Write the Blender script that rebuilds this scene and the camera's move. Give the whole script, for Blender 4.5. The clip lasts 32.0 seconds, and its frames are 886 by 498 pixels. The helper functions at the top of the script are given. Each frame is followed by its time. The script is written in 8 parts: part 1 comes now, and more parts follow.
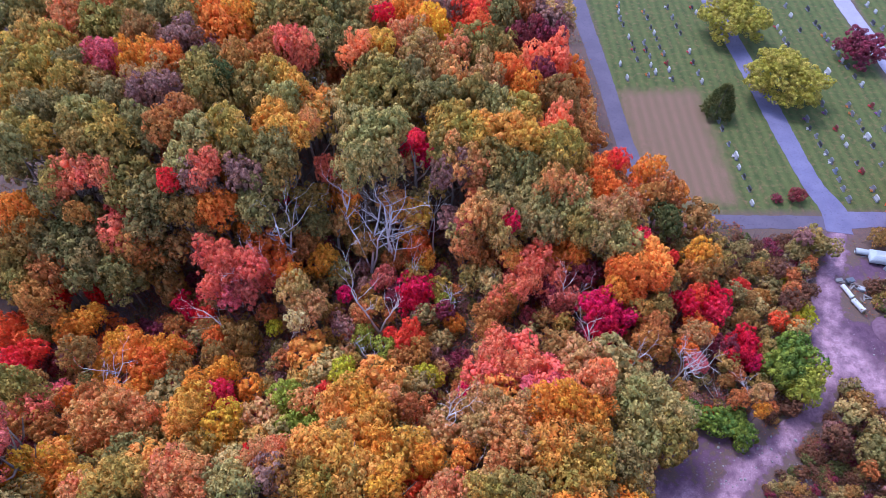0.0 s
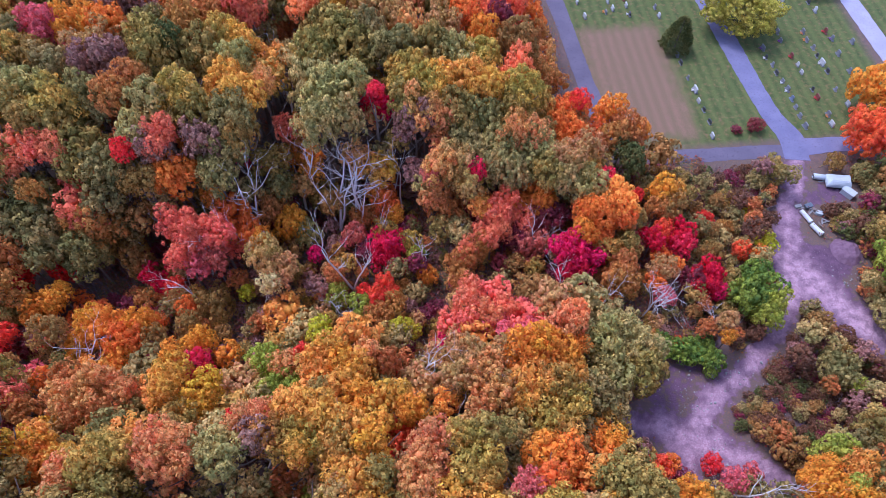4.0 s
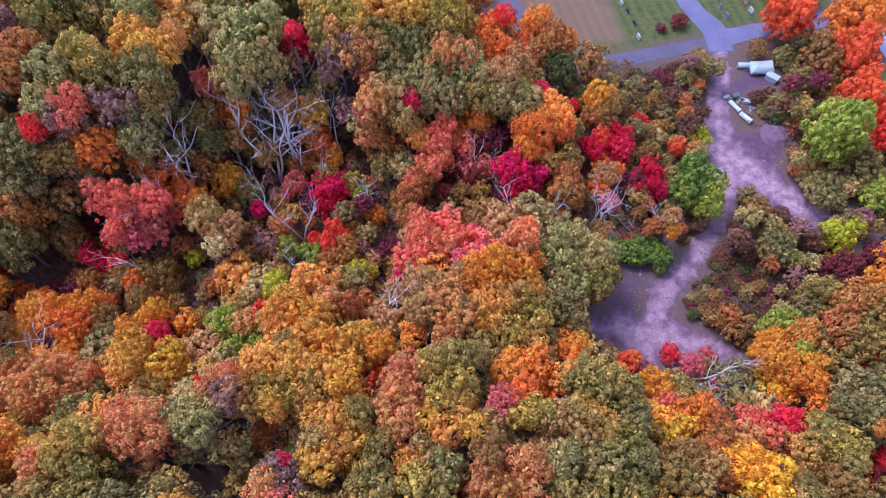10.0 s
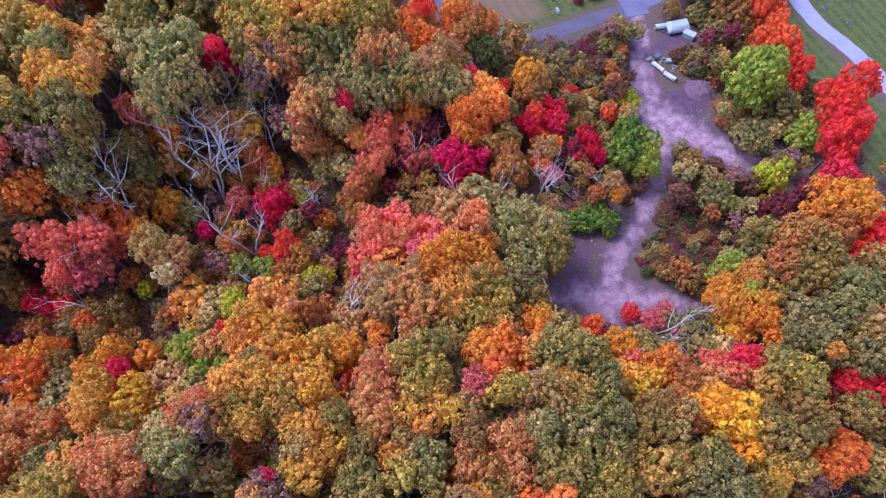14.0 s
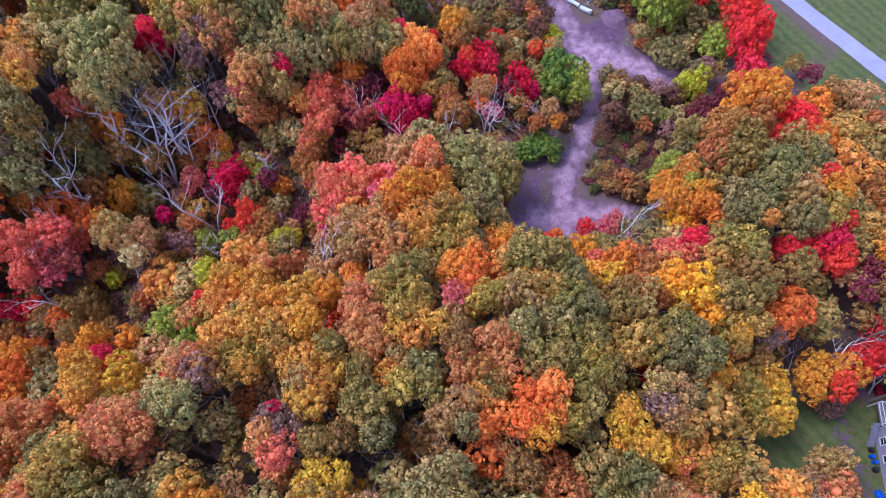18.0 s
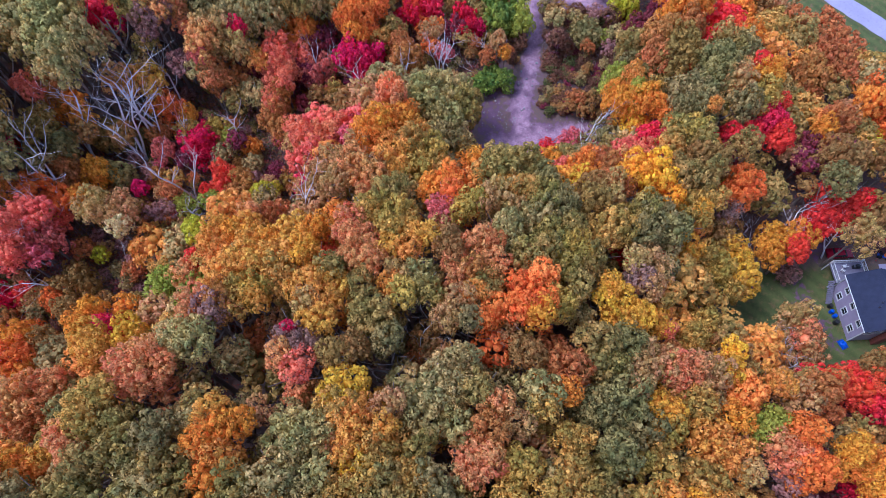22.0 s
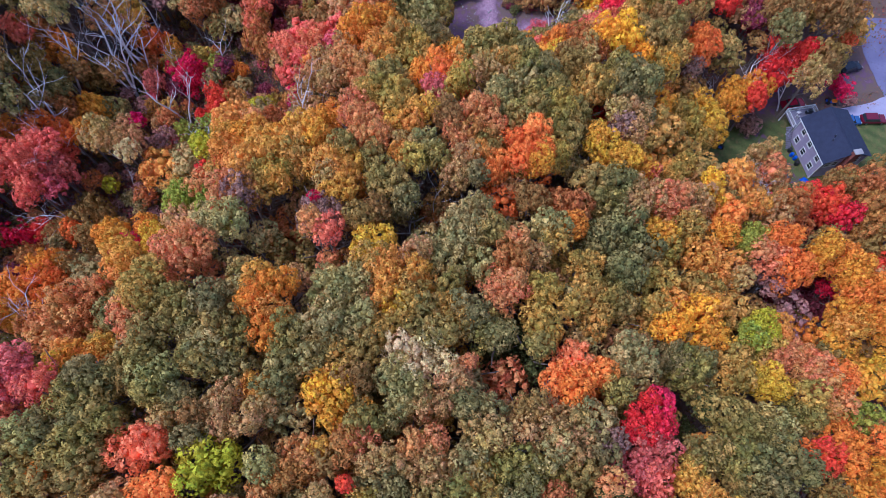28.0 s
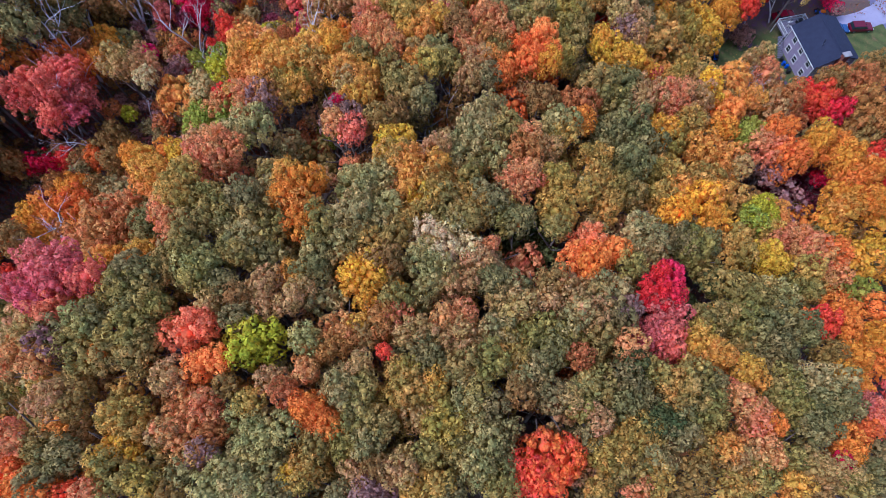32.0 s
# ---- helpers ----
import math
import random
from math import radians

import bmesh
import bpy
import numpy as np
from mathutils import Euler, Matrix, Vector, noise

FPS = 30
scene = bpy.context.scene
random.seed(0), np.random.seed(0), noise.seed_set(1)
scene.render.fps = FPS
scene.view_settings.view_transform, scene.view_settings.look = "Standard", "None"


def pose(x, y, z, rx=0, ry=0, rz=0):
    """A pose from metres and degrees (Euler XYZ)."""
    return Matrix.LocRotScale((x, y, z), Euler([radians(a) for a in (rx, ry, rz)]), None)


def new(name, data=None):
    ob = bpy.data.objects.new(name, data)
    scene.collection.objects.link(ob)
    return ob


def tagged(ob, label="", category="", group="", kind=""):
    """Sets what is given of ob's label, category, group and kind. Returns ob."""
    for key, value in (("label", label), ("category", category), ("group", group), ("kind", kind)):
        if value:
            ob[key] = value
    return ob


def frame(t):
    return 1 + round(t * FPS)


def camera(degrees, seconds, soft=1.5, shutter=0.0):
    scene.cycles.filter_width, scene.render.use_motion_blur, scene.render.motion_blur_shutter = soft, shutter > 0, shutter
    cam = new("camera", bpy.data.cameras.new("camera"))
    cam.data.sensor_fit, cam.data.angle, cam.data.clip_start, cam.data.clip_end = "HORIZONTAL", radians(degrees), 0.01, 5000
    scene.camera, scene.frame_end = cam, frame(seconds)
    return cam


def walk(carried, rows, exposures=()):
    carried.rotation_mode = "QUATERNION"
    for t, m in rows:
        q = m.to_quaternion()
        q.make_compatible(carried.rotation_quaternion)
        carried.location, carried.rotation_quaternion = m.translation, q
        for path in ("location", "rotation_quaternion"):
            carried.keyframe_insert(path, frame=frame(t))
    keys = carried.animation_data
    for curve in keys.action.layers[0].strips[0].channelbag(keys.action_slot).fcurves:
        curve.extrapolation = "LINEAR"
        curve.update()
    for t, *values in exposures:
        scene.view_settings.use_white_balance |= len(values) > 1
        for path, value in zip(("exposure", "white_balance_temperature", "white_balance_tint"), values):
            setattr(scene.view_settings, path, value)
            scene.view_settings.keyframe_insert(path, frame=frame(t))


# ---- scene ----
cam = camera(69.4, 32.0, soft=0.85)
METRES, EYE, TILT, LEAN, TURN = 56.0, 102.0, -54.0, 0.0, 0.0
ROWS = [
    (0.0, 0.0, 0.0, 0.0, 0.0, 0.0, -0.0),
    (0.5, 0.0005, -0.0003, -0.0001, -0.32, -0.55, 0.42),
    (1.0, 0.0008, 0.0002, -0.0005, -0.62, -1.09, 0.86),
    (1.5, 0.0004, -0.0005, -0.0001, -0.96, -1.64, 1.31),
    (2.0, 0.0015, -0.0002, 0.0003, -1.26, -2.21, 1.76),
    (2.5, 0.0017, -0.0, 0.0, -1.62, -2.75, 2.25),
    (3.0, 0.0018, 0.0002, -0.0, -2.0, -3.29, 2.77),
    (3.5, 0.0019, 0.0001, -0.0001, -2.41, -3.83, 3.32),
    (5.5, 0.002, -0.0007, -0.0002, -4.1, -6.17, 5.57),
    (6.0, 0.0021, -0.0001, -0.0005, -4.54, -6.75, 6.18),
    (6.5, 0.0025, -0.0002, -0.0006, -5.01, -7.34, 6.82),
    (7.0, 0.0027, 0.0002, -0.0008, -5.51, -7.92, 7.48),
    (7.5, 0.0027, 0.0004, -0.0009, -6.01, -8.5, 8.15),
    (8.0, 0.0028, 0.0006, -0.0011, -6.52, -9.09, 8.83),
    (8.5, 0.0032, -0.0001, -0.0014, -7.04, -9.7, 9.52),
    (9.0, 0.0035, 0.0004, -0.0018, -7.52, -10.31, 10.16),
    (9.5, 0.0038, 0.0002, -0.002, -7.94, -10.86, 10.73),
    (10.0, 0.0037, -0.0001, -0.0018, -8.38, -11.02, 11.28),
    (10.5, 0.0038, -0.0002, -0.0019, -8.9, -11.15, 11.97),
    (11.0, 0.004, 0.0002, -0.0022, -9.55, -11.3, 12.79),
    (11.5, 0.004, 0.0002, -0.0023, -10.29, -11.47, 13.7),
    (12.0, 0.0044, 0.0003, -0.0025, -11.02, -11.66, 14.61),
    (12.5, 0.0045, 0.0001, -0.0026, -11.76, -11.89, 15.54),
    (13.0, 0.0045, -0.001, -0.003, -12.51, -12.2, 16.47),
    (13.5, 0.0039, -0.0052, -0.0028, -13.33, -12.68, 17.41),
    (15.5, -0.0364, -0.0401, -0.0604, -17.34, -13.82, 21.88),
    (16.0, -0.0508, -0.0501, -0.0749, -18.18, -14.17, 22.77),
    (16.5, -0.0682, -0.0608, -0.0898, -19.05, -14.58, 23.68),
    (17.0, -0.0861, -0.072, -0.1039, -19.88, -15.01, 24.56),
    (17.5, -0.1051, -0.083, -0.1186, -20.7, -15.43, 25.43),
    (18.0, -0.1252, -0.0936, -0.1332, -21.53, -15.87, 26.26),
    (18.5, -0.1456, -0.1043, -0.1466, -22.35, -16.35, 27.08),
    (19.0, -0.1678, -0.1141, -0.1603, -23.17, -16.8, 27.88),
    (19.5, -0.1903, -0.1233, -0.1724, -24.02, -17.31, 28.69),
    (20.0, -0.2122, -0.1335, -0.1849, -24.87, -17.82, 29.51),
    (20.5, -0.2355, -0.1421, -0.1966, -25.81, -18.39, 30.36),
    (21.0, -0.2574, -0.1525, -0.2085, -26.69, -18.94, 31.19),
    (21.5, -0.2811, -0.1614, -0.2195, -27.65, -19.54, 31.99),
    (22.0, -0.3056, -0.1698, -0.2307, -28.64, -20.13, 32.83),
    (22.5, -0.3295, -0.1787, -0.2416, -29.61, -20.75, 33.64),
    (23.0, -0.3542, -0.1868, -0.2512, -30.62, -21.42, 34.44),
    (23.5, -0.3788, -0.1948, -0.2603, -31.56, -22.08, 35.16),
    (24.0, -0.4032, -0.2034, -0.269, -32.31, -22.66, 35.75),
    (24.5, -0.4294, -0.2098, -0.2784, -32.88, -23.1, 36.19),
    (25.0, -0.4547, -0.2171, -0.2871, -33.41, -23.56, 36.6),
    (25.5, -0.48, -0.2238, -0.2947, -33.99, -24.07, 37.01),
    (27.5, -0.5846, -0.2495, -0.3259, -35.7, -25.91, 38.22),
    (28.0, -0.6115, -0.256, -0.3342, -35.92, -26.23, 38.37),
    (28.5, -0.6381, -0.2626, -0.3421, -36.14, -26.6, 38.54),
    (29.0, -0.6648, -0.2692, -0.3498, -36.43, -27.04, 38.72),
    (29.5, -0.6916, -0.2756, -0.3572, -36.77, -27.53, 38.95),
    (30.0, -0.7184, -0.282, -0.3643, -37.1, -28.02, 39.16),
    (30.5, -0.7453, -0.2881, -0.3709, -37.42, -28.52, 39.36),
    (31.0, -0.7723, -0.2943, -0.3775, -37.75, -29.0, 39.58),
    (31.5, -0.7993, -0.3004, -0.384, -38.09, -29.49, 39.8),
    (32.0, -0.8234, -0.3059, -0.3876, -38.41, -30.1, 40.01),
]
walk(cam, [(t, pose(0, 0, EYE, TILT, LEAN, TURN) @ pose(METRES * x, METRES * y, METRES * z, 90 + pitch, roll, yaw)) for t, x, y, z, yaw, pitch, roll in ROWS], exposures=[(0.0, 0.84, 5050, 18), (20.0, 0.73, 4890, 15.5), (32.0, 0.6, 4850, 13.5)])

# ---- world and light: a bright, thinly overcast autumn day ----
SUN_ELEVATION, SUN_HEADING = 60.0, 318.0
world = bpy.data.worlds.new("sky")
scene.world = world
world.use_nodes = True
wn = world.node_tree
sky = wn.nodes.new("ShaderNodeTexSky")
sky.sky_type, sky.sun_disc = "NISHITA", False
sky.sun_elevation, sky.sun_rotation = radians(SUN_ELEVATION), radians(SUN_HEADING)
sky.dust_density, sky.air_density = 1.5, 1.0
haze = wn.nodes.new("ShaderNodeHueSaturation")
haze.inputs["Saturation"].default_value = 0.7
wn.links.new(sky.outputs[0], haze.inputs["Color"])
wn.links.new(haze.outputs[0], wn.nodes["Background"].inputs[0])
wn.nodes["Background"].inputs[1].default_value = 0.15
sun = new("sun", bpy.data.lights.new("sun", "SUN"))
sun.data.energy, sun.data.angle, sun.data.color = 1.3, radians(18), (1.0, 0.93, 0.84)
sun.rotation_euler = (radians(90 - SUN_ELEVATION), 0, radians(180 - SUN_HEADING))


# ---- materials ----
def lin(c):
    return tuple(((v / 255) / 12.92 if v < 11 else (((v / 255) + 0.055) / 1.055) ** 2.4) for v in c) + (1.0,)


def material(name, rough=0.8, metal=0.0):
    m = bpy.data.materials.new(name)
    m.use_nodes = True
    n = m.node_tree
    b = n.nodes["Principled BSDF"]
    b.inputs["Roughness"].default_value, b.inputs["Metallic"].default_value = rough, metal
    return m, n, b


def node(n, kind, **sockets):
    nd = n.nodes.new(kind)
    for k, v in sockets.items():
        nd.inputs[k.replace("_", " ")].default_value = v
    return nd


def noise_node(n, scale, detail=3.0, coord="Object", rough=0.55):
    tc = n.nodes.new("ShaderNodeTexCoord")
    t = node(n, "ShaderNodeTexNoise", Scale=scale, Detail=detail, Roughness=rough)
    n.links.new(tc.outputs[coord], t.inputs["Vector"])
    return t


def mix(n, fac, a, b, blend="MIX"):
    m = n.nodes.new("ShaderNodeMix")
    m.data_type, m.blend_type = "RGBA", blend
    for sock, v in ((m.inputs[0], fac), (m.inputs[6], a), (m.inputs[7], b)):
        if isinstance(v, bpy.types.NodeSocket):
            n.links.new(v, sock)
        else:
            sock.default_value = v
    return m.outputs[2]


def ramp(n, fac, lo, hi):
    r = n.nodes.new("ShaderNodeMapRange")
    r.inputs[1].default_value, r.inputs[2].default_value = lo, hi
    n.links.new(fac, r.inputs[0])
    return r.outputs[0]


def grained(name, colour, second, scale=6.0, rough=0.8, metal=0.0, bump=0.15, fine=40.0):
    """A surface with two scales of colour variation and a fine relief."""
    m, n, b = material(name, rough, metal)
    big, small = noise_node(n, scale), noise_node(n, fine, 2.0)
    c = mix(n, ramp(n, big.outputs[0], 0.35, 0.65), lin(colour), lin(second))
    c = mix(n, ramp(n, small.outputs[0], 0.3, 0.8), c, mix(n, 0.5, c, lin(second)))
    n.links.new(c, b.inputs["Base Color"])
    if bump:
        bp = node(n, "ShaderNodeBump", Strength=bump, Distance=0.05)
        n.links.new(small.outputs[0], bp.inputs["Height"])
        n.links.new(bp.outputs[0], b.inputs["Normal"])
    return m


def plain(name, colour, rough=0.5, metal=0.0):
    m, n, b = material(name, rough, metal)
    t = noise_node(n, 9.0)
    c = lin(colour)
    n.links.new(mix(n, ramp(n, t.outputs[0], 0.3, 0.75), c, tuple(v * 0.8 for v in c[:3]) + (1,)), b.inputs["Base Color"])
    return m


def foliage(name, main, tips, inner, spread=0.5):
    """Leaves: a main colour, sprays of a tip colour, inner leaves, and a hue of its own for each tree."""
    m, n, b = material(name, 0.75)
    b.inputs["Specular IOR Level"].default_value = 0.21
    geo = n.nodes.new("ShaderNodeNewGeometry")
    info = n.nodes.new("ShaderNodeObjectInfo")
    patch, spray = noise_node(n, 0.42, 2.0), noise_node(n, 1.3, 2.0)
    c = mix(n, ramp(n, patch.outputs[0], 0.38, 0.62), lin(main), lin(tips))
    c = mix(n, ramp(n, spray.outputs[0], 0.5, 0.74), c, lin(inner))
    leaf = n.nodes.new("ShaderNodeHueSaturation")
    n.links.new(c, leaf.inputs["Color"])
    for src, sock, lo, hi in ((geo.outputs["Random Per Island"], "Value", 1 - spread * 0.55, 1 + spread * 0.5), (info.outputs["Random"], "Hue", 0.487, 0.513)):
        r = n.nodes.new("ShaderNodeMapRange")
        r.inputs[3].default_value, r.inputs[4].default_value = lo, hi
        n.links.new(src, r.inputs[0])
        n.links.new(r.outputs[0], leaf.inputs[sock])
    # single leaf tufts: grain of colour and relief
    tuft = noise_node(n, 6.5, 3.0, rough=0.7)
    out = mix(n, ramp(n, tuft.outputs[0], 0.34, 0.66), mix(n, 1.0, leaf.outputs[0], (0.92, 0.92, 0.92, 1), "MULTIPLY"), mix(n, 1.0, leaf.outputs[0], (1.6, 1.6, 1.6, 1), "MULTIPLY"))
    n.links.new(out, b.inputs["Base Color"])
    bp = node(n, "ShaderNodeBump", Strength=0.4, Distance=0.15)
    n.links.new(tuft.outputs[0], bp.inputs["Height"])
    n.links.new(bp.outputs[0], b.inputs["Normal"])
    tr = n.nodes.new("ShaderNodeBsdfTranslucent")
    n.links.new(out, tr.inputs[0])
    ms = n.nodes.new("ShaderNodeMixShader")
    ms.inputs[0].default_value = 0.3
    n.links.new(b.outputs[0], ms.inputs[1])
    n.links.new(tr.outputs[0], ms.inputs[2])
    n.links.new(ms.outputs[0], n.nodes["Material Output"].inputs[0])
    return m


LEAVES = {
    "olive": foliage("olive_leaves", (142, 128, 64), (202, 166, 88), (108, 106, 56)),
    "sage": foliage("sage_leaves", (158, 148, 88), (216, 184, 112), (118, 118, 66)),
    "pine": foliage("dark_green_leaves", (92, 98, 54), (116, 112, 62), (64, 76, 40)),
    "mustard": foliage("mustard_leaves", (172, 148, 68), (232, 180, 86), (128, 118, 56)),
    "gold": foliage("gold_leaves", (226, 171, 68), (234, 165, 78), (172, 136, 52)),
    "amber": foliage("amber_leaves", (230, 161, 52), (232, 146, 54), (186, 138, 48)),
    "honey": foliage("honey_leaves", (234, 186, 54), (232, 171, 62), (164, 148, 48)),
    "yellow": foliage("yellow_leaves", (250, 186, 44), (252, 192, 62), (214, 144, 28)),
    "citron": foliage("citron_leaves", (198, 190, 44), (206, 180, 50), (140, 150, 36)),
    "lime": foliage("lime_leaves", (160, 166, 64), (192, 186, 74), (118, 134, 54)),
    "straw": foliage("straw_lime_leaves", (178, 172, 62), (192, 176, 80), (122, 130, 50)),
    "ivy": foliage("ivy_leaves", (104, 128, 58), (156, 166, 62), (70, 96, 46)),
    "orange": foliage("orange_leaves", (240, 148, 58), (236, 134, 62), (196, 125, 50)),
    "tangerine": foliage("tangerine_leaves", (255, 180, 86), (255, 163, 76), (242, 150, 60)),
    "ember": foliage("ember_leaves", (250, 142, 62), (242, 106, 72), (224, 150, 56)),
    "peach": foliage("peach_leaves", (222, 163, 96), (234, 146, 96), (166, 125, 70)),
    "salmon": foliage("salmon_leaves", (250, 150, 104), (250, 140, 84), (214, 110, 84)),
    "coral": foliage("coral_leaves", (238, 140, 98), (236, 126, 100), (194, 110, 82)),
    "rose": foliage("rose_leaves", (214, 112, 102), (224, 114, 110), (166, 86, 80)),
    "scarlet": foliage("scarlet_leaves", (240, 98, 58), (236, 80, 64), (190, 90, 50)),
    "red": foliage("red_leaves", (240, 62, 62), (230, 56, 72), (182, 44, 52)),
    "crimson": foliage("crimson_leaves", (224, 36, 84), (232, 42, 74), (158, 26, 62)),
    "plum": foliage("plum_leaves", (134, 66, 74), (150, 58, 68), (98, 54, 58)),
    "rust": foliage("rust_leaves", (190, 127, 64), (206, 130, 74), (146, 111, 58)),
    "tan": foliage("tan_leaves", (198, 161, 92), (210, 157, 104), (138, 121, 66)),
    "linen": foliage("linen_leaves", (228, 204, 146), (238, 200, 150), (172, 164, 104)),
    "moss": foliage("moss_leaves", (130, 120, 70), (184, 158, 96), (98, 98, 56)),
    "bramble": foliage("bramble_leaves", (116, 84, 64), (134, 94, 64), (84, 70, 50)),
    "umber": foliage("umber_leaves", (160, 127, 68), (182, 134, 70), (120, 107, 58)),
    "dust": foliage("dusty_pink_leaves", (166, 124, 116), (176, 128, 108), (118, 96, 82)),
}
BARK = grained("grey_bark", (140, 124, 116), (106, 94, 90), 2.0, 0.9, bump=0.4, fine=14.0)
PALE_BARK = grained("bleached_bark", (238, 232, 232), (206, 196, 200), 1.5, 0.85, bump=0.3, fine=12.0)


# ---- building helpers ----
def mesh_of(name, verts, faces, mats=(), smooth=False):
    me = bpy.data.meshes.new(name)
    me.from_pydata([tuple(v) for v in verts], [], faces)
    for m in mats:
        me.materials.append(m)
    if smooth:
        me.polygons.foreach_set("use_smooth", [True] * len(me.polygons))
    me.update()
    return me


def mesh_of_arrays(name, verts, loops, sizes, normals=None, slots=None):
    """A mesh from flat arrays: corners, the corner numbers of its faces in a row, and how many each face has."""
    me = bpy.data.meshes.new(name)
    me.vertices.add(len(verts))
    me.vertices.foreach_set("co", np.asarray(verts, np.float32).reshape(-1))
    me.loops.add(len(loops))
    me.loops.foreach_set("vertex_index", np.asarray(loops, np.int32))
    me.polygons.add(len(sizes))
    sizes = np.asarray(sizes, np.int32)
    me.polygons.foreach_set("loop_start", (np.cumsum(sizes) - sizes).astype(np.int32))
    me.polygons.foreach_set("use_smooth", np.ones(len(sizes), bool))
    if slots is not None:
        me.polygons.foreach_set("material_index", np.asarray(slots, np.int32))
    me.update(calc_edges=True)
    if normals is not None:
        me.normals_split_custom_set_from_vertices(np.asarray(normals).tolist())
    return me


def part(name, bm, mat, parent=None, label=""):
    """Link a bmesh as one mesh object under a thing or a part."""
    me = bpy.data.meshes.new(name)
    bm.to_mesh(me)
    bm.free()
    me.materials.append(mat)
    ob = new(name, me)
    if parent:
        ob.parent = parent
    if label:
        ob["label"] = label
    return ob


def empty(name, m, label, category, group=""):
    ob = new(name)
    ob.matrix_basis = m
    return tagged(ob, label, category, group)


def box(size, at=(0, 0, 0), bevel=0.0, turn=None):
    bm = bmesh.new()
    bmesh.ops.create_cube(bm, size=1)
    bmesh.ops.scale(bm, vec=size, verts=bm.verts)
    if bevel:
        bmesh.ops.bevel(bm, geom=list(bm.edges), offset=bevel, segments=2, affect="EDGES")
    if turn:
        bmesh.ops.rotate(bm, cent=(0, 0, 0), matrix=turn.to_3x3(), verts=bm.verts)
    bmesh.ops.translate(bm, vec=at, verts=bm.verts)
    return bm


def tube(points, radii, sides=6):
    """Vertices and faces of a tapered tube along points."""
    vs, fs = [], []
    pts = [Vector(p) for p in points]
    for i, p in enumerate(pts):
        d = (pts[min(i + 1, len(pts) - 1)] - pts[max(i - 1, 0)]).normalized()
        a = d.orthogonal().normalized()
        b = d.cross(a)
        for k in range(sides):
            w = 2 * math.pi * k / sides
            vs.append(p + (a * math.cos(w) + b * math.sin(w)) * radii[i])
    for i in range(len(pts) - 1):
        for k in range(sides):
            k2 = (k + 1) % sides
            fs.append((i * sides + k, i * sides + k2, (i + 1) * sides + k2, (i + 1) * sides + k))
    fs.append(tuple((len(pts) - 1) * sides + k for k in range(sides)))
    return vs, fs


def grown(pieces):
    """Tubes that grow out of one another, tied into a single piece by a hidden face at each fork."""
    vs, fs = merged(pieces)
    P = np.array([tuple(v) for v in vs])
    o = len(pieces[0][0])
    for v, f in pieces[1:]:
        k = int(np.argmin(((P[:o] - P[o]) ** 2).sum(1)))
        fs.append((k, o, o + 1))
        o += len(v)
    return vs, fs


def merged(pieces):
    vs, fs = [], []
    for v, f in pieces:
        o = len(vs)
        vs += v
        fs += [tuple(i + o for i in q) for q in f]
    return vs, fs


# ---- the ground: one sheet with worn dirt, lawn and dry grass laid into it ----
def chain_distance(X, Y, pts):
    """Distance to a chain of discs of changing radius, below zero inside."""
    best = np.full(X.shape, 1e9)
    for (x0, y0, r0), (x1, y1, r1) in zip(pts, pts[1:]):
        dx, dy = x1 - x0, y1 - y0
        s = np.clip(((X - x0) * dx + (Y - y0) * dy) / (dx * dx + dy * dy), 0, 1)
        best = np.minimum(best, np.hypot(X - x0 - s * dx, Y - y0 - s * dy) - (r0 + s * (r1 - r0)))
    return best


def convex_distance(X, Y, pts):
    """Signed distance to a convex outline given anticlockwise, below zero inside."""
    best = np.full(X.shape, -1e9)
    for (x0, y0), (x1, y1) in zip(pts, pts[1:] + pts[:1]):
        w = math.hypot(x1 - x0, y1 - y0)
        best = np.maximum(best, ((X - x0) * (y1 - y0) - (Y - y0) * (x1 - x0)) / w)
    return best


TRACK = [(79, 78, 2.2), (77.9, 73.8, 1.9), (73.4, 67.1, 2.1), (70.7, 60.4, 2.5), (69.2, 54.4, 3.1), (67.2, 48.1, 3.2), (63.8, 43.4, 1.8), (59.4, 39.2, 1.6), (55.2, 35.8, 1.7), (50.7, 32.7, 1.9), (46.3, 29.7, 2.2), (43.7, 26.8, 2.6), (41.3, 23.3, 2.8), (39.9, 19.6, 2.2)]
APRON = [(32.9, 27.7, 1.8), (37.5, 26.3, 3.0), (42.7, 23.8, 3.5), (48.3, 20.4, 2.9), (53, 17.3, 1.8)]
BRANCH = [(69.5, 52.8, 5.2), (71.8, 49.2, 5.0), (74.8, 43.9, 4.2), (78.1, 39.9, 3.6), (83.2, 38.2, 3.3)]
SPUR = [(77.1, 39.7, 1.4), (77.2, 35.1, 1.0)]
LAYBY = [(73, 56.6, 2.0), (77.1, 55, 2.4), (79.9, 55.5, 2.2), (74.7, 50.9, 2.6)]
STORE = [(79, 68.5, 2.0), (84, 70, 3.0)]
SCRUB = [(38.7, 30.9, 3.2), (42.9, 33.8, 3.2), (46.6, 36.6, 2.4), (51.1, 39.8, 1.4)]
RUBBLE = [(49, 26, 3.0), (56, 30, 4.0), (60, 24, 3.0)]
YARD_DIRT = [(58, -23, 2.6), (63, -25.6, 3.0), (69.5, -25.4, 2.6), (74.9, -34, 3.2), (84, -38, 3.0)]
YARD_TRACK = [(56, -21, 1.5), (54.5, -30, 1.6), (51, -38, 1.6)]
BURN = [(43, 84, 1.0), (70, 81, 1.0)]
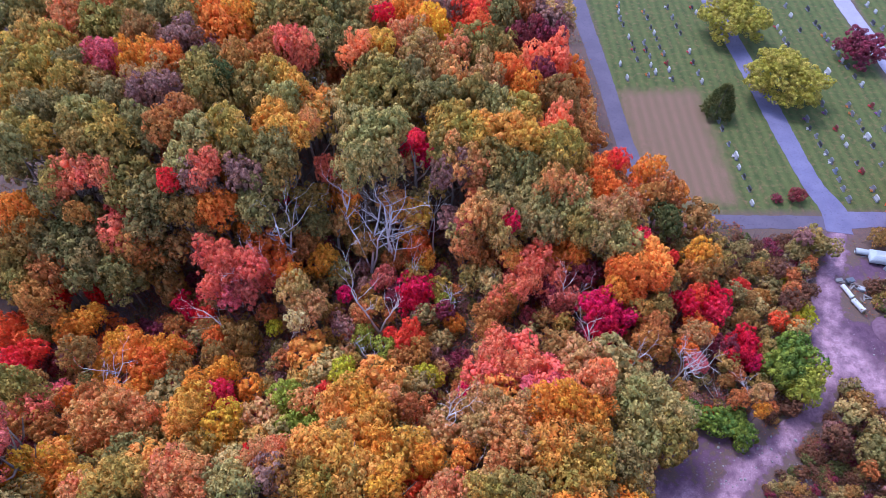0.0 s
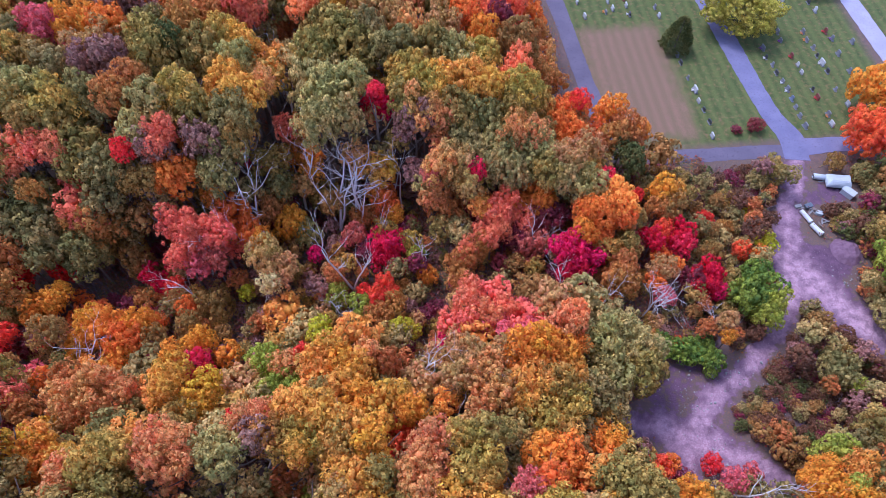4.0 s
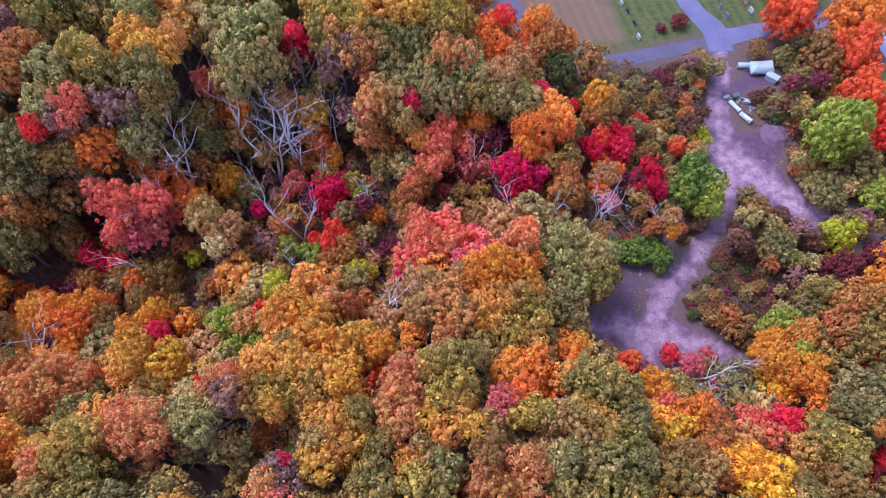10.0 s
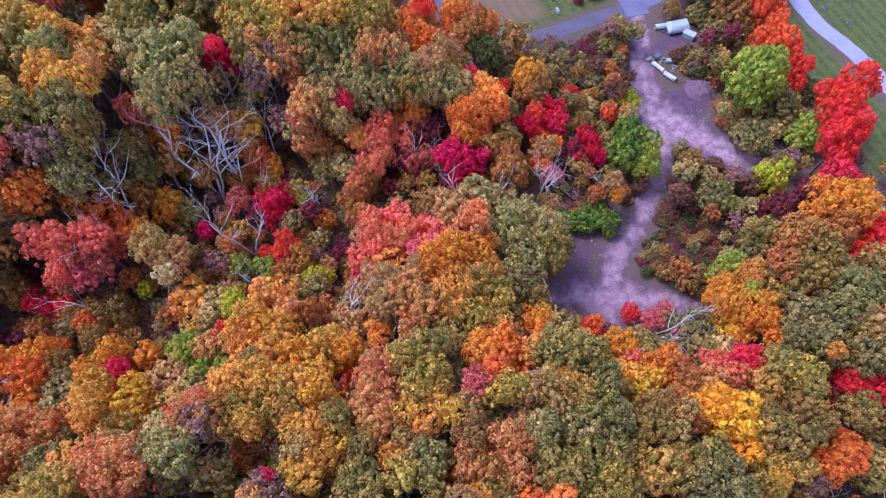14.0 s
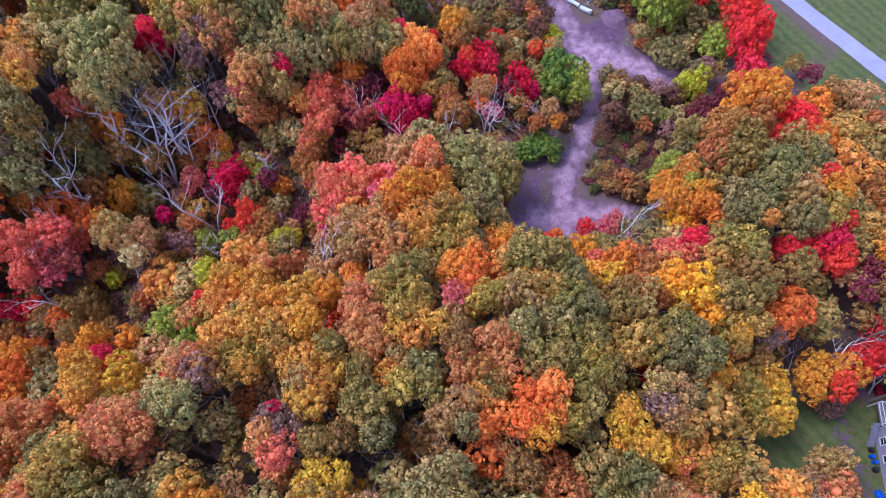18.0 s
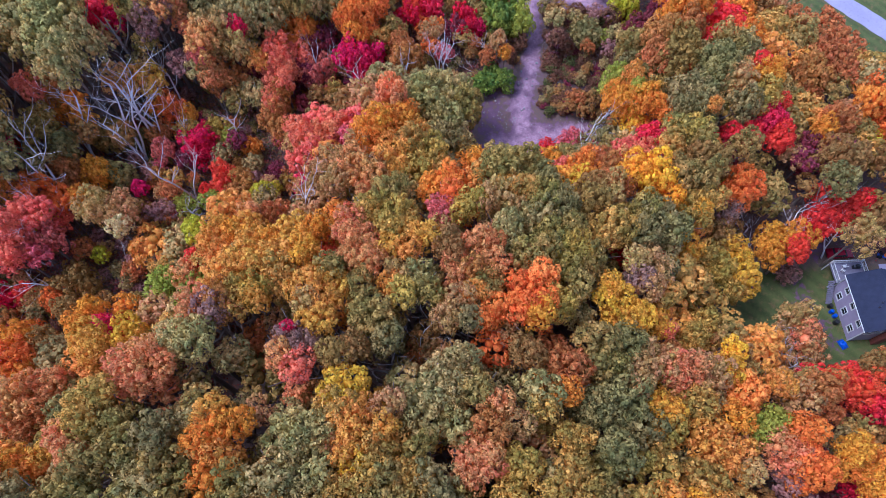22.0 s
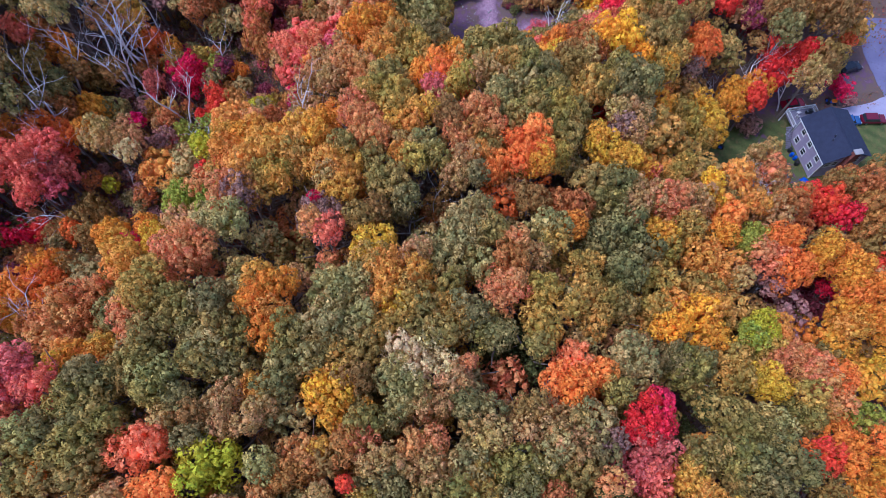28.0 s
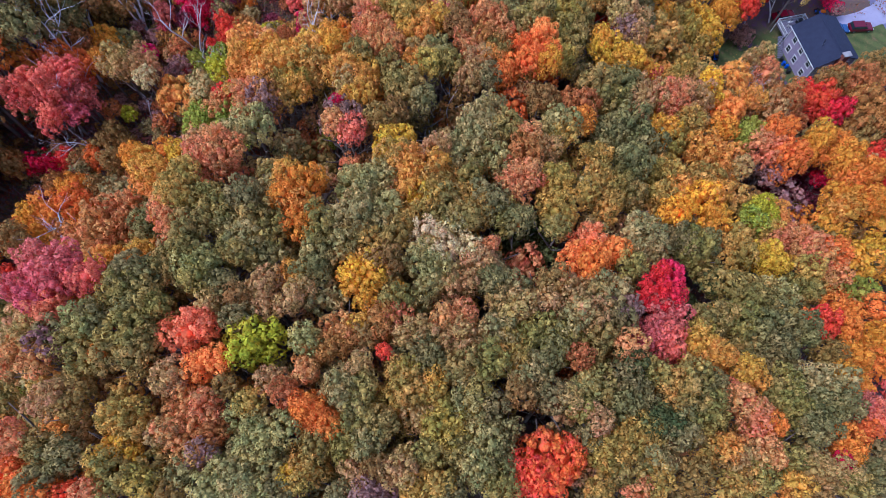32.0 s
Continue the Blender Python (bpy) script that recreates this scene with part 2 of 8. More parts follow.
LAWNS = [
    [(42, 83), (108, 84), (107, 260), (36, 260)],
    [(113, 85), (200, 85), (200, 260), (112, 260)],
    [(99, 26), (112, 24), (111, 66), (103, 74)],
    [(118, -30), (240, -30), (240, 80), (115, 80)],
    [(100, -12), (116, -20), (115, 24), (100, 22)],
    [(38, -36), (50, -48), (82, -52), (76, -44), (58, -25), (44, -15)],
]
DRY = [(43, 86), (61.5, 85.5), (61, 121), (41.5, 121)]


def masks(X, Y):
    wob = 1.6 * np.sin(X * 0.9 + 1.7 * np.sin(Y * 0.6)) * np.sin(Y * 0.8 + 1.3) + 0.8 * np.sin(X * 2.1 + Y * 1.3)
    soft = lambda d, w: np.clip(0.5 - d / w, 0, 1)
    dirt = np.maximum.reduce([soft(chain_distance(X, Y, c) + 0.3 * wob, 2.0) for c in (TRACK, APRON, BRANCH, LAYBY, SPUR)])
    dirt = np.maximum(dirt, 0.75 * soft(chain_distance(X, Y, STORE) + 0.3 * wob, 2.5))
    dirt = np.maximum(dirt, 0.6 * soft(chain_distance(X, Y, SCRUB) + 0.4 * wob, 4.0))
    dirt = np.maximum(dirt, 0.3 * soft(chain_distance(X, Y, RUBBLE) + 0.4 * wob, 4.0))
    dirt = np.maximum(dirt, 0.5 * soft(chain_distance(X, Y, YARD_DIRT) + 0.4 * wob, 3.0))
    dirt = np.maximum(dirt, 0.5 * soft(chain_distance(X, Y, YARD_TRACK) + 0.4 * wob, 3.0))
    lawn = np.maximum.reduce([soft(convex_distance(X, Y, p) + 0.2 * wob, 2.0) for p in LAWNS])
    dry = np.maximum(soft(convex_distance(X, Y, DRY) + 0.5 * wob, 3.0), 0.6 * soft(chain_distance(X, Y, BURN), 3.0))
    worn = np.maximum.reduce([soft(chain_distance(X, Y, [(x, y, w * 0.55) for x, y, w in c]) + 0.6 * wob, 3.2) for c in (TRACK, BRANCH, APRON)])
    return dirt, lawn, dry, worn


def ground_material():
    m, n, b = material("forest_floor_and_turf", 0.95)
    att = []
    for name in ("dirt", "lawn", "dry", "worn"):
        a = n.nodes.new("ShaderNodeAttribute")
        a.attribute_name = name
        att.append(a.outputs["Fac"])
    n1, n2, n3, n4 = noise_node(n, 0.12), noise_node(n, 0.9, 5.0), noise_node(n, 5.0, 4.0), noise_node(n, 0.35, 4.0)
    litter = mix(n, ramp(n, n2.outputs[0], 0.35, 0.65), lin((94, 72, 76)), lin((122, 94, 92)))
    litter = mix(n, ramp(n, n1.outputs[0], 0.3, 0.52), litter, lin((106, 86, 80)))
    litter = mix(n, ramp(n, n3.outputs[0], 0.58, 0.75), litter, lin((150, 100, 70)))
    grass = mix(n, ramp(n, n4.outputs[0], 0.35, 0.65), lin((76, 88, 42)), lin((94, 100, 50)))
    grass = mix(n, ramp(n, n2.outputs[0], 0.5, 0.74), grass, lin((134, 108, 72)))
    grass = mix(n, ramp(n, n3.outputs[0], 0.35, 0.7), mix(n, 1.0, grass, (0.72, 0.72, 0.72, 1), "MULTIPLY"), grass)
    # mowing stripes
    tc = n.nodes.new("ShaderNodeTexCoord")
    wave = node(n, "ShaderNodeTexWave", Scale=0.14, Distortion=0.6, Detail=2.0)
    wave.bands_direction = "X"
    n.links.new(tc.outputs["Object"], wave.inputs["Vector"])
    grass = mix(n, mix(n, 0.42, (0, 0, 0, 1), wave.outputs[0]), grass, lin((106, 112, 60)))
    hay = mix(n, ramp(n, n3.outputs[0], 0.3, 0.7), lin((152, 108, 96)), lin((108, 96, 68)))
    hay = mix(n, mix(n, 0.3, (0, 0, 0, 1), wave.outputs[0]), hay, lin((98, 90, 60)))
    soil = mix(n, ramp(n, n2.outputs[0], 0.3, 0.7), lin((84, 58, 80)), lin((114, 82, 106)))
    soil = mix(n, ramp(n, n4.outputs[0], 0.55, 0.72), soil, lin((100, 72, 90)))
    soil = mix(n, ramp(n, n3.outputs[0], 0.66, 0.74), soil, lin((190, 166, 182)))
    rut = mix(n, ramp(n, n3.outputs[0], 0.3, 0.7), lin((174, 130, 150)), lin((212, 174, 190)))
    # bare patches, broken by softer ground
    n5 = noise_node(n, 0.55, 6.0, rough=0.7)
    wear = mix(n, 1.0, att[3], mix(n, ramp(n, n5.outputs[0], 0.36, 0.6), (0.25, 0.25, 0.25, 1), (1, 1, 1, 1)), "MULTIPLY")
    soil = mix(n, wear, soil, rut)
    c = mix(n, att[1], litter, grass)
    dm = n.nodes.new("ShaderNodeMath")
    dm.operation = "MULTIPLY"
    n.links.new(att[2], dm.inputs[0])
    n.links.new(att[1], dm.inputs[1])
    c = mix(n, dm.outputs[0], c, hay)
    edge = n.nodes.new("ShaderNodeMath")
    edge.operation = "ADD"
    n.links.new(att[0], edge.inputs[0])
    k = n.nodes.new("ShaderNodeMapRange")
    k.inputs[1].default_value, k.inputs[2].default_value, k.inputs[3].default_value, k.inputs[4].default_value = 0.3, 0.7, -0.42, 0.42
    n.links.new(n2.outputs[0], k.inputs[0])
    n.links.new(k.outputs[0], edge.inputs[1])
    c = mix(n, ramp(n, edge.outputs[0], 0.36, 0.64), c, soil)
    n.links.new(c, b.inputs["Base Color"])
    bp = node(n, "ShaderNodeBump", Strength=0.5, Distance=0.12)
    n.links.new(n3.outputs[0], bp.inputs["Height"])
    n.links.new(bp.outputs[0], b.inputs["Normal"])
    return m


def ground_height(x, y):
    return 0.10 * math.sin(x * 0.11 + 0.7 * math.sin(y * 0.07)) + 0.08 * math.sin(y * 0.15 + 1.0)


def axis(lo, hi, step):
    near = list(np.arange(lo, hi + 0.01, step))
    far, d = [], 8.0
    while d < 3000:
        far.append(d)
        d *= 1.7
    return np.array([lo - v for v in reversed(far)] + near + [hi + v for v in far])


xs, ys = axis(-130, 170, 1.2), axis(-110, 190, 1.2)
GX, GY = np.meshgrid(xs, ys)
flat = np.stack([GX, GY, 0.10 * np.sin(GX * 0.11 + 0.7 * np.sin(GY * 0.07)) + 0.08 * np.sin(GY * 0.15 + 1.0)], -1).reshape(-1, 3)
nx, ny = len(xs), len(ys)
idx = np.arange(nx * ny).reshape(ny, nx)
quads = np.stack([idx[:-1, :-1], idx[:-1, 1:], idx[1:, 1:], idx[1:, :-1]], -1).reshape(-1, 4)
ground_mesh = mesh_of("ground", flat.tolist(), quads.tolist(), [ground_material()], True)
for name, values in zip(("dirt", "lawn", "dry", "worn"), masks(GX, GY)):
    ground_mesh.attributes.new(name, "FLOAT", "POINT").data.foreach_set("value", values.reshape(-1).astype(np.float32))
tagged(new("ground", ground_mesh), "leaf-strewn forest floor with pink dirt track and cemetery turf", "ground", kind="structure")


# ---- paved roads ----
def smooth_line(pts, step=1.0):
    """A rounded line through points (Catmull-Rom)."""
    P = [Vector(p) for p in pts]
    P = [P[0] * 2 - P[1]] + P + [P[-1] * 2 - P[-2]]
    out = []
    for i in range(1, len(P) - 2):
        k = max(2, int((P[i + 1] - P[i]).length / step))
        for j in range(k):
            t = j / k
            out.append(0.5 * (2 * P[i] + (P[i + 1] - P[i - 1]) * t + (2 * P[i - 1] - 5 * P[i] + 4 * P[i + 1] - P[i + 2]) * t * t + (3 * P[i] - P[i - 1] - 3 * P[i + 1] + P[i + 2]) * t ** 3))
    out.append(P[-2])
    return out


def road(name, pts, mat, label, lift, thick=0.12):
    """A slab of paving along points (x, y, half width), with uneven edges."""
    line = smooth_line([(x, y, w) for x, y, w in pts])
    rng = random.Random(len(name) + len(pts))
    vs, fs = [], []
    for i, p in enumerate(line):
        d = (line[min(i + 1, len(line) - 1)] - line[max(i - 1, 0)])
        s = Vector((d.y, -d.x, 0)).normalized()
        c = Vector((p.x, p.y, 0))
        for side in (-1, 1):
            e = c + s * side * (p.z + rng.uniform(-0.12, 0.12))
            z = ground_height(e.x, e.y) + lift
            vs += [Vector((e.x, e.y, z)), Vector((e.x, e.y, z - thick))]
        if i:
            a, b = 4 * (i - 1), 4 * i
            fs += [(a, a + 2, b + 2, b), (a + 1, a, b, b + 1), (a + 2, a + 3, b + 3, b + 2)]
    fs += [(0, 1, 3, 2), tuple(4 * (len(line) - 1) + k for k in (0, 2, 3, 1))]
    return tagged(new(name, mesh_of(name, vs, fs, [mat])), label, "road", kind="structure")


def asphalt(name, colour, second, patch):
    m, n, b = material(name, 0.85)
    n1, n2, n3 = noise_node(n, 0.25, 4.0), noise_node(n, 2.2, 4.0), noise_node(n, 30.0, 2.0)
    c = mix(n, ramp(n, n1.outputs[0], 0.35, 0.65), lin(colour), lin(second))
    c = mix(n, ramp(n, n2.outputs[0], 0.55, 0.75), c, lin(patch))
    c = mix(n, ramp(n, n3.outputs[0], 0.5, 0.8), c, lin(second))
    n.links.new(c, b.inputs["Base Color"])
    bp = node(n, "ShaderNodeBump", Strength=0.2, Distance=0.02)
    n.links.new(n3.outputs[0], bp.inputs["Height"])
    n.links.new(bp.outputs[0], b.inputs["Normal"])
    return m


PALE_ROAD = asphalt("pale_worn_asphalt", (110, 104, 138), (126, 120, 152), (98, 92, 122))
OLD_ROAD = asphalt("old_asphalt", (98, 88, 108), (110, 98, 118), (88, 76, 92))
WHITE_ROAD = asphalt("bleached_asphalt", (160, 152, 178), (172, 164, 188), (146, 136, 162))
road("road", [(72, 172, 2.2), (73, 158.8, 2.2), (75.5, 130, 2.3), (77, 111, 2.4), (77.8, 98, 2.2), (78.6, 90, 2.3), (80.3, 84, 2.7), (79.5, 78, 2.6)], PALE_ROAD, "pale worn asphalt cemetery lane", 0.05)
road("road", [(79, 81, 2.4), (88, 81.5, 2.0), (98, 81.2, 2.0), (109, 81, 2.2)], PALE_ROAD, "pale worn asphalt cemetery lane", 0.058)
road("road", [(36.5, 172, 2.5), (36.7, 158.8, 2.4), (39.6, 123, 2.0), (40.8, 104, 2.0), (42.5, 92, 2.2), (47, 82.5, 2.2), (56, 81, 1.8), (66, 80.8, 1.7), (78, 80.6, 1.7)], OLD_ROAD, "old grey asphalt lane between field and woods", 0.042)
road("road", [(109.6, 172, 2.3), (109.6, 158.8, 2.3), (111, 129.8, 2.3), (112.5, 100, 2.3), (113, 81, 2.3), (114.2, 73, 2.1), (113.6, 61, 1.9), (115.4, 50, 1.9), (117, 20, 2.2), (117.7, -6, 2.4), (119, -40, 2.4)], WHITE_ROAD, "bleached asphalt road beside the graves", 0.05)
road("driveway", [(68, -36.4, 1.6), (72, -40.5, 2.0), (77, -44, 2.3), (84, -47, 3.0)], WHITE_ROAD, "bleached concrete driveway beside the house", 0.05)
road("road", [(96, -32, 3.5), (88, -38, 3.5), (80, -47, 3.5), (72, -60, 3.5), (66, -80, 3.5)], PALE_ROAD, "pale asphalt street by the house", 0.04)


# ---- trees ----
def crown_mesh(seed, boughs, radius, clump, florets, floret, depth=0.85, ragged=0.2, full=1.0, loose=0.25):
    """A crown of the given radius about its origin: boughs, on them rounded clumps of leaves with dark gaps between, and on each clump jagged sprays."""
    rng = np.random.default_rng(seed)
    size = radius * 1.5 / math.sqrt(boughs)
    i = np.arange(boughs)
    z = 1 - 1.5 * (i + 0.5) / boughs
    w = i * 2.39996 + rng.uniform(-0.5, 0.5, boughs)
    q = np.sqrt(np.maximum(0, 1 - z * z))
    D = np.stack([q * np.cos(w), q * np.sin(w), z + rng.uniform(-0.12, 0.12, boughs)], -1)
    reach = (radius - size * 0.85) * (1 + rng.uniform(-2.0 * ragged, ragged, boughs))
    C = D * reach[:, None] * np.array([*rng.uniform(0.86, 1.14, 2), depth])
    S = size * rng.uniform(0.75, 1.2, boughs)
    # rounded clumps over the boughs
    P, E = [], []
    for j in range(boughs):
        n = max(5, int(11.0 * (S[j] / (1.95 * clump)) ** 2))
        k = np.arange(n)
        z = 1 - 1.7 * (k + 0.5) / n
        w = k * 2.39996 + j
        q = np.sqrt(np.maximum(0, 1 - z * z))
        e = np.stack([q * np.cos(w), q * np.sin(w), z], -1) + rng.normal(size=(n, 3)) * 0.2
        e /= np.linalg.norm(e, axis=1)[:, None]
        p = C[j] + e * S[j] * rng.uniform(0.72, 1.16, (n, 1))
        inside = np.linalg.norm(p[:, None] - C[None], axis=2) / S[None]
        inside[:, j] = 9
        keep = (inside.min(1) > 0.86) & (p[:, 2] > -0.6 * radius) & (rng.random(n) < full)
        P.append(p[keep])
        E.append(e[keep])
    P, E = np.concatenate(P), np.concatenate(E)
    m = len(P)
    A = E * 0.7 + np.array([0, 0, 0.55])
    A /= np.linalg.norm(A, axis=1)[:, None]
    X = np.cross(A, rng.normal(size=(m, 3)))
    X /= np.linalg.norm(X, axis=1)[:, None]
    Y = np.cross(A, X)
    R = clump * rng.uniform(0.7, 1.25, (m, 1))
    # sprays over each clump
    k = np.arange(florets)
    z = 1 - 1.05 * (k + 0.3) / florets
    w = k * 2.39996
    q = np.sqrt(1 - z * z)
    d = X[:, None] * (q * np.cos(w))[None, :, None] + Y[:, None] * (q * np.sin(w))[None, :, None] + A[:, None] * z[None, :, None]
    d = d + rng.normal(size=d.shape) * 0.16
    d /= np.linalg.norm(d, axis=2)[..., None]
    p = (P[:, None] + d * R[:, None] * rng.uniform(0.85, 1.05, (m, florets, 1))).reshape(-1, 3)
    d = d.reshape(-1, 3)
    n = len(p)
    up = d + rng.normal(size=(n, 3)) * 0.4
    up /= np.linalg.norm(up, axis=1)[:, None]
    a = np.cross(up, rng.normal(size=(n, 3)))
    a /= np.linalg.norm(a, axis=1)[:, None]
    b = np.cross(up, a)
    f = floret * rng.uniform(0.7, 1.3, (n, 1))
    t = 6.2832 * (np.arange(4)[None] + rng.uniform(-0.35, 0.35, (n, 4))) / 4
    g = a[:, None] * np.cos(t)[..., None] + b[:, None] * np.sin(t)[..., None]
    rim = p[:, None] + g * f[:, None] * rng.uniform(0.55, 1.6, (n, 4, 1)) - up[:, None] * f[:, None] * rng.uniform(0.0, 0.7, (n, 4, 1))
    tent = np.concatenate([(p + up * f * 0.4)[:, None], rim], 1).reshape(-1, 3)
    o = np.arange(n) * 5
    tris = np.concatenate([np.stack([o, o + 1 + s, o + 1 + (s + 1) % 4], -1) for s in range(4)])
    normals = np.repeat(d * 0.75 + up * 0.4, 5, 0)
    # loose leaves standing clear of the clumps
    pick = rng.random(n) < loose
    c = p[pick] + d[pick] * floret * rng.uniform(0.4, 1.5, (pick.sum(), 1)) + rng.normal(size=(pick.sum(), 3)) * floret * 0.6
    x1, x2 = a[pick], b[pick]
    h = floret * rng.uniform(0.3, 0.5, (pick.sum(), 1))
    leaf = np.stack([c - x1 * h, c - x2 * h * 0.6, c + x1 * h, c + x2 * h * 0.6], 1).reshape(-1, 3)
    quads = np.arange(len(leaf)).reshape(-1, 4) + len(tent)
    # the shaded core of each bough
    ico = bmesh.new()
    bmesh.ops.create_icosphere(ico, subdivisions=1, radius=1)
    iv = np.array([v.co for v in ico.verts])
    jf = np.array([[v.index for v in fc.verts] for fc in ico.faces])
    ico.free()
    core = (iv[None] * (S * 0.52)[:, None, None] * rng.uniform(0.75, 1.05, (boughs, len(iv), 1)) + C[:, None]).reshape(-1, 3)
    ct = (jf[None] + (np.arange(boughs) * len(iv))[:, None, None]).reshape(-1, 3) + len(tent) + len(leaf)
    normals = np.concatenate([normals, np.repeat(d[pick], 4, 0), np.tile(iv, (boughs, 1))])
    normals /= np.linalg.norm(normals, axis=1)[:, None]
    me = mesh_of_arrays("crown", np.concatenate([tent, leaf, core]), np.concatenate([tris.reshape(-1), quads.reshape(-1), ct.reshape(-1)]), [3] * len(tris) + [4] * len(quads) + [3] * len(ct), normals)
    me.materials.append(LEAVES["olive"])
    return me


def trunk_mesh(seed, limbs=6):
    """A tapered trunk of height 1 with rising limbs; radius about 0.02."""
    rng = random.Random(seed)
    pieces = [tube([(0, 0, -0.02), (0.006, 0.0, 0.03), (rng.uniform(-0.01, 0.01), rng.uniform(-0.01, 0.01), 0.35), (rng.uniform(-0.02, 0.02), rng.uniform(-0.02, 0.02), 0.62), (rng.uniform(-0.03, 0.03), 0, 0.86)], [0.028, 0.02, 0.016, 0.011, 0.004], 7)]
    for i in range(limbs):
        z = 0.42 + 0.38 * i / limbs
        w = i * 2.4 + rng.uniform(-0.4, 0.4)
        r = 0.17 * rng.uniform(0.7, 1.1)
        c, s = math.cos(w), math.sin(w)
        pieces.append(tube([(0, 0, z), (c * r * 0.5, s * r * 0.5, z + 0.07), (c * r, s * r, z + 0.19)], [0.009, 0.006, 0.002], 5))
    v, f = grown(pieces)
    return mesh_of("trunk", v, f, [BARK], True)


BIG = [crown_mesh(s, 17, 4.2, 0.66, 19, 0.2, 0.85, 0.26) for s in range(1, 7)]
MIDDLE = [crown_mesh(20 + s, 11, 2.8, 0.56, 17, 0.17, 0.88, 0.28) for s in range(9)]
SMALL = [crown_mesh(40 + s, 7, 1.8, 0.46, 13, 0.155, 0.95, 0.3) for s in range(8)]
LOOSE = [crown_mesh(60 + s, 14, 2.8, 0.46, 14, 0.155, 0.95, 0.38, 0.78, 0.6) for s in range(8)]
OPEN_CROWN = [crown_mesh(70 + s, 22, 4.4, 0.52, 16, 0.19, 0.95, 0.34, 0.8, 0.6) for s in range(4)]
SPARSE = [crown_mesh(80 + s, 8, 2.2, 0.5, 10, 0.2, 0.95, 0.28, 0.85) for s in range(6)]
BUSH = [crown_mesh(90 + s, 6, 2.2, 0.55, 9, 0.23, 0.95, 0.34, 0.8) for s in range(6)]
BROAD = [crown_mesh(110 + s, 46, 8.0, 0.62, 16, 0.2, 0.85, 0.22) for s in range(2)]
TRUNKS = [trunk_mesh(s) for s in range(5)]
LOOSE_KINDS = ("peach", "coral", "rose", "salmon", "scarlet", "linen", "tan", "dust", "plum", "crimson")
LOOKS = {
    "olive": ("oak_tree", "oak", "tall oak with dull olive-green foliage"),
    "sage": ("oak_tree", "oak", "tall oak with pale grey-green foliage turning tan"),
    "moss": ("oak_tree", "oak", "tall oak with dull grey-green leaves"),
    "pine": ("oak_tree", "oak", "dark green broadleaf tree in the woods"),
    "mustard": ("hickory_tree", "hickory", "tall hickory turning mustard yellow over green"),
    "gold": ("hickory_tree", "hickory", "tall hickory with golden-tan autumn leaves"),
    "linen": ("beech_tree", "beech", "sparse beech with pale straw-coloured leaves"),
    "tan": ("beech_tree", "beech", "tall beech with tan and pinkish autumn leaves"),
    "rust": ("beech_tree", "beech", "beech with rust-brown autumn foliage"),
    "amber": ("maple_tree", "maple", "maple with amber-orange autumn foliage"),
    "honey": ("maple_tree", "maple", "maple with honey-yellow leaves over green"),
    "yellow": ("maple_tree", "maple", "bright golden-yellow maple above the canopy"),
    "citron": ("birch_tree", "tree", "small tree with bright lemon-yellow leaves"),
    "lime": ("ash_tree", "tree", "lime-green leafy tree at the woods"),
    "straw": ("ash_tree", "ash", "broad ash with pale yellow-green leaves on the cemetery lawn"),
    "ivy": ("ivy_thicket", "shrub", "green vine-covered thicket beside the dirt track"),
    "orange": ("maple_tree", "maple", "maple with orange autumn foliage"),
    "tangerine": ("maple_tree", "maple", "vivid tangerine-orange maple in the woods"),
    "ember": ("maple_tree", "maple", "large orange maple with red edges"),
    "peach": ("maple_tree", "maple", "maple with peach-brown autumn leaves"),
    "salmon": ("maple_tree", "maple", "maple with bright salmon-orange leaves"),
    "coral": ("maple_tree", "maple", "coral-pink autumn maple in the wood"),
    "rose": ("maple_tree", "maple", "rose-pink autumn maple in the wood"),
    "scarlet": ("maple_tree", "maple", "scarlet-orange autumn maple in the wood"),
    "red": ("red_maple", "maple", "bright red autumn maple in the wood"),
    "crimson": ("red_maple", "maple", "crimson understorey maple in the open wood"),
    "plum": ("sumac_shrub", "shrub", "dull plum-red shrubby tree in the understorey"),
    "umber": ("beech_tree", "beech", "beech with dull umber-brown leaves over green"),
    "dust": ("dogwood_tree", "tree", "dusty pink small-leaved tree with thin crown"),
}
FOREST = []
tree_rng = random.Random(7)


def tree(x, y, h, r, leaves):
    """A broadleaf tree at x, y with its height and the radius of its crown."""
    name, category, label = LOOKS[leaves]
    if r > 6.0:
        pool, base = BROAD, 8.0
    elif r < 2.1:
        pool, base = SMALL, 1.8
    elif leaves in LOOSE_KINDS:
        pool, base = (LOOSE, 2.8) if r < 3.5 else (OPEN_CROWN, 4.4)
    else:
        pool, base = (MIDDLE, 2.8) if r < 3.5 else (BIG, 4.2)
    k = r / base
    half = min(r * tree_rng.uniform(1.1, 1.4), h * 0.5)
    root = empty(name, pose(x, y, ground_height(x, y), 0, 0, tree_rng.uniform(0, 360)), label, category, "trees of the autumn wood")
    stem = new("trunk", tree_rng.choice(TRUNKS))
    stem.parent, stem.scale = root, (h * 0.75, h * 0.75, h * 0.95)
    top = new("crown", tree_rng.choice(pool))
    top.parent, top.location = root, (0, 0, h - half)
    flat = half / (base * 0.85)
    top.scale = (k * tree_rng.uniform(0.93, 1.1), k * tree_rng.uniform(0.93, 1.1), flat)
    slot = top.material_slots[0]
    slot.link, slot.material = "OBJECT", LEAVES[leaves]
    FOREST.append((x, y, h, r, leaves))
    return root


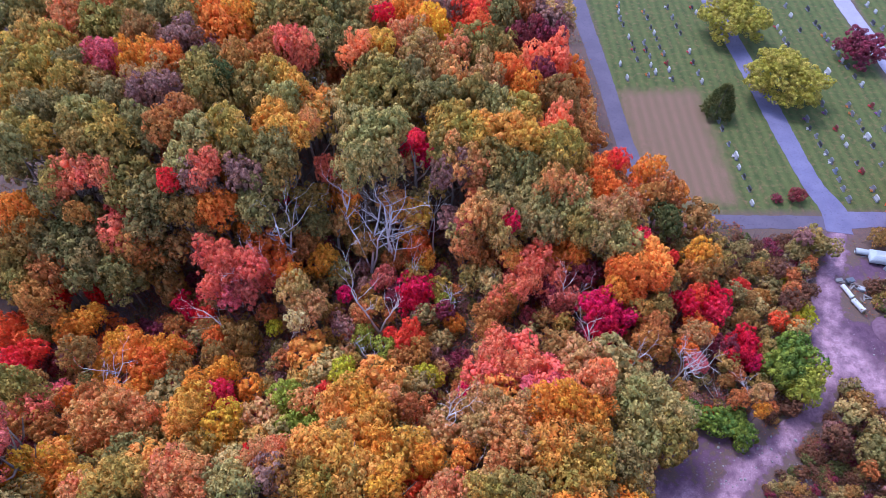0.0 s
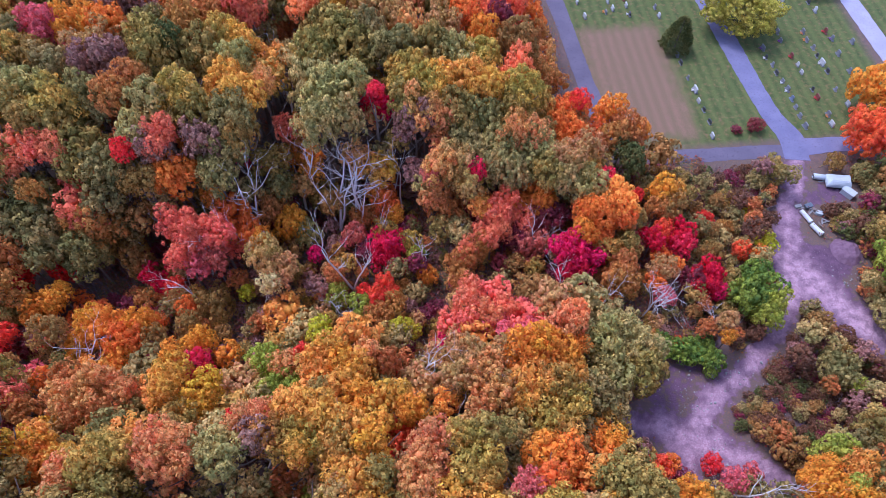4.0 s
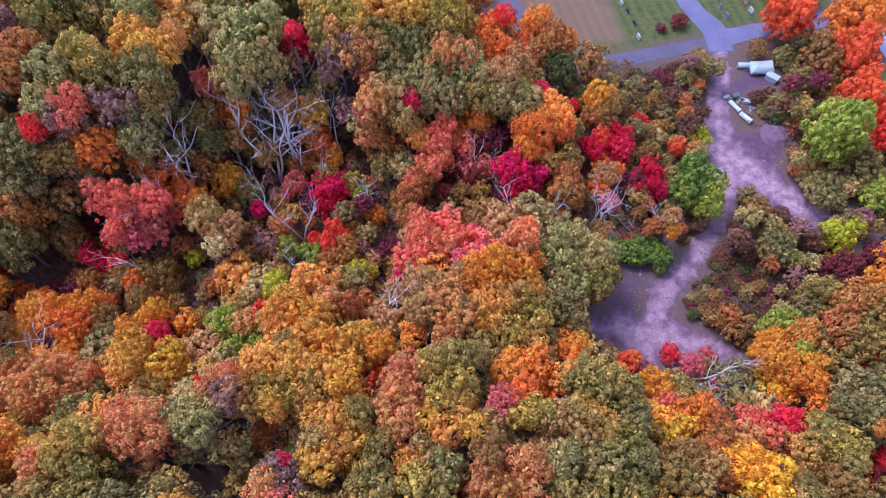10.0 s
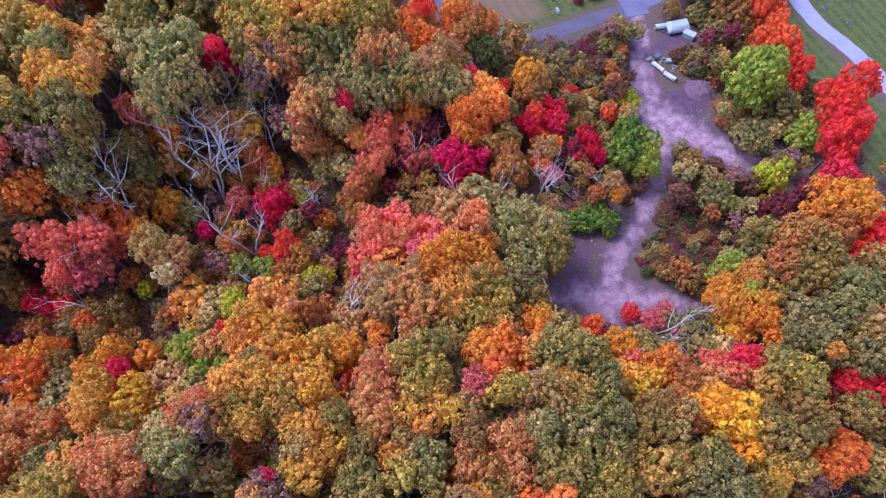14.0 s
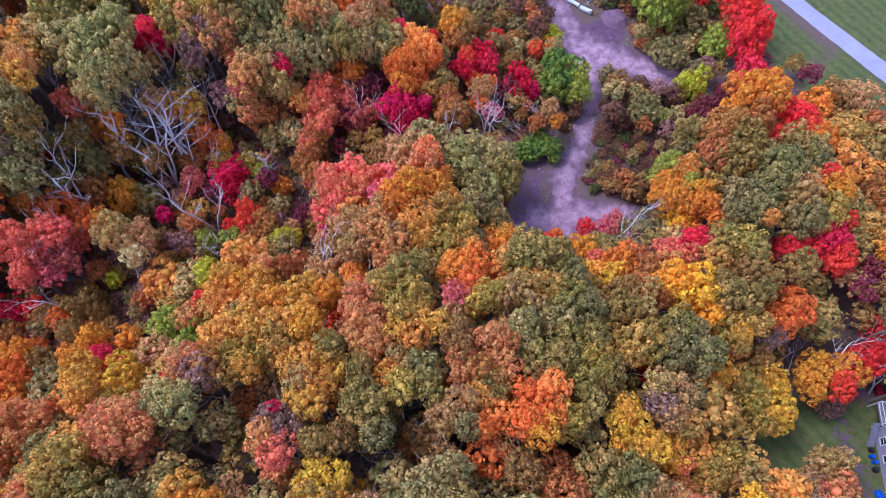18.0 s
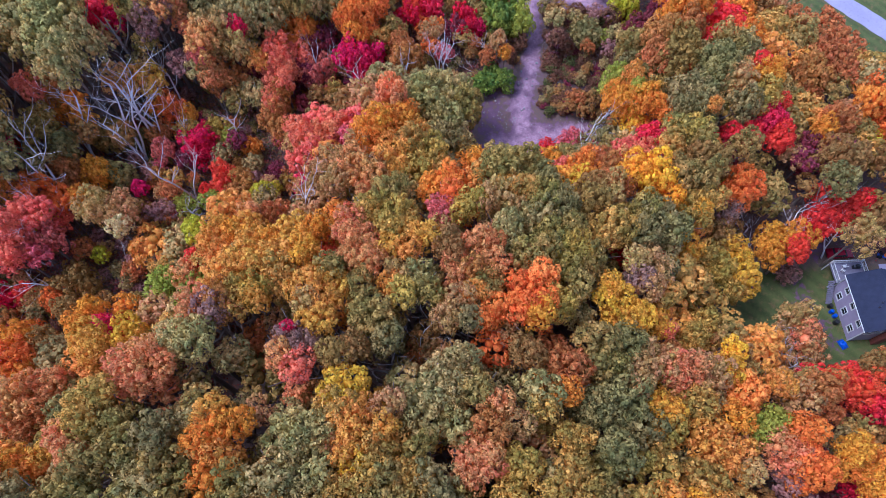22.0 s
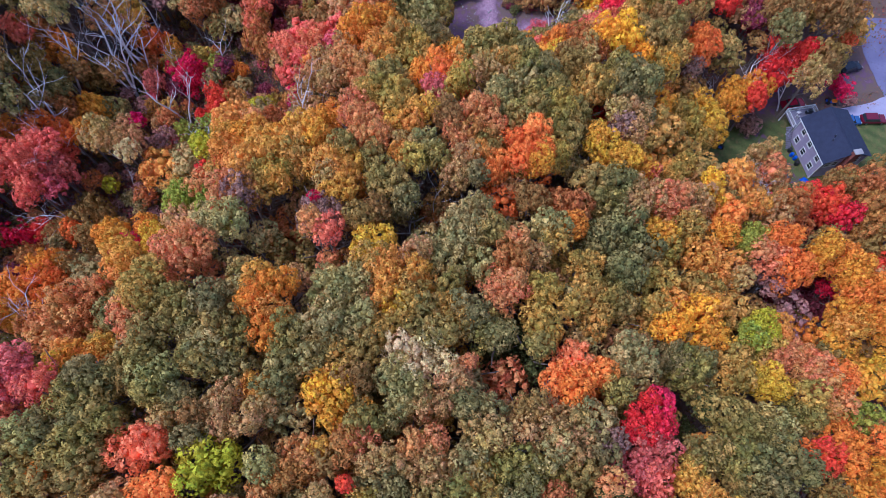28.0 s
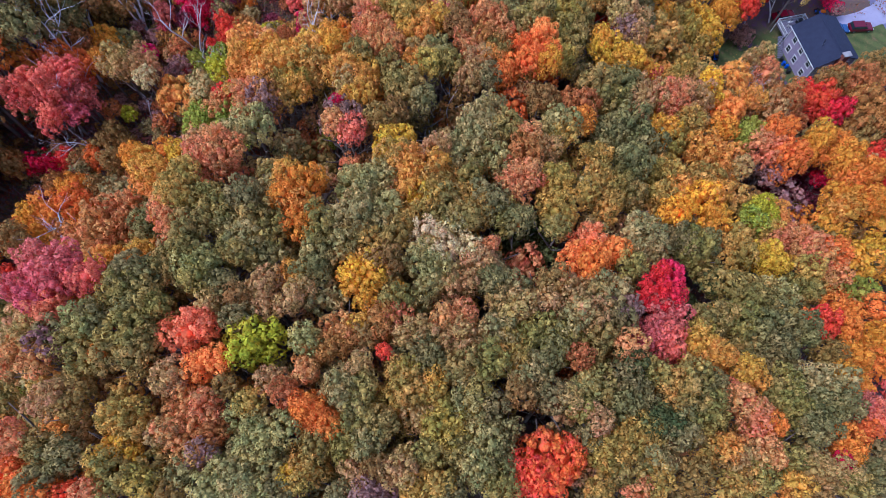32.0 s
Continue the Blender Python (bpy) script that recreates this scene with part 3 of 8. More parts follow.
def bare_mesh(seed, lean=0.05, spread=0.4, forks=2):
    """A leafless tree of height 1: a forked stem and its crooked branches, each a mesh of its own."""
    rng = random.Random(seed)
    stem, limbs = [], []

    def grow(p, d, length, radius, level, store):
        pts, rad = [p], [radius]
        n = 5 if level < 2 else 3
        for i in range(n):
            d = (d + Vector((rng.uniform(-1, 1), rng.uniform(-1, 1), rng.uniform(-0.25, 0.4))) * (0.2 if level == 0 else 0.36)).normalized()
            pts.append(pts[-1] + d * length / n)
            rad.append(radius * (1 - 0.6 * (i + 1) / n))
        store.append(tube(pts, rad, 6 if level == 0 else 4 if level < 2 else 3))
        if level < 3:
            for i in range(3 if level == 0 else 2, n + 1):
                for _ in range(1 if level else 2):
                    w = rng.uniform(0, 6.28)
                    side = (d + Vector((math.cos(w), math.sin(w), rng.uniform(-0.1, 0.4))) * (spread + rng.uniform(0.3, 0.7))).normalized()
                    target = store
                    if level == 0:
                        target = []
                        limbs.append(target)
                    grow(pts[i], side, length * rng.uniform(0.24, 0.46), rad[i] * 0.66, level + 1, target)

    for k in range(forks):
        w = rng.uniform(0, 6.28)
        grow(Vector((0, 0, -0.02)), Vector((math.cos(w) * lean * 2, math.sin(w) * lean * 2, 1)).normalized(), 0.68 - 0.12 * k, 0.0104 - 0.0026 * k, 0, stem)
    return mesh_of("trunk", *grown(stem), [PALE_BARK], True), [mesh_of("branch", *grown(b), [PALE_BARK], True) for b in limbs]


BARE = [bare_mesh(s, 0.05, 0.12 + 0.07 * s, 1 + s % 2) for s in range(9)]


def bare_tree(x, y, h, tilt=0.0, way=0.0):
    """A dead tree at x, y that leans by tilt degrees towards way."""
    k = tree_rng.randrange(9)
    root = empty("dead_tree", pose(x, y, ground_height(x, y), 0, 0, way) @ pose(0, 0, 0, 0, tilt, 0) @ pose(0, 0, 0, 0, 0, tree_rng.uniform(0, 360)), "leafless bleached dead tree with forked pale branches", "dead tree", "bare trees of the wood")
    for name, me in [("trunk", BARE[k][0])] + [("branch", b) for b in BARE[k][1]]:
        ob = new(name, me)
        ob.parent, ob.scale = root, (h, h, h)
    return root


tree(83.3, -4.4, 15.0, 4.0, "rust")
tree(89.7, -5.9, 14.0, 3.8, "rust")
tree(71.2, -14.3, 13.0, 3.3, "plum")
tree(77.9, -13.7, 14.0, 3.1, "rust")
tree(73.8, -13.3, 15.0, 2.0, "amber")
tree(90.6, -18.5, 15.0, 5.3, "orange")
tree(85.7, -15.5, 15.0, 3.1, "orange")
tree(87.3, -22.6, 15.0, 3.4, "orange")
tree(82.9, -19.7, 9.0, 1.9, "citron")
tree(68.4, -18.4, 19.5, 3.6, "umber")
tree(75.2, -25.2, 19.5, 3.9, "umber")
tree(63.5, -20.7, 19.5, 2.5, "moss")
tree(61.5, -28.6, 15.0, 2.4, "tan")
tree(78.1, -30.4, 9.0, 1.3, "scarlet")
tree(72.7, -35.0, 4.0, 2.6, "crimson")
tree(15.2, 18.9, 21.9, 2.9, "orange")
tree(18.0, 18.8, 21.4, 2.7, "orange")
tree(74.5, 25.9, 8.0, 2.7, "plum")
tree(81.5, 26.0, 8.0, 3.5, "plum")
tree(67.3, 32.4, 6.0, 3.6, "moss")
tree(69.4, 29.6, 5.0, 1.5, "lime")
tree(76.9, 31.1, 8.0, 3.1, "citron")
tree(77.2, 19.7, 19.5, 4.3, "amber")
tree(84.6, 25.7, 13.0, 3.1, "red")
tree(88.8, 31.0, 16.0, 4.3, "scarlet")
tree(94.5, 37.8, 16.0, 4.8, "scarlet")
tree(85.0, 50.1, 15.0, 5.2, "lime")
tree(90.1, 37.2, 6.0, 4.0, "lime")
tree(81.5, 41.2, 5.0, 4.0, "moss")
tree(94.5, 49.6, 10.0, 3.5, "scarlet")
tree(95.6, 56.0, 12.0, 4.4, "scarlet")
tree(99.0, 65.7, 12.0, 4.6, "scarlet")
tree(94.0, 67.6, 9.0, 4.7, "umber")
tree(89.5, 72.3, 4.0, 2.1, "moss")
tree(85.6, 75.1, 3.5, 1.8, "umber")
tree(90.0, 65.1, 4.5, 2.9, "moss")
tree(89.5, 45.0, 7.0, 3.8, "moss")
tree(69.7, 35.7, 4.0, 1.8, "umber")
tree(79.3, 119.1, 10.0, 8.7, "straw")
tree(73.8, 142.8, 10.0, 7.3, "straw")
tree(103.0, 132.4, 7.0, 4.8, "plum")
tree(69.2, 86.4, 1.5, 1.2, "plum")
tree(73.0, 86.9, 2.4, 1.8, "plum")
tree(99.4, 91.2, 11.0, 5.5, "amber")
tree(91.5, 78.4, 11.0, 4.6, "scarlet")
tree(104.2, 74.1, 12.0, 5.7, "orange")
tree(-86.2, 112.8, 30.4, 3.5, "moss")
tree(-82.2, 113.6, 30.2, 5.0, "olive")
tree(-73.2, 109.1, 30.7, 3.9, "peach")
tree(-70.6, 113.7, 30.3, 2.9, "rust")
tree(-65.9, 109.9, 30.1, 5.3, "olive")
tree(-61.9, 112.7, 30.7, 3.5, "olive")
tree(-56.8, 104.0, 31.7, 3.1, "umber")
tree(-54.6, 110.9, 31.4, 3.9, "moss")
tree(-49.5, 108.4, 31.4, 3.4, "olive")
tree(-51.5, 102.6, 30.4, 2.9, "dust")
tree(-49.0, 103.8, 31.0, 3.1, "dust")
tree(-42.8, 109.0, 30.4, 5.6, "orange")
tree(-47.0, 112.0, 30.3, 4.0, "orange")
tree(-39.5, 111.2, 29.7, 3.3, "amber")
tree(-37.5, 115.4, 29.8, 3.6, "mustard")
tree(-32.9, 111.2, 30.6, 4.7, "olive")
tree(-27.7, 113.9, 30.0, 4.2, "olive")
tree(-79.5, 97.7, 31.5, 3.3, "mustard")
tree(-76.6, 101.9, 31.4, 3.6, "mustard")
tree(-73.0, 102.0, 30.3, 3.8, "mustard")
tree(-77.1, 94.5, 30.6, 3.2, "olive")
tree(-72.6, 95.3, 31.1, 4.5, "mustard")
tree(-66.0, 90.9, 31.3, 3.7, "mustard")
tree(-66.2, 94.6, 31.5, 2.6, "moss")
tree(-62.1, 96.6, 31.6, 3.5, "rose")
tree(-56.8, 96.4, 30.2, 3.0, "amber")
tree(-50.6, 97.1, 31.1, 3.7, "orange")
tree(-53.7, 97.0, 31.2, 2.8, "amber")
tree(-54.2, 90.6, 30.9, 2.7, "tan")
tree(-51.2, 92.4, 30.3, 3.0, "tan")
tree(-48.6, 87.8, 30.9, 3.5, "dust")
tree(-52.7, 87.5, 30.2, 2.9, "dust")
tree(-43.9, 82.0, 31.6, 2.0, "rust")
tree(-46.2, 79.1, 31.6, 3.1, "rust")
tree(-43.7, 94.3, 30.9, 3.2, "olive")
tree(-41.8, 96.7, 30.3, 2.2, "moss")
tree(-37.4, 95.8, 31.0, 3.5, "rust")
tree(-33.3, 100.8, 30.0, 3.6, "rust")
tree(-29.1, 102.0, 30.2, 4.0, "coral")
tree(-38.6, 90.8, 31.0, 1.9, "pine")
tree(-41.9, 89.3, 30.7, 4.0, "olive")
tree(-35.0, 90.3, 29.9, 4.8, "olive")
tree(-31.2, 94.4, 29.9, 3.2, "mustard")
tree(-27.4, 92.5, 29.2, 2.6, "gold")
tree(-28.0, 88.6, 28.8, 2.9, "sage")
tree(-74.8, 88.2, 30.5, 3.5, "mustard")
tree(-69.4, 83.1, 31.5, 3.4, "moss")
tree(-66.1, 85.8, 30.1, 3.1, "moss")
tree(-61.8, 90.6, 30.1, 3.2, "umber")
tree(-57.7, 86.8, 31.1, 3.3, "moss")
tree(-61.1, 83.2, 30.5, 4.3, "sage")
tree(-61.8, 78.5, 31.0, 2.3, "olive")
tree(-70.1, 79.2, 30.8, 3.4, "olive")
tree(-67.0, 76.7, 30.6, 2.9, "mustard")
tree(-69.2, 73.5, 31.8, 3.2, "moss")
tree(-55.0, 77.5, 30.7, 3.3, "mustard")
tree(-56.7, 75.2, 30.0, 3.9, "olive")
tree(-58.9, 74.4, 31.1, 2.1, "umber")
tree(-74.9, 89.7, 14.0, 2.3, "dust")
tree(-51.1, 80.4, 30.6, 3.0, "moss")
tree(-57.0, 86.2, 18.0, 2.8, "rust")
tree(-40.7, 78.3, 30.2, 4.6, "sage")
tree(-42.8, 73.0, 29.1, 3.3, "sage")
tree(-36.3, 79.5, 30.9, 3.8, "mustard")
tree(-33.2, 76.5, 29.2, 3.0, "olive")
tree(-29.7, 82.9, 28.8, 3.5, "gold")
tree(-25.8, 79.1, 28.7, 3.4, "gold")
tree(-27.4, 75.4, 29.7, 3.3, "moss")
tree(-26.6, 73.9, 27.6, 3.3, "umber")
tree(-23.6, 82.1, 28.6, 2.4, "peach")
tree(-63.4, 70.8, 27.0, 2.4, "olive")
tree(-60.9, 72.2, 27.3, 3.3, "coral")
tree(-56.0, 71.3, 27.7, 2.7, "coral")
tree(-63.4, 69.8, 25.3, 2.3, "coral")
tree(-51.9, 71.2, 26.6, 4.3, "olive")
tree(-47.9, 69.3, 25.4, 3.7, "moss")
tree(-43.9, 69.2, 27.3, 1.9, "red")
tree(-40.6, 71.3, 27.5, 3.1, "dust")
tree(-38.8, 71.4, 28.5, 2.7, "coral")
tree(-37.5, 68.6, 23.2, 3.2, "orange")
tree(-42.5, 66.8, 23.4, 2.5, "umber")
tree(-32.1, 71.9, 26.9, 3.3, "dust")
tree(-29.7, 71.4, 24.9, 3.8, "moss")
tree(-31.3, 68.1, 23.3, 3.1, "moss")
tree(-65.1, 68.2, 24.6, 2.5, "moss")
tree(-70.1, 67.7, 23.1, 4.0, "amber")
tree(-68.5, 65.9, 20.8, 3.4, "umber")
tree(-72.3, 64.7, 19.8, 3.4, "umber")
tree(-61.6, 66.8, 20.9, 4.4, "moss")
tree(-65.3, 64.3, 18.8, 4.0, "moss")
tree(-59.3, 63.8, 18.5, 4.4, "moss")
tree(-53.8, 65.2, 20.2, 3.4, "coral")
tree(-60.0, 66.8, 22.4, 1.9, "rust")
tree(-52.7, 63.2, 18.0, 3.4, "rust")
tree(-49.7, 65.6, 20.9, 2.8, "moss")
tree(-71.2, 62.8, 17.5, 4.0, "umber")
tree(-66.2, 61.3, 16.2, 3.4, "rust")
tree(-55.1, 60.9, 15.5, 3.8, "moss")
tree(-60.5, 60.4, 15.5, 3.4, "moss")
tree(-72.1, 58.3, 15.5, 3.4, "olive")
tree(-67.0, 54.9, 15.5, 3.3, "rust")
tree(-68.1, 59.5, 9.0, 3.2, "crimson")
tree(-59.9, 60.2, 9.0, 2.5, "crimson")
tree(-62.2, 52.7, 10.0, 2.9, "amber")
tree(-59.0, 54.3, 10.0, 2.1, "amber")
tree(-67.2, 53.7, 8.0, 2.6, "olive")
tree(-73.9, 53.0, 9.0, 3.1, "scarlet")
tree(-44.8, 58.0, 7.0, 2.5, "crimson")
tree(-41.8, 56.4, 6.0, 1.8, "red")
tree(-46.4, 54.2, 6.0, 1.7, "rust")
tree(-36.1, 60.5, 18.0, 3.7, "coral")
tree(-38.5, 62.1, 18.0, 2.8, "coral")
tree(-32.2, 60.5, 17.0, 2.8, "coral")
tree(-33.6, 57.8, 14.0, 2.8, "rose")
tree(-37.8, 57.6, 15.0, 2.1, "coral")
tree(-30.8, 66.3, 15.0, 2.9, "orange")
tree(-33.7, 68.4, 16.0, 2.2, "orange")
tree(-27.8, 62.9, 13.0, 2.5, "orange")
tree(-26.1, 60.6, 12.0, 1.9, "amber")
tree(-24.7, 56.9, 15.0, 2.8, "tan")
tree(-22.2, 54.5, 14.0, 2.7, "tan")
tree(-23.8, 51.8, 13.0, 1.8, "linen")
tree(-29.2, 54.0, 6.0, 1.4, "citron")
tree(-48.3, 61.6, 10.0, 2.9, "umber")
tree(-48.7, 65.5, 14.0, 2.5, "moss")
tree(-53.6, 64.3, 11.0, 3.0, "umber")
tree(-25.8, 115.0, 28.8, 4.8, "olive")
tree(-21.4, 117.0, 28.4, 4.4, "moss")
tree(-16.6, 114.8, 27.9, 4.4, "olive")
tree(-26.4, 104.0, 28.8, 2.7, "moss")
tree(-26.9, 100.9, 30.0, 2.9, "coral")
tree(-21.6, 107.6, 28.2, 4.2, "moss")
tree(-17.1, 108.4, 27.6, 2.8, "moss")
tree(-16.5, 101.9, 29.2, 2.9, "salmon")
tree(-11.8, 113.2, 28.1, 2.0, "crimson")
tree(-12.3, 104.0, 28.9, 3.0, "gold")
tree(-6.9, 117.3, 27.3, 4.2, "amber")
tree(-1.8, 111.8, 27.8, 3.6, "yellow")
tree(-4.4, 109.7, 27.6, 2.6, "amber")
tree(-7.7, 107.5, 28.1, 3.5, "peach")
tree(-3.6, 107.0, 27.7, 4.0, "tan")
tree(-5.9, 103.7, 27.4, 3.9, "tan")
tree(0.7, 120.3, 26.1, 4.0, "dust")
tree(6.1, 119.0, 25.8, 4.5, "scarlet")
tree(6.9, 110.8, 27.0, 3.3, "scarlet")
tree(2.3, 104.0, 27.4, 2.8, "peach")
tree(6.3, 106.8, 27.1, 4.7, "olive")
tree(10.9, 108.3, 25.6, 4.3, "olive")
tree(11.9, 117.8, 26.1, 4.0, "moss")
tree(17.5, 120.6, 25.9, 4.3, "rust")
tree(21.5, 117.5, 25.2, 4.2, "dust")
tree(24.4, 118.8, 25.3, 3.0, "tan")
tree(16.8, 111.3, 25.4, 4.1, "plum")
tree(21.3, 110.6, 25.3, 3.4, "plum")
tree(24.3, 115.7, 25.0, 2.9, "dust")
tree(22.2, 105.9, 24.5, 4.0, "salmon")
tree(25.8, 109.1, 18.0, 3.8, "orange")
tree(17.6, 103.0, 26.1, 2.5, "salmon")
tree(-13.3, 97.9, 27.3, 4.5, "olive")
tree(-9.8, 93.2, 28.6, 4.8, "olive")
tree(-14.5, 89.2, 29.0, 3.8, "olive")
tree(-6.5, 95.6, 27.8, 3.8, "moss")
tree(-0.4, 100.7, 26.1, 3.4, "tan")
tree(2.7, 96.1, 27.4, 3.1, "peach")
tree(8.2, 98.6, 25.5, 3.9, "tan")
tree(-0.4, 90.8, 27.8, 3.9, "moss")
tree(4.8, 91.4, 26.8, 4.6, "olive")
tree(12.7, 100.8, 25.0, 3.0, "orange")
tree(15.6, 95.9, 24.9, 3.1, "amber")
tree(8.8, 90.1, 26.3, 2.6, "moss")
tree(19.1, 99.9, 25.3, 2.7, "plum")
tree(21.9, 94.0, 25.4, 4.0, "umber")
tree(28.1, 104.9, 16.0, 3.0, "rust")
tree(-23.0, 105.0, 20.0, 3.9, "rust")
tree(-14.5, 85.6, 27.3, 4.7, "sage")
tree(-9.1, 81.7, 28.5, 3.5, "sage")
tree(-12.7, 80.5, 27.2, 4.3, "sage")
tree(-14.1, 74.9, 27.3, 3.6, "sage")
tree(-10.0, 76.6, 26.0, 3.4, "sage")
tree(-5.5, 82.7, 22.0, 2.6, "crimson")
tree(-3.5, 82.0, 20.0, 2.2, "crimson")
tree(-4.6, 77.7, 28.0, 1.4, "red")
tree(0.6, 85.6, 26.9, 4.2, "mustard")
tree(3.7, 81.6, 27.2, 3.5, "mustard")
tree(0.6, 78.7, 26.2, 3.1, "olive")
tree(9.8, 88.2, 26.3, 3.9, "sage")
tree(14.7, 88.9, 25.3, 4.4, "mustard")
tree(10.5, 82.3, 26.7, 4.2, "gold")
tree(14.4, 80.6, 26.1, 3.5, "gold")
tree(6.5, 80.8, 26.3, 3.1, "gold")
tree(3.5, 77.5, 25.8, 3.5, "peach")
tree(6.5, 77.0, 24.0, 3.3, "peach")
tree(1.6, 76.1, 24.0, 3.5, "dust")
tree(9.4, 77.4, 25.0, 3.9, "olive")
tree(13.3, 76.6, 24.0, 3.5, "moss")
tree(20.9, 86.0, 25.7, 3.2, "salmon")
tree(25.4, 91.8, 18.0, 3.7, "rust")
tree(29.3, 92.6, 15.0, 2.6, "rust")
tree(28.9, 99.9, 15.0, 2.4, "peach")
tree(20.4, 80.2, 25.6, 3.7, "mustard")
tree(24.8, 83.8, 18.0, 3.6, "mustard")
tree(18.9, 78.1, 23.3, 2.9, "olive")
tree(18.6, 73.9, 22.8, 3.5, "peach")
tree(21.1, 72.9, 22.3, 2.8, "peach")
tree(16.2, 72.3, 20.9, 3.5, "sage")
tree(21.3, 71.3, 20.3, 4.8, "sage")
tree(17.1, 68.1, 19.2, 3.7, "sage")
tree(23.6, 66.9, 19.0, 2.8, "olive")
tree(13.1, 69.8, 20.4, 3.0, "sage")
tree(10.3, 72.3, 21.8, 3.1, "moss")
tree(8.3, 69.8, 20.8, 3.4, "tan")
tree(5.3, 68.6, 21.1, 3.0, "peach")
tree(3.5, 67.6, 18.0, 1.7, "rose")
tree(9.2, 66.3, 18.6, 3.0, "tan")
tree(11.4, 66.3, 19.6, 1.4, "crimson")
tree(6.6, 65.8, 13.0, 3.3, "rust")
tree(3.5, 65.9, 15.0, 2.3, "peach")
tree(31.5, 83.4, 16.0, 3.6, "orange")
tree(28.5, 79.2, 17.0, 3.1, "orange")
tree(30.4, 76.7, 16.0, 3.0, "orange")
tree(32.6, 78.4, 14.0, 1.6, "orange")
tree(32.4, 82.7, 18.0, 1.8, "scarlet")
tree(32.4, 72.5, 18.0, 2.5, "tan")
tree(27.6, 69.0, 20.0, 2.8, "tan")
tree(39.4, 83.7, 15.0, 2.9, "orange")
tree(41.9, 79.7, 15.0, 3.2, "rust")
tree(38.3, 77.4, 15.0, 3.2, "rust")
tree(44.3, 79.2, 13.0, 1.9, "orange")
tree(41.0, 72.3, 14.0, 2.8, "pine")
tree(29.4, 66.6, 17.0, 3.4, "sage")
tree(32.0, 65.6, 16.0, 2.9, "sage")
tree(26.4, 65.9, 18.3, 2.4, "sage")
tree(34.8, 67.3, 14.0, 2.0, "red")
tree(40.9, 65.8, 10.0, 1.2, "red")
tree(36.5, 63.5, 15.0, 3.0, "tangerine")
tree(33.1, 60.6, 15.0, 2.9, "orange")
tree(31.1, 61.3, 15.0, 2.1, "orange")
tree(36.2, 60.1, 13.0, 2.1, "orange")
tree(38.8, 61.0, 12.0, 2.1, "olive")
tree(29.2, 58.0, 13.0, 2.4, "amber")
tree(46.0, 66.4, 12.0, 3.1, "amber")
tree(46.5, 63.1, 11.0, 2.9, "umber")
tree(44.3, 63.1, 11.0, 2.2, "rust")
tree(48.0, 66.1, 11.0, 1.6, "gold")
tree(-4.6, 69.2, 10.0, 3.2, "orange")
tree(-6.6, 70.7, 10.0, 1.6, "amber")
tree(-2.7, 67.0, 8.0, 1.6, "amber")
tree(-5.0, 64.1, 8.0, 2.0, "mustard")
tree(-4.5, 73.0, 15.0, 3.0, "gold")
tree(-7.0, 73.8, 15.0, 2.4, "gold")
tree(-9.5, 74.7, 17.0, 2.2, "peach")
tree(-17.0, 74.8, 13.0, 1.9, "amber")
tree(-19.1, 79.9, 18.0, 3.0, "rust")
tree(-20.3, 77.9, 14.0, 2.3, "amber")
tree(-24.1, 74.4, 18.0, 3.0, "umber")
tree(-21.1, 78.6, 20.0, 2.1, "coral")
tree(-27.8, 77.5, 13.0, 1.9, "red")
tree(-29.3, 77.1, 15.0, 1.4, "crimson")
tree(-24.9, 68.9, 12.0, 3.0, "rust")
tree(-21.8, 66.0, 10.0, 2.6, "amber")
tree(-18.9, 65.1, 8.0, 2.6, "moss")
tree(-17.6, 61.0, 6.0, 1.6, "crimson")
tree(-22.7, 71.1, 14.0, 2.2, "moss")
tree(-15.3, 72.5, 9.0, 3.1, "umber")
tree(-4.9, 61.1, 9.0, 2.9, "crimson")
tree(-3.4, 58.4, 7.0, 2.3, "crimson")
tree(-6.4, 59.3, 7.0, 2.2, "crimson")
tree(-0.9, 61.8, 7.0, 2.0, "mustard")
tree(0.3, 59.1, 6.0, 1.7, "lime")
tree(-3.9, 56.8, 6.0, 1.6, "dust")
tree(-8.7, 67.5, 8.0, 2.3, "rust")
tree(-10.1, 63.9, 8.0, 1.8, "rose")
tree(-13.7, 61.8, 5.0, 1.2, "rust")
tree(-9.2, 53.4, 5.0, 1.4, "scarlet")
tree(-13.5, 52.6, 6.0, 2.0, "lime")
tree(-10.0, 50.4, 6.0, 2.0, "lime")
tree(-5.6, 51.3, 9.0, 2.8, "scarlet")
tree(-4.1, 48.3, 9.0, 2.1, "rust")
tree(-6.4, 47.3, 8.0, 2.1, "rust")
tree(-2.2, 53.4, 5.0, 1.4, "rust")
tree(2.1, 55.7, 5.0, 1.6, "orange")
tree(8.3, 55.6, 10.0, 2.8, "rust")
tree(9.4, 56.9, 11.0, 1.9, "coral")
tree(7.6, 52.0, 10.0, 2.4, "rust")
tree(8.9, 48.7, 12.0, 2.0, "coral")
tree(14.2, 62.4, 14.0, 2.9, "coral")
tree(16.2, 64.4, 14.0, 2.2, "salmon")
tree(13.6, 59.2, 13.0, 2.6, "coral")
tree(11.7, 58.0, 11.0, 2.2, "rust")
tree(18.5, 62.8, 11.0, 2.5, "coral")
tree(19.9, 61.1, 10.0, 1.3, "coral")
tree(22.2, 66.8, 13.0, 2.9, "orange")
tree(23.8, 65.6, 12.0, 2.2, "orange")
tree(20.1, 65.4, 11.0, 1.6, "orange")
tree(10.7, 65.8, 11.0, 3.0, "plum")
tree(22.7, 62.8, 10.0, 3.0, "plum")
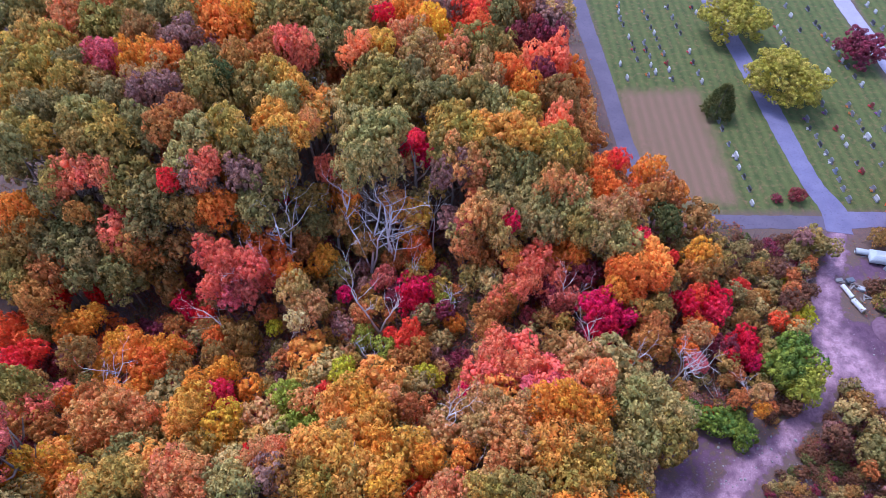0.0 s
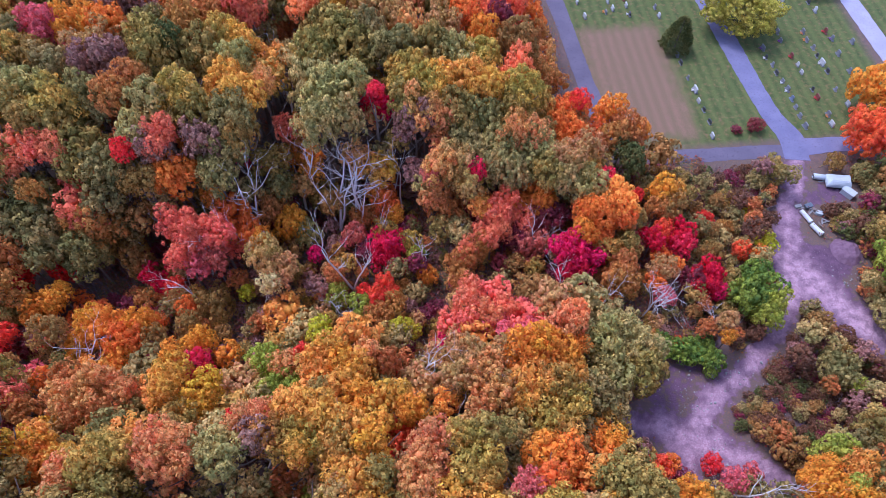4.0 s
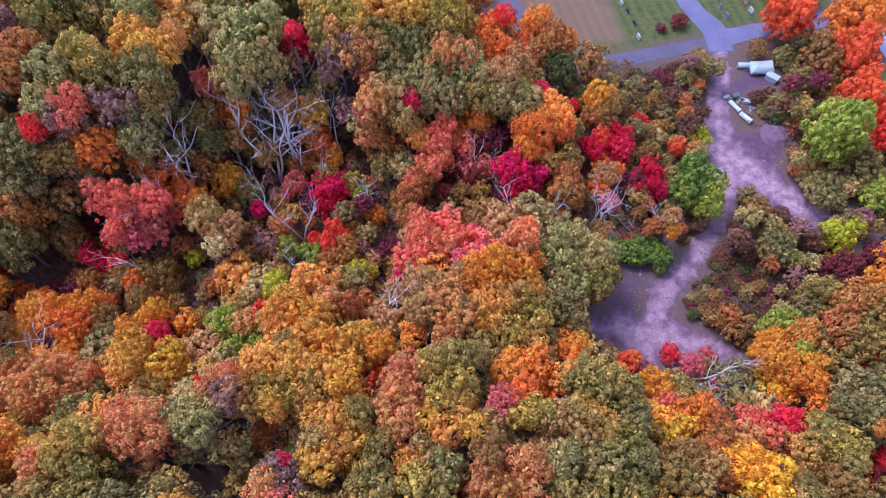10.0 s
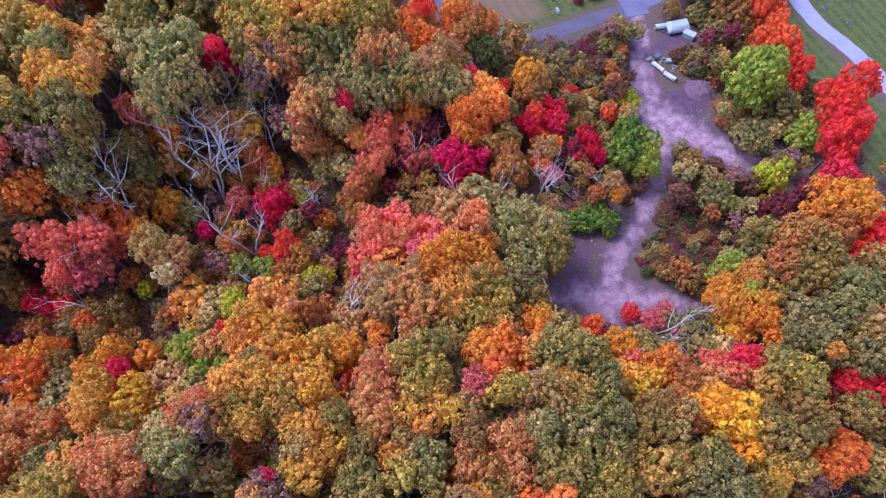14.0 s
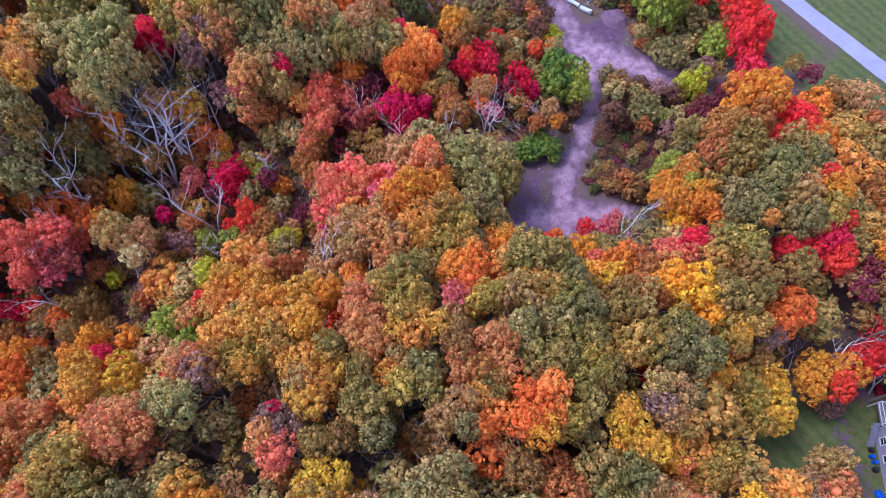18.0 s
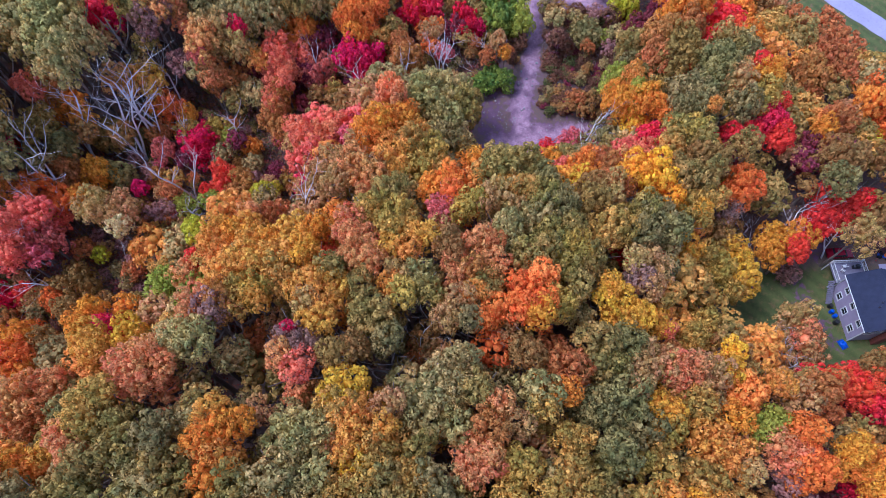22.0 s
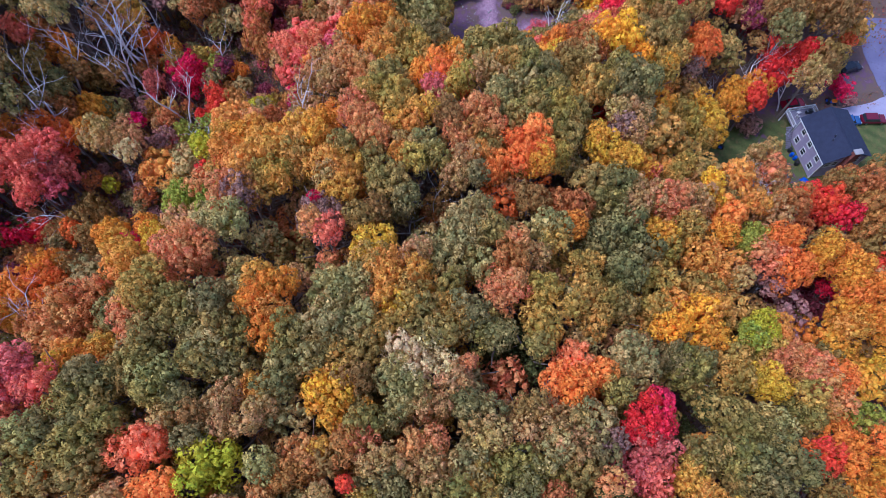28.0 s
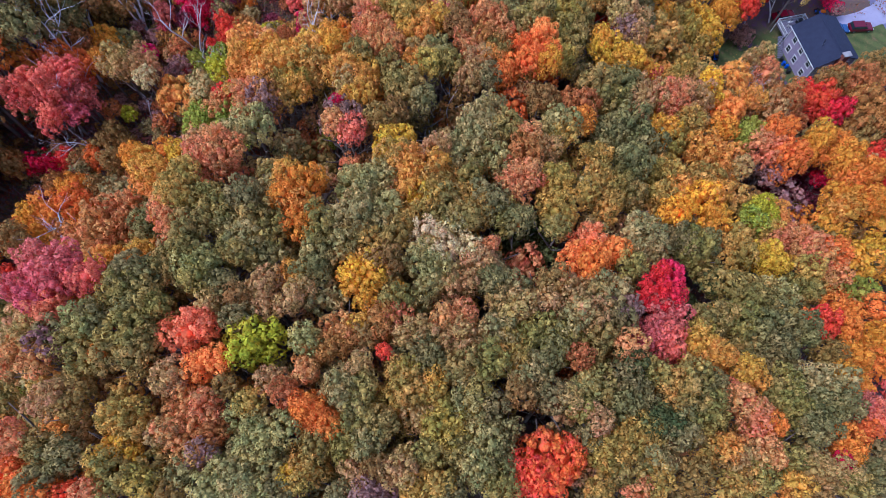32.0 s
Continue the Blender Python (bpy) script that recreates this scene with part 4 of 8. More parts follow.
tree(20.4, 58.7, 9.0, 2.9, "rose")
tree(18.5, 60.4, 9.0, 2.3, "plum")
tree(26.3, 55.7, 12.0, 2.9, "crimson")
tree(26.3, 53.0, 10.0, 2.9, "crimson")
tree(30.6, 55.0, 9.0, 2.9, "crimson")
tree(25.6, 63.2, 10.0, 2.0, "plum")
tree(35.7, 52.5, 10.0, 2.9, "rust")
tree(34.5, 49.9, 9.0, 2.9, "rust")
tree(33.3, 55.9, 10.0, 2.2, "mustard")
tree(37.4, 56.7, 10.0, 2.4, "olive")
tree(44.4, 59.1, 9.0, 2.0, "scarlet")
tree(42.2, 57.6, 9.0, 2.2, "crimson")
tree(46.9, 58.5, 9.0, 2.5, "crimson")
tree(47.7, 56.3, 8.0, 1.9, "red")
tree(42.3, 51.6, 9.0, 2.2, "tan")
tree(45.0, 52.3, 8.0, 1.5, "orange")
tree(49.2, 49.0, 8.0, 2.6, "crimson")
tree(51.2, 51.1, 8.0, 2.2, "crimson")
tree(46.9, 49.8, 8.0, 2.2, "plum")
tree(51.6, 47.4, 6.0, 1.5, "crimson")
tree(53.0, 55.8, 6.0, 2.0, "umber")
tree(58.6, 55.6, 5.0, 1.4, "scarlet")
tree(54.3, 63.3, 5.0, 1.6, "scarlet")
tree(57.5, 61.5, 4.0, 1.6, "rust")
tree(60.5, 67.6, 3.0, 1.9, "mustard")
tree(57.5, 66.3, 3.0, 1.7, "moss")
tree(63.9, 65.1, 3.0, 1.2, "citron")
tree(65.7, 66.7, 3.0, 1.3, "mustard")
tree(63.5, 56.8, 6.0, 1.6, "citron")
tree(61.5, 54.5, 6.0, 1.5, "orange")
tree(58.7, 47.0, 8.0, 3.3, "ivy")
tree(60.3, 44.4, 7.0, 2.3, "straw")
tree(58.7, 50.3, 8.0, 2.8, "ivy")
tree(55.4, 46.0, 8.0, 2.7, "ivy")
tree(58.1, 42.3, 7.0, 2.3, "lime")
tree(44.4, 38.2, 4.0, 2.7, "ivy")
tree(40.9, 39.2, 4.0, 2.1, "ivy")
tree(47.5, 36.4, 4.0, 2.1, "ivy")
tree(47.3, 38.8, 4.0, 2.1, "ivy")
tree(49.8, 40.4, 10.0, 1.8, "tan")
tree(49.7, 38.2, 8.0, 1.2, "amber")
tree(71.7, 73.5, 5.0, 2.8, "olive")
tree(68.1, 72.0, 4.0, 2.2, "moss")
tree(29.8, 38.8, 16.0, 3.0, "sage")
tree(26.6, 35.9, 17.0, 3.3, "sage")
tree(31.8, 36.1, 16.0, 3.1, "sage")
tree(27.8, 32.1, 16.0, 3.4, "sage")
tree(32.0, 31.7, 15.0, 3.4, "olive")
tree(26.6, 28.4, 15.0, 3.2, "moss")
tree(34.5, 33.5, 13.0, 2.3, "olive")
tree(21.3, 37.9, 20.0, 2.9, "peach")
tree(23.1, 39.2, 20.0, 2.0, "salmon")
tree(23.0, 35.2, 17.0, 1.9, "orange")
tree(19.3, 34.5, 20.0, 2.8, "amber")
tree(13.6, 34.1, 21.0, 2.8, "amber")
tree(16.9, 35.6, 21.0, 2.5, "amber")
tree(14.4, 29.5, 21.0, 3.2, "gold")
tree(18.7, 29.6, 20.0, 2.9, "mustard")
tree(21.6, 32.4, 18.0, 2.1, "gold")
tree(15.2, 25.2, 20.0, 3.1, "mustard")
tree(19.9, 26.1, 19.0, 2.7, "mustard")
tree(6.6, 33.9, 21.0, 2.4, "tan")
tree(8.9, 32.4, 21.0, 2.7, "peach")
tree(11.3, 34.1, 20.0, 2.1, "tan")
tree(5.0, 30.6, 21.0, 2.4, "tan")
tree(8.7, 28.6, 21.0, 2.8, "peach")
tree(11.2, 29.5, 20.0, 2.2, "tan")
tree(7.1, 25.8, 20.0, 2.3, "peach")
tree(5.5, 24.2, 20.0, 2.1, "tan")
tree(10.4, 42.8, 15.0, 2.6, "coral")
tree(7.5, 45.1, 15.0, 1.9, "coral")
tree(13.7, 43.9, 14.0, 1.9, "coral")
tree(7.3, 41.5, 15.0, 1.9, "coral")
tree(11.9, 41.1, 13.0, 2.2, "rose")
tree(-72.5, 50.9, 9.0, 2.9, "scarlet")
tree(-67.3, 48.2, 9.0, 2.0, "scarlet")
tree(-69.6, 46.4, 9.0, 2.5, "red")
tree(-65.1, 48.0, 6.0, 2.4, "plum")
tree(-61.8, 48.0, 6.0, 1.5, "red")
tree(-68.0, 52.1, 8.0, 2.4, "olive")
tree(-50.4, 47.8, 11.0, 2.8, "orange")
tree(-52.7, 48.6, 11.0, 2.3, "amber")
tree(-46.6, 45.7, 11.0, 2.8, "orange")
tree(-44.8, 48.0, 10.0, 2.7, "amber")
tree(-53.8, 44.8, 10.0, 2.3, "amber")
tree(-47.3, 42.5, 9.0, 2.7, "amber")
tree(-42.5, 45.5, 9.0, 2.3, "umber")
tree(-57.1, 42.4, 7.0, 2.5, "moss")
tree(-58.7, 40.5, 8.0, 2.3, "orange")
tree(-63.2, 38.4, 17.0, 3.0, "olive")
tree(-61.0, 35.1, 14.0, 3.0, "rust")
tree(-59.9, 35.7, 14.0, 1.9, "coral")
tree(-57.4, 33.6, 13.0, 2.4, "rust")
tree(-61.8, 30.6, 12.0, 2.6, "plum")
tree(-47.4, 34.4, 17.0, 3.7, "peach")
tree(-43.0, 34.4, 17.0, 2.9, "peach")
tree(-51.2, 34.1, 16.0, 2.4, "peach")
tree(-44.4, 30.7, 17.0, 3.0, "rust")
tree(-48.0, 31.6, 16.0, 2.3, "rust")
tree(-54.8, 31.6, 11.0, 1.6, "honey")
tree(-53.2, 32.0, 8.0, 1.2, "crimson")
tree(-35.9, 36.2, 18.0, 2.9, "gold")
tree(-35.9, 33.7, 18.0, 2.2, "gold")
tree(-36.0, 38.7, 17.0, 1.7, "amber")
tree(-31.8, 33.4, 16.0, 2.9, "honey")
tree(-32.1, 31.6, 16.0, 2.3, "honey")
tree(-33.9, 29.8, 17.0, 2.8, "mustard")
tree(-35.3, 39.9, 11.0, 2.6, "red")
tree(-33.2, 38.3, 9.0, 1.7, "red")
tree(-35.1, 44.4, 10.0, 2.3, "amber")
tree(-37.8, 47.9, 8.0, 2.1, "umber")
tree(-31.0, 41.9, 8.0, 1.9, "amber")
tree(-34.4, 52.9, 7.0, 2.9, "umber")
tree(-38.8, 51.4, 7.0, 2.1, "orange")
tree(-23.9, 39.0, 13.0, 2.5, "lime")
tree(-20.4, 37.3, 14.0, 1.9, "peach")
tree(-20.5, 34.8, 13.0, 3.5, "lime")
tree(-22.7, 33.6, 13.0, 2.4, "lime")
tree(-17.9, 39.2, 12.0, 1.8, "scarlet")
tree(-52.6, 25.5, 22.0, 3.4, "honey")
tree(-49.2, 25.1, 22.0, 2.6, "amber")
tree(-54.4, 23.7, 22.0, 2.5, "amber")
tree(-49.1, 22.7, 22.0, 2.5, "orange")
tree(-46.2, 23.9, 21.0, 2.1, "gold")
tree(-37.1, 21.3, 30.8, 2.4, "mustard")
tree(-34.4, 21.4, 30.7, 1.7, "mustard")
tree(-38.4, 19.9, 31.1, 2.2, "mustard")
tree(-42.5, 28.7, 18.0, 2.7, "moss")
tree(-31.5, 22.9, 30.0, 2.7, "peach")
tree(-28.8, 22.9, 29.8, 1.9, "peach")
tree(-32.1, 20.7, 30.0, 2.3, "peach")
tree(-29.0, 20.6, 29.6, 2.1, "peach")
tree(-24.0, 21.0, 29.9, 2.7, "sage")
tree(-26.1, 21.6, 29.0, 1.6, "sage")
tree(-26.0, 27.2, 20.0, 1.2, "crimson")
tree(-21.4, 24.2, 29.2, 2.4, "peach")
tree(-21.5, 28.0, 22.0, 2.2, "peach")
tree(-18.7, 23.0, 28.7, 2.2, "rust")
tree(-20.4, 22.2, 28.9, 1.9, "dust")
tree(-16.5, 26.0, 27.9, 2.0, "gold")
tree(-16.8, 22.6, 27.9, 2.4, "mustard")
tree(-15.2, 21.1, 27.5, 1.9, "gold")
tree(-15.0, 42.4, 14.0, 1.9, "citron")
tree(-2.6, 43.4, 10.0, 2.3, "citron")
tree(-13.0, 36.9, 20.0, 2.5, "gold")
tree(-14.4, 34.3, 20.0, 2.6, "gold")
tree(-11.3, 34.3, 20.0, 2.8, "amber")
tree(-8.9, 34.1, 20.0, 2.3, "gold")
tree(-7.6, 36.7, 18.0, 2.0, "peach")
tree(-5.2, 35.3, 17.0, 2.2, "rust")
tree(-10.8, 30.3, 22.0, 2.7, "gold")
tree(-13.8, 25.3, 28.4, 2.6, "gold")
tree(-11.0, 24.0, 28.1, 2.8, "gold")
tree(-9.1, 28.1, 22.0, 2.6, "amber")
tree(-6.2, 27.7, 21.0, 2.8, "gold")
tree(-1.8, 27.1, 20.0, 2.2, "amber")
tree(-3.3, 29.7, 19.0, 1.6, "gold")
tree(-14.9, 22.7, 27.6, 2.4, "mustard")
tree(-10.8, 21.4, 27.6, 2.5, "mustard")
tree(-6.8, 21.9, 28.2, 2.3, "honey")
tree(-2.6, 26.3, 14.0, 1.8, "scarlet")
tree(-4.9, 24.5, 14.0, 1.8, "rust")
tree(-0.3, 26.1, 9.0, 1.5, "crimson")
tree(3.2, 29.6, 15.0, 2.2, "tangerine")
tree(-2.9, 35.5, 8.0, 1.4, "crimson")
tree(3.2, 40.2, 9.0, 1.7, "crimson")
tree(0.4, 21.0, 26.7, 2.4, "peach")
tree(3.7, 21.1, 27.4, 2.1, "mustard")
tree(7.7, 21.7, 26.7, 2.4, "olive")
tree(-9.4, 17.3, 28.4, 2.4, "gold")
tree(-6.7, 15.7, 27.1, 2.6, "gold")
tree(-8.7, 14.0, 28.0, 2.3, "gold")
tree(-10.7, 15.5, 28.4, 1.6, "tan")
tree(-10.4, 12.5, 28.2, 1.9, "gold")
tree(-12.3, 13.7, 27.9, 1.6, "gold")
tree(-1.5, 17.4, 26.4, 2.5, "peach")
tree(0.7, 17.8, 26.0, 1.9, "peach")
tree(-0.5, 19.1, 27.6, 2.2, "peach")
tree(-1.9, 14.6, 27.8, 2.3, "peach")
tree(-0.1, 15.1, 26.5, 1.6, "peach")
tree(-5.6, 17.6, 27.9, 2.0, "olive")
tree(-3.9, 13.6, 27.1, 2.1, "olive")
tree(-3.6, 24.7, 16.0, 2.0, "scarlet")
tree(4.4, 17.2, 27.1, 2.5, "mustard")
tree(7.2, 16.7, 25.9, 2.2, "mustard")
tree(6.4, 18.9, 26.5, 2.6, "mustard")
tree(2.0, 14.9, 26.3, 1.9, "gold")
tree(3.5, 12.6, 26.6, 1.7, "gold")
tree(1.0, 10.9, 26.0, 2.3, "tan")
tree(1.9, 8.9, 26.3, 2.6, "sage")
tree(2.2, 6.6, 26.3, 2.0, "olive")
tree(-1.3, 8.3, 27.8, 1.9, "mustard")
tree(-1.3, 10.7, 26.4, 1.7, "gold")
tree(7.0, 12.5, 26.7, 1.9, "gold")
tree(9.2, 12.8, 25.3, 1.8, "tan")
tree(8.4, 9.4, 27.0, 2.3, "umber")
tree(11.9, 15.5, 25.2, 1.8, "rose")
tree(10.9, 14.4, 25.2, 1.8, "rose")
tree(14.5, 15.6, 25.1, 2.0, "orange")
tree(14.7, 12.5, 26.4, 2.5, "mustard")
tree(12.0, 7.4, 26.1, 1.9, "peach")
tree(13.0, 5.9, 26.4, 1.7, "rust")
tree(10.9, 4.2, 25.9, 2.1, "peach")
tree(9.6, 3.3, 25.3, 1.8, "rust")
tree(6.9, 6.8, 26.0, 2.1, "peach")
tree(8.1, 4.9, 26.1, 1.5, "rust")
tree(3.3, 3.2, 27.5, 2.6, "tan")
tree(1.6, 2.7, 26.2, 2.1, "tan")
tree(6.0, 2.4, 25.9, 1.9, "gold")
tree(3.2, 0.3, 27.2, 2.0, "moss")
tree(8.2, 2.1, 25.5, 2.4, "olive")
tree(-5.5, 8.5, 28.2, 2.6, "olive")
tree(-6.1, 10.5, 27.1, 2.2, "olive")
tree(-6.3, 5.6, 27.6, 1.9, "moss")
tree(-15.5, 12.6, 28.6, 2.3, "dust")
tree(-17.1, 11.9, 29.2, 1.8, "peach")
tree(-14.2, 11.2, 27.4, 1.9, "dust")
tree(-14.5, 13.9, 28.8, 0.9, "crimson")
tree(-14.8, 17.2, 18.0, 2.2, "lime")
tree(-12.5, 8.1, 28.4, 1.7, "umber")
tree(-9.7, 7.4, 26.9, 1.9, "umber")
tree(-16.6, 9.5, 28.9, 1.9, "coral")
tree(-2.3, 3.0, 18.0, 2.1, "rust")
tree(-3.6, 5.4, 16.0, 2.2, "moss")
tree(6.6, -0.5, 25.5, 2.2, "tangerine")
tree(4.8, -0.8, 26.2, 1.5, "orange")
tree(11.5, -1.9, 25.6, 2.4, "orange")
tree(8.8, -2.8, 27.0, 2.0, "orange")
tree(14.9, -1.5, 25.8, 2.1, "tangerine")
tree(12.2, -3.8, 25.6, 1.9, "orange")
tree(9.9, -4.7, 26.9, 2.0, "amber")
tree(14.4, -5.6, 24.9, 2.4, "mustard")
tree(11.5, 0.1, 25.3, 1.4, "orange")
tree(19.6, 10.2, 26.0, 2.9, "tan")
tree(22.4, 9.3, 25.7, 2.4, "mustard")
tree(17.9, 11.6, 25.6, 2.0, "tan")
tree(23.6, 7.1, 25.6, 2.6, "olive")
tree(19.8, 7.3, 24.3, 3.0, "sage")
tree(16.5, 6.7, 26.1, 2.5, "sage")
tree(21.5, 5.0, 25.3, 2.7, "sage")
tree(20.4, 2.3, 25.4, 2.5, "olive")
tree(17.8, 1.2, 25.9, 2.0, "olive")
tree(16.1, 3.2, 24.7, 2.0, "olive")
tree(14.9, 5.3, 25.0, 1.7, "sage")
tree(25.1, 12.5, 24.0, 3.3, "olive")
tree(23.7, 14.8, 24.7, 3.2, "olive")
tree(26.7, 12.5, 24.6, 2.8, "olive")
tree(26.8, 9.0, 24.6, 2.2, "moss")
tree(21.3, 11.3, 24.7, 2.5, "gold")
tree(25.4, 4.5, 25.1, 2.2, "moss")
tree(23.4, 0.6, 25.4, 2.2, "olive")
tree(21.3, -1.3, 25.4, 2.6, "mustard")
tree(21.7, -3.6, 24.1, 2.5, "olive")
tree(18.7, -2.8, 24.6, 2.0, "olive")
tree(15.8, 0.2, 25.0, 2.3, "sage")
tree(14.6, 2.3, 25.1, 2.0, "olive")
tree(17.2, -5.8, 25.3, 1.9, "olive")
tree(31.4, 3.5, 23.5, 2.6, "umber")
tree(32.2, 1.2, 24.2, 2.7, "tan")
tree(34.9, 1.1, 23.5, 2.2, "rust")
tree(29.1, 1.9, 24.0, 2.3, "umber")
tree(39.3, -1.5, 23.7, 3.4, "yellow")
tree(37.3, 1.0, 24.3, 2.5, "yellow")
tree(39.2, -4.0, 22.8, 2.6, "yellow")
tree(39.6, 0.9, 23.1, 2.2, "yellow")
tree(27.8, -3.0, 25.3, 2.8, "mustard")
tree(30.1, -2.7, 23.7, 2.1, "mustard")
tree(25.8, -3.6, 23.7, 1.6, "mustard")
tree(34.2, -3.7, 23.3, 2.6, "olive")
tree(34.4, -6.5, 24.1, 3.0, "moss")
tree(30.8, -6.3, 24.3, 2.5, "moss")
tree(34.4, -8.3, 23.9, 2.0, "moss")
tree(29.3, -6.4, 17.0, 1.7, "red")
tree(28.7, -5.0, 17.0, 1.1, "red")
tree(34.8, -10.2, 16.0, 1.7, "red")
tree(26.3, -8.5, 24.2, 1.8, "tan")
tree(28.9, -9.0, 23.3, 2.0, "tan")
tree(28.2, -11.5, 22.4, 2.0, "tan")
tree(25.1, -10.6, 23.3, 2.0, "dust")
tree(25.5, -12.3, 23.1, 1.8, "tan")
tree(21.2, -8.6, 24.0, 1.7, "honey")
tree(20.9, -10.5, 23.8, 2.4, "honey")
tree(19.3, -9.0, 23.7, 1.2, "honey")
tree(41.4, -8.2, 21.7, 2.6, "mustard")
tree(44.6, -6.1, 23.2, 3.1, "olive")
tree(42.6, -4.4, 23.5, 2.5, "olive")
tree(44.0, -9.0, 22.0, 2.0, "mustard")
tree(41.1, -9.5, 21.6, 1.3, "honey")
tree(50.6, -7.1, 16.0, 1.4, "citron")
tree(47.7, -3.5, 22.6, 2.2, "umber")
tree(49.6, -5.5, 22.8, 2.2, "umber")
tree(57.9, -5.5, 15.0, 2.1, "plum")
tree(49.3, -11.0, 19.0, 2.5, "orange")
tree(53.1, -9.5, 18.0, 1.9, "orange")
tree(47.2, -12.1, 17.0, 1.8, "dust")
tree(43.3, -2.3, 23.2, 1.9, "olive")
tree(41.0, -13.9, 14.0, 2.8, "mustard")
tree(44.6, -14.2, 14.0, 2.4, "mustard")
tree(44.5, -16.7, 14.0, 2.8, "honey")
tree(40.8, -17.3, 14.0, 2.2, "mustard")
tree(42.7, -19.9, 14.0, 2.7, "honey")
tree(40.4, -15.4, 14.0, 2.2, "mustard")
tree(40.7, -20.3, 13.0, 2.2, "mustard")
tree(67.3, 17.8, 18.0, 3.2, "rust")
tree(62.8, 15.2, 18.0, 3.1, "rust")
tree(69.3, 14.7, 18.0, 3.2, "umber")
tree(63.8, 12.4, 18.0, 3.1, "umber")
tree(73.1, 15.9, 17.0, 2.7, "rust")
tree(64.8, 20.5, 14.0, 3.3, "olive")
tree(60.7, 18.2, 13.0, 2.7, "moss")
tree(61.0, 14.3, 15.0, 2.4, "moss")
tree(56.6, 18.1, 14.0, 2.7, "lime")
tree(52.8, 15.3, 15.0, 2.4, "amber")
tree(52.5, 12.7, 16.0, 2.5, "amber")
tree(55.4, 11.4, 17.0, 2.7, "amber")
tree(54.3, 9.0, 17.0, 2.3, "amber")
tree(55.7, 13.2, 16.0, 1.4, "lime")
tree(57.8, 15.3, 16.0, 2.2, "gold")
tree(51.9, 9.9, 13.0, 1.7, "yellow")
tree(52.2, 11.6, 14.0, 1.2, "citron")
tree(65.8, 9.6, 14.0, 1.8, "scarlet")
tree(58.4, 5.4, 20.3, 3.1, "moss")
tree(57.3, 2.4, 21.0, 2.7, "moss")
tree(55.8, 4.3, 20.5, 2.4, "moss")
tree(57.0, 0.9, 21.7, 1.1, "gold")
tree(68.7, 6.5, 20.0, 3.6, "moss")
tree(73.7, 7.6, 19.0, 3.3, "olive")
tree(64.8, 4.5, 19.2, 3.0, "moss")
tree(73.7, 5.2, 19.0, 3.1, "moss")
tree(78.6, 9.8, 16.0, 2.3, "scarlet")
tree(81.0, 7.6, 16.0, 1.8, "amber")
tree(78.5, 7.3, 16.0, 2.1, "amber")
tree(66.5, 1.4, 20.3, 2.8, "tan")
tree(71.3, 1.9, 18.6, 2.3, "peach")
tree(72.1, -0.2, 20.2, 2.6, "amber")
tree(72.1, 1.6, 19.9, 1.4, "scarlet")
tree(67.4, -2.5, 19.7, 2.6, "mustard")
tree(63.5, -1.7, 20.1, 2.5, "moss")
tree(50.4, 2.1, 21.6, 2.8, "olive")
tree(52.2, 0.3, 21.0, 2.6, "mustard")
tree(46.5, 0.8, 22.6, 2.2, "mustard")
tree(50.5, -2.4, 22.7, 2.2, "olive")
tree(47.7, 4.1, 19.0, 2.4, "red")
tree(47.6, 2.0, 18.0, 1.7, "scarlet")
tree(35.1, 13.1, 15.0, 2.3, "amber")
tree(34.5, 10.8, 16.0, 1.7, "coral")
tree(34.5, 14.8, 14.0, 2.0, "amber")
tree(35.9, 8.2, 18.0, 2.7, "amber")
tree(39.1, 9.3, 16.0, 1.9, "orange")
tree(33.6, 6.8, 18.0, 2.2, "honey")
tree(39.2, 6.3, 18.0, 2.4, "rust")
tree(44.4, 6.1, 17.0, 2.1, "coral")
tree(41.4, 4.0, 19.0, 2.0, "peach")
tree(45.2, 3.3, 19.0, 1.7, "coral")
tree(37.6, 3.9, 20.0, 2.3, "rust")
tree(43.2, 20.0, 3.0, 1.5, "scarlet")
tree(48.6, 17.7, 3.0, 1.4, "rose")
tree(32.6, 18.8, 11.0, 1.7, "scarlet")
tree(34.6, 19.3, 10.0, 1.2, "orange")
tree(26.2, 21.9, 15.0, 1.8, "amber")
tree(60.1, -3.5, 16.0, 2.1, "red")
tree(62.5, -5.5, 16.0, 1.9, "red")
tree(67.0, -6.2, 17.0, 2.4, "red")
tree(65.4, -9.1, 17.0, 2.7, "red")
tree(56.2, -6.9, 21.5, 2.2, "olive")
tree(57.0, -5.1, 15.0, 1.7, "plum")
tree(71.0, -5.0, 16.0, 2.1, "red")
tree(53.7, -20.7, 11.0, 3.2, "amber")
tree(57.2, -22.0, 11.0, 2.4, "amber")
tree(50.6, -20.6, 11.0, 2.4, "amber")
tree(61.1, -22.8, 12.0, 3.2, "red")
tree(65.7, -24.6, 12.0, 3.3, "red")
tree(53.4, -23.1, 13.0, 2.1, "red")
tree(69.0, -25.8, 12.0, 2.9, "red")
tree(66.2, -21.8, 12.0, 2.9, "red")
tree(67.8, -28.7, 12.0, 3.1, "umber")
tree(71.1, -29.0, 12.0, 2.9, "umber")
tree(54.4, -25.1, 4.0, 2.1, "dust")
tree(44.4, -30.0, 12.0, 2.8, "tan")
tree(42.7, -32.6, 12.0, 3.0, "peach")
tree(40.1, -30.7, 10.0, 2.1, "tan")
tree(41.1, -34.8, 11.0, 2.4, "tan")
tree(26.8, -26.8, 19.0, 2.0, "honey")
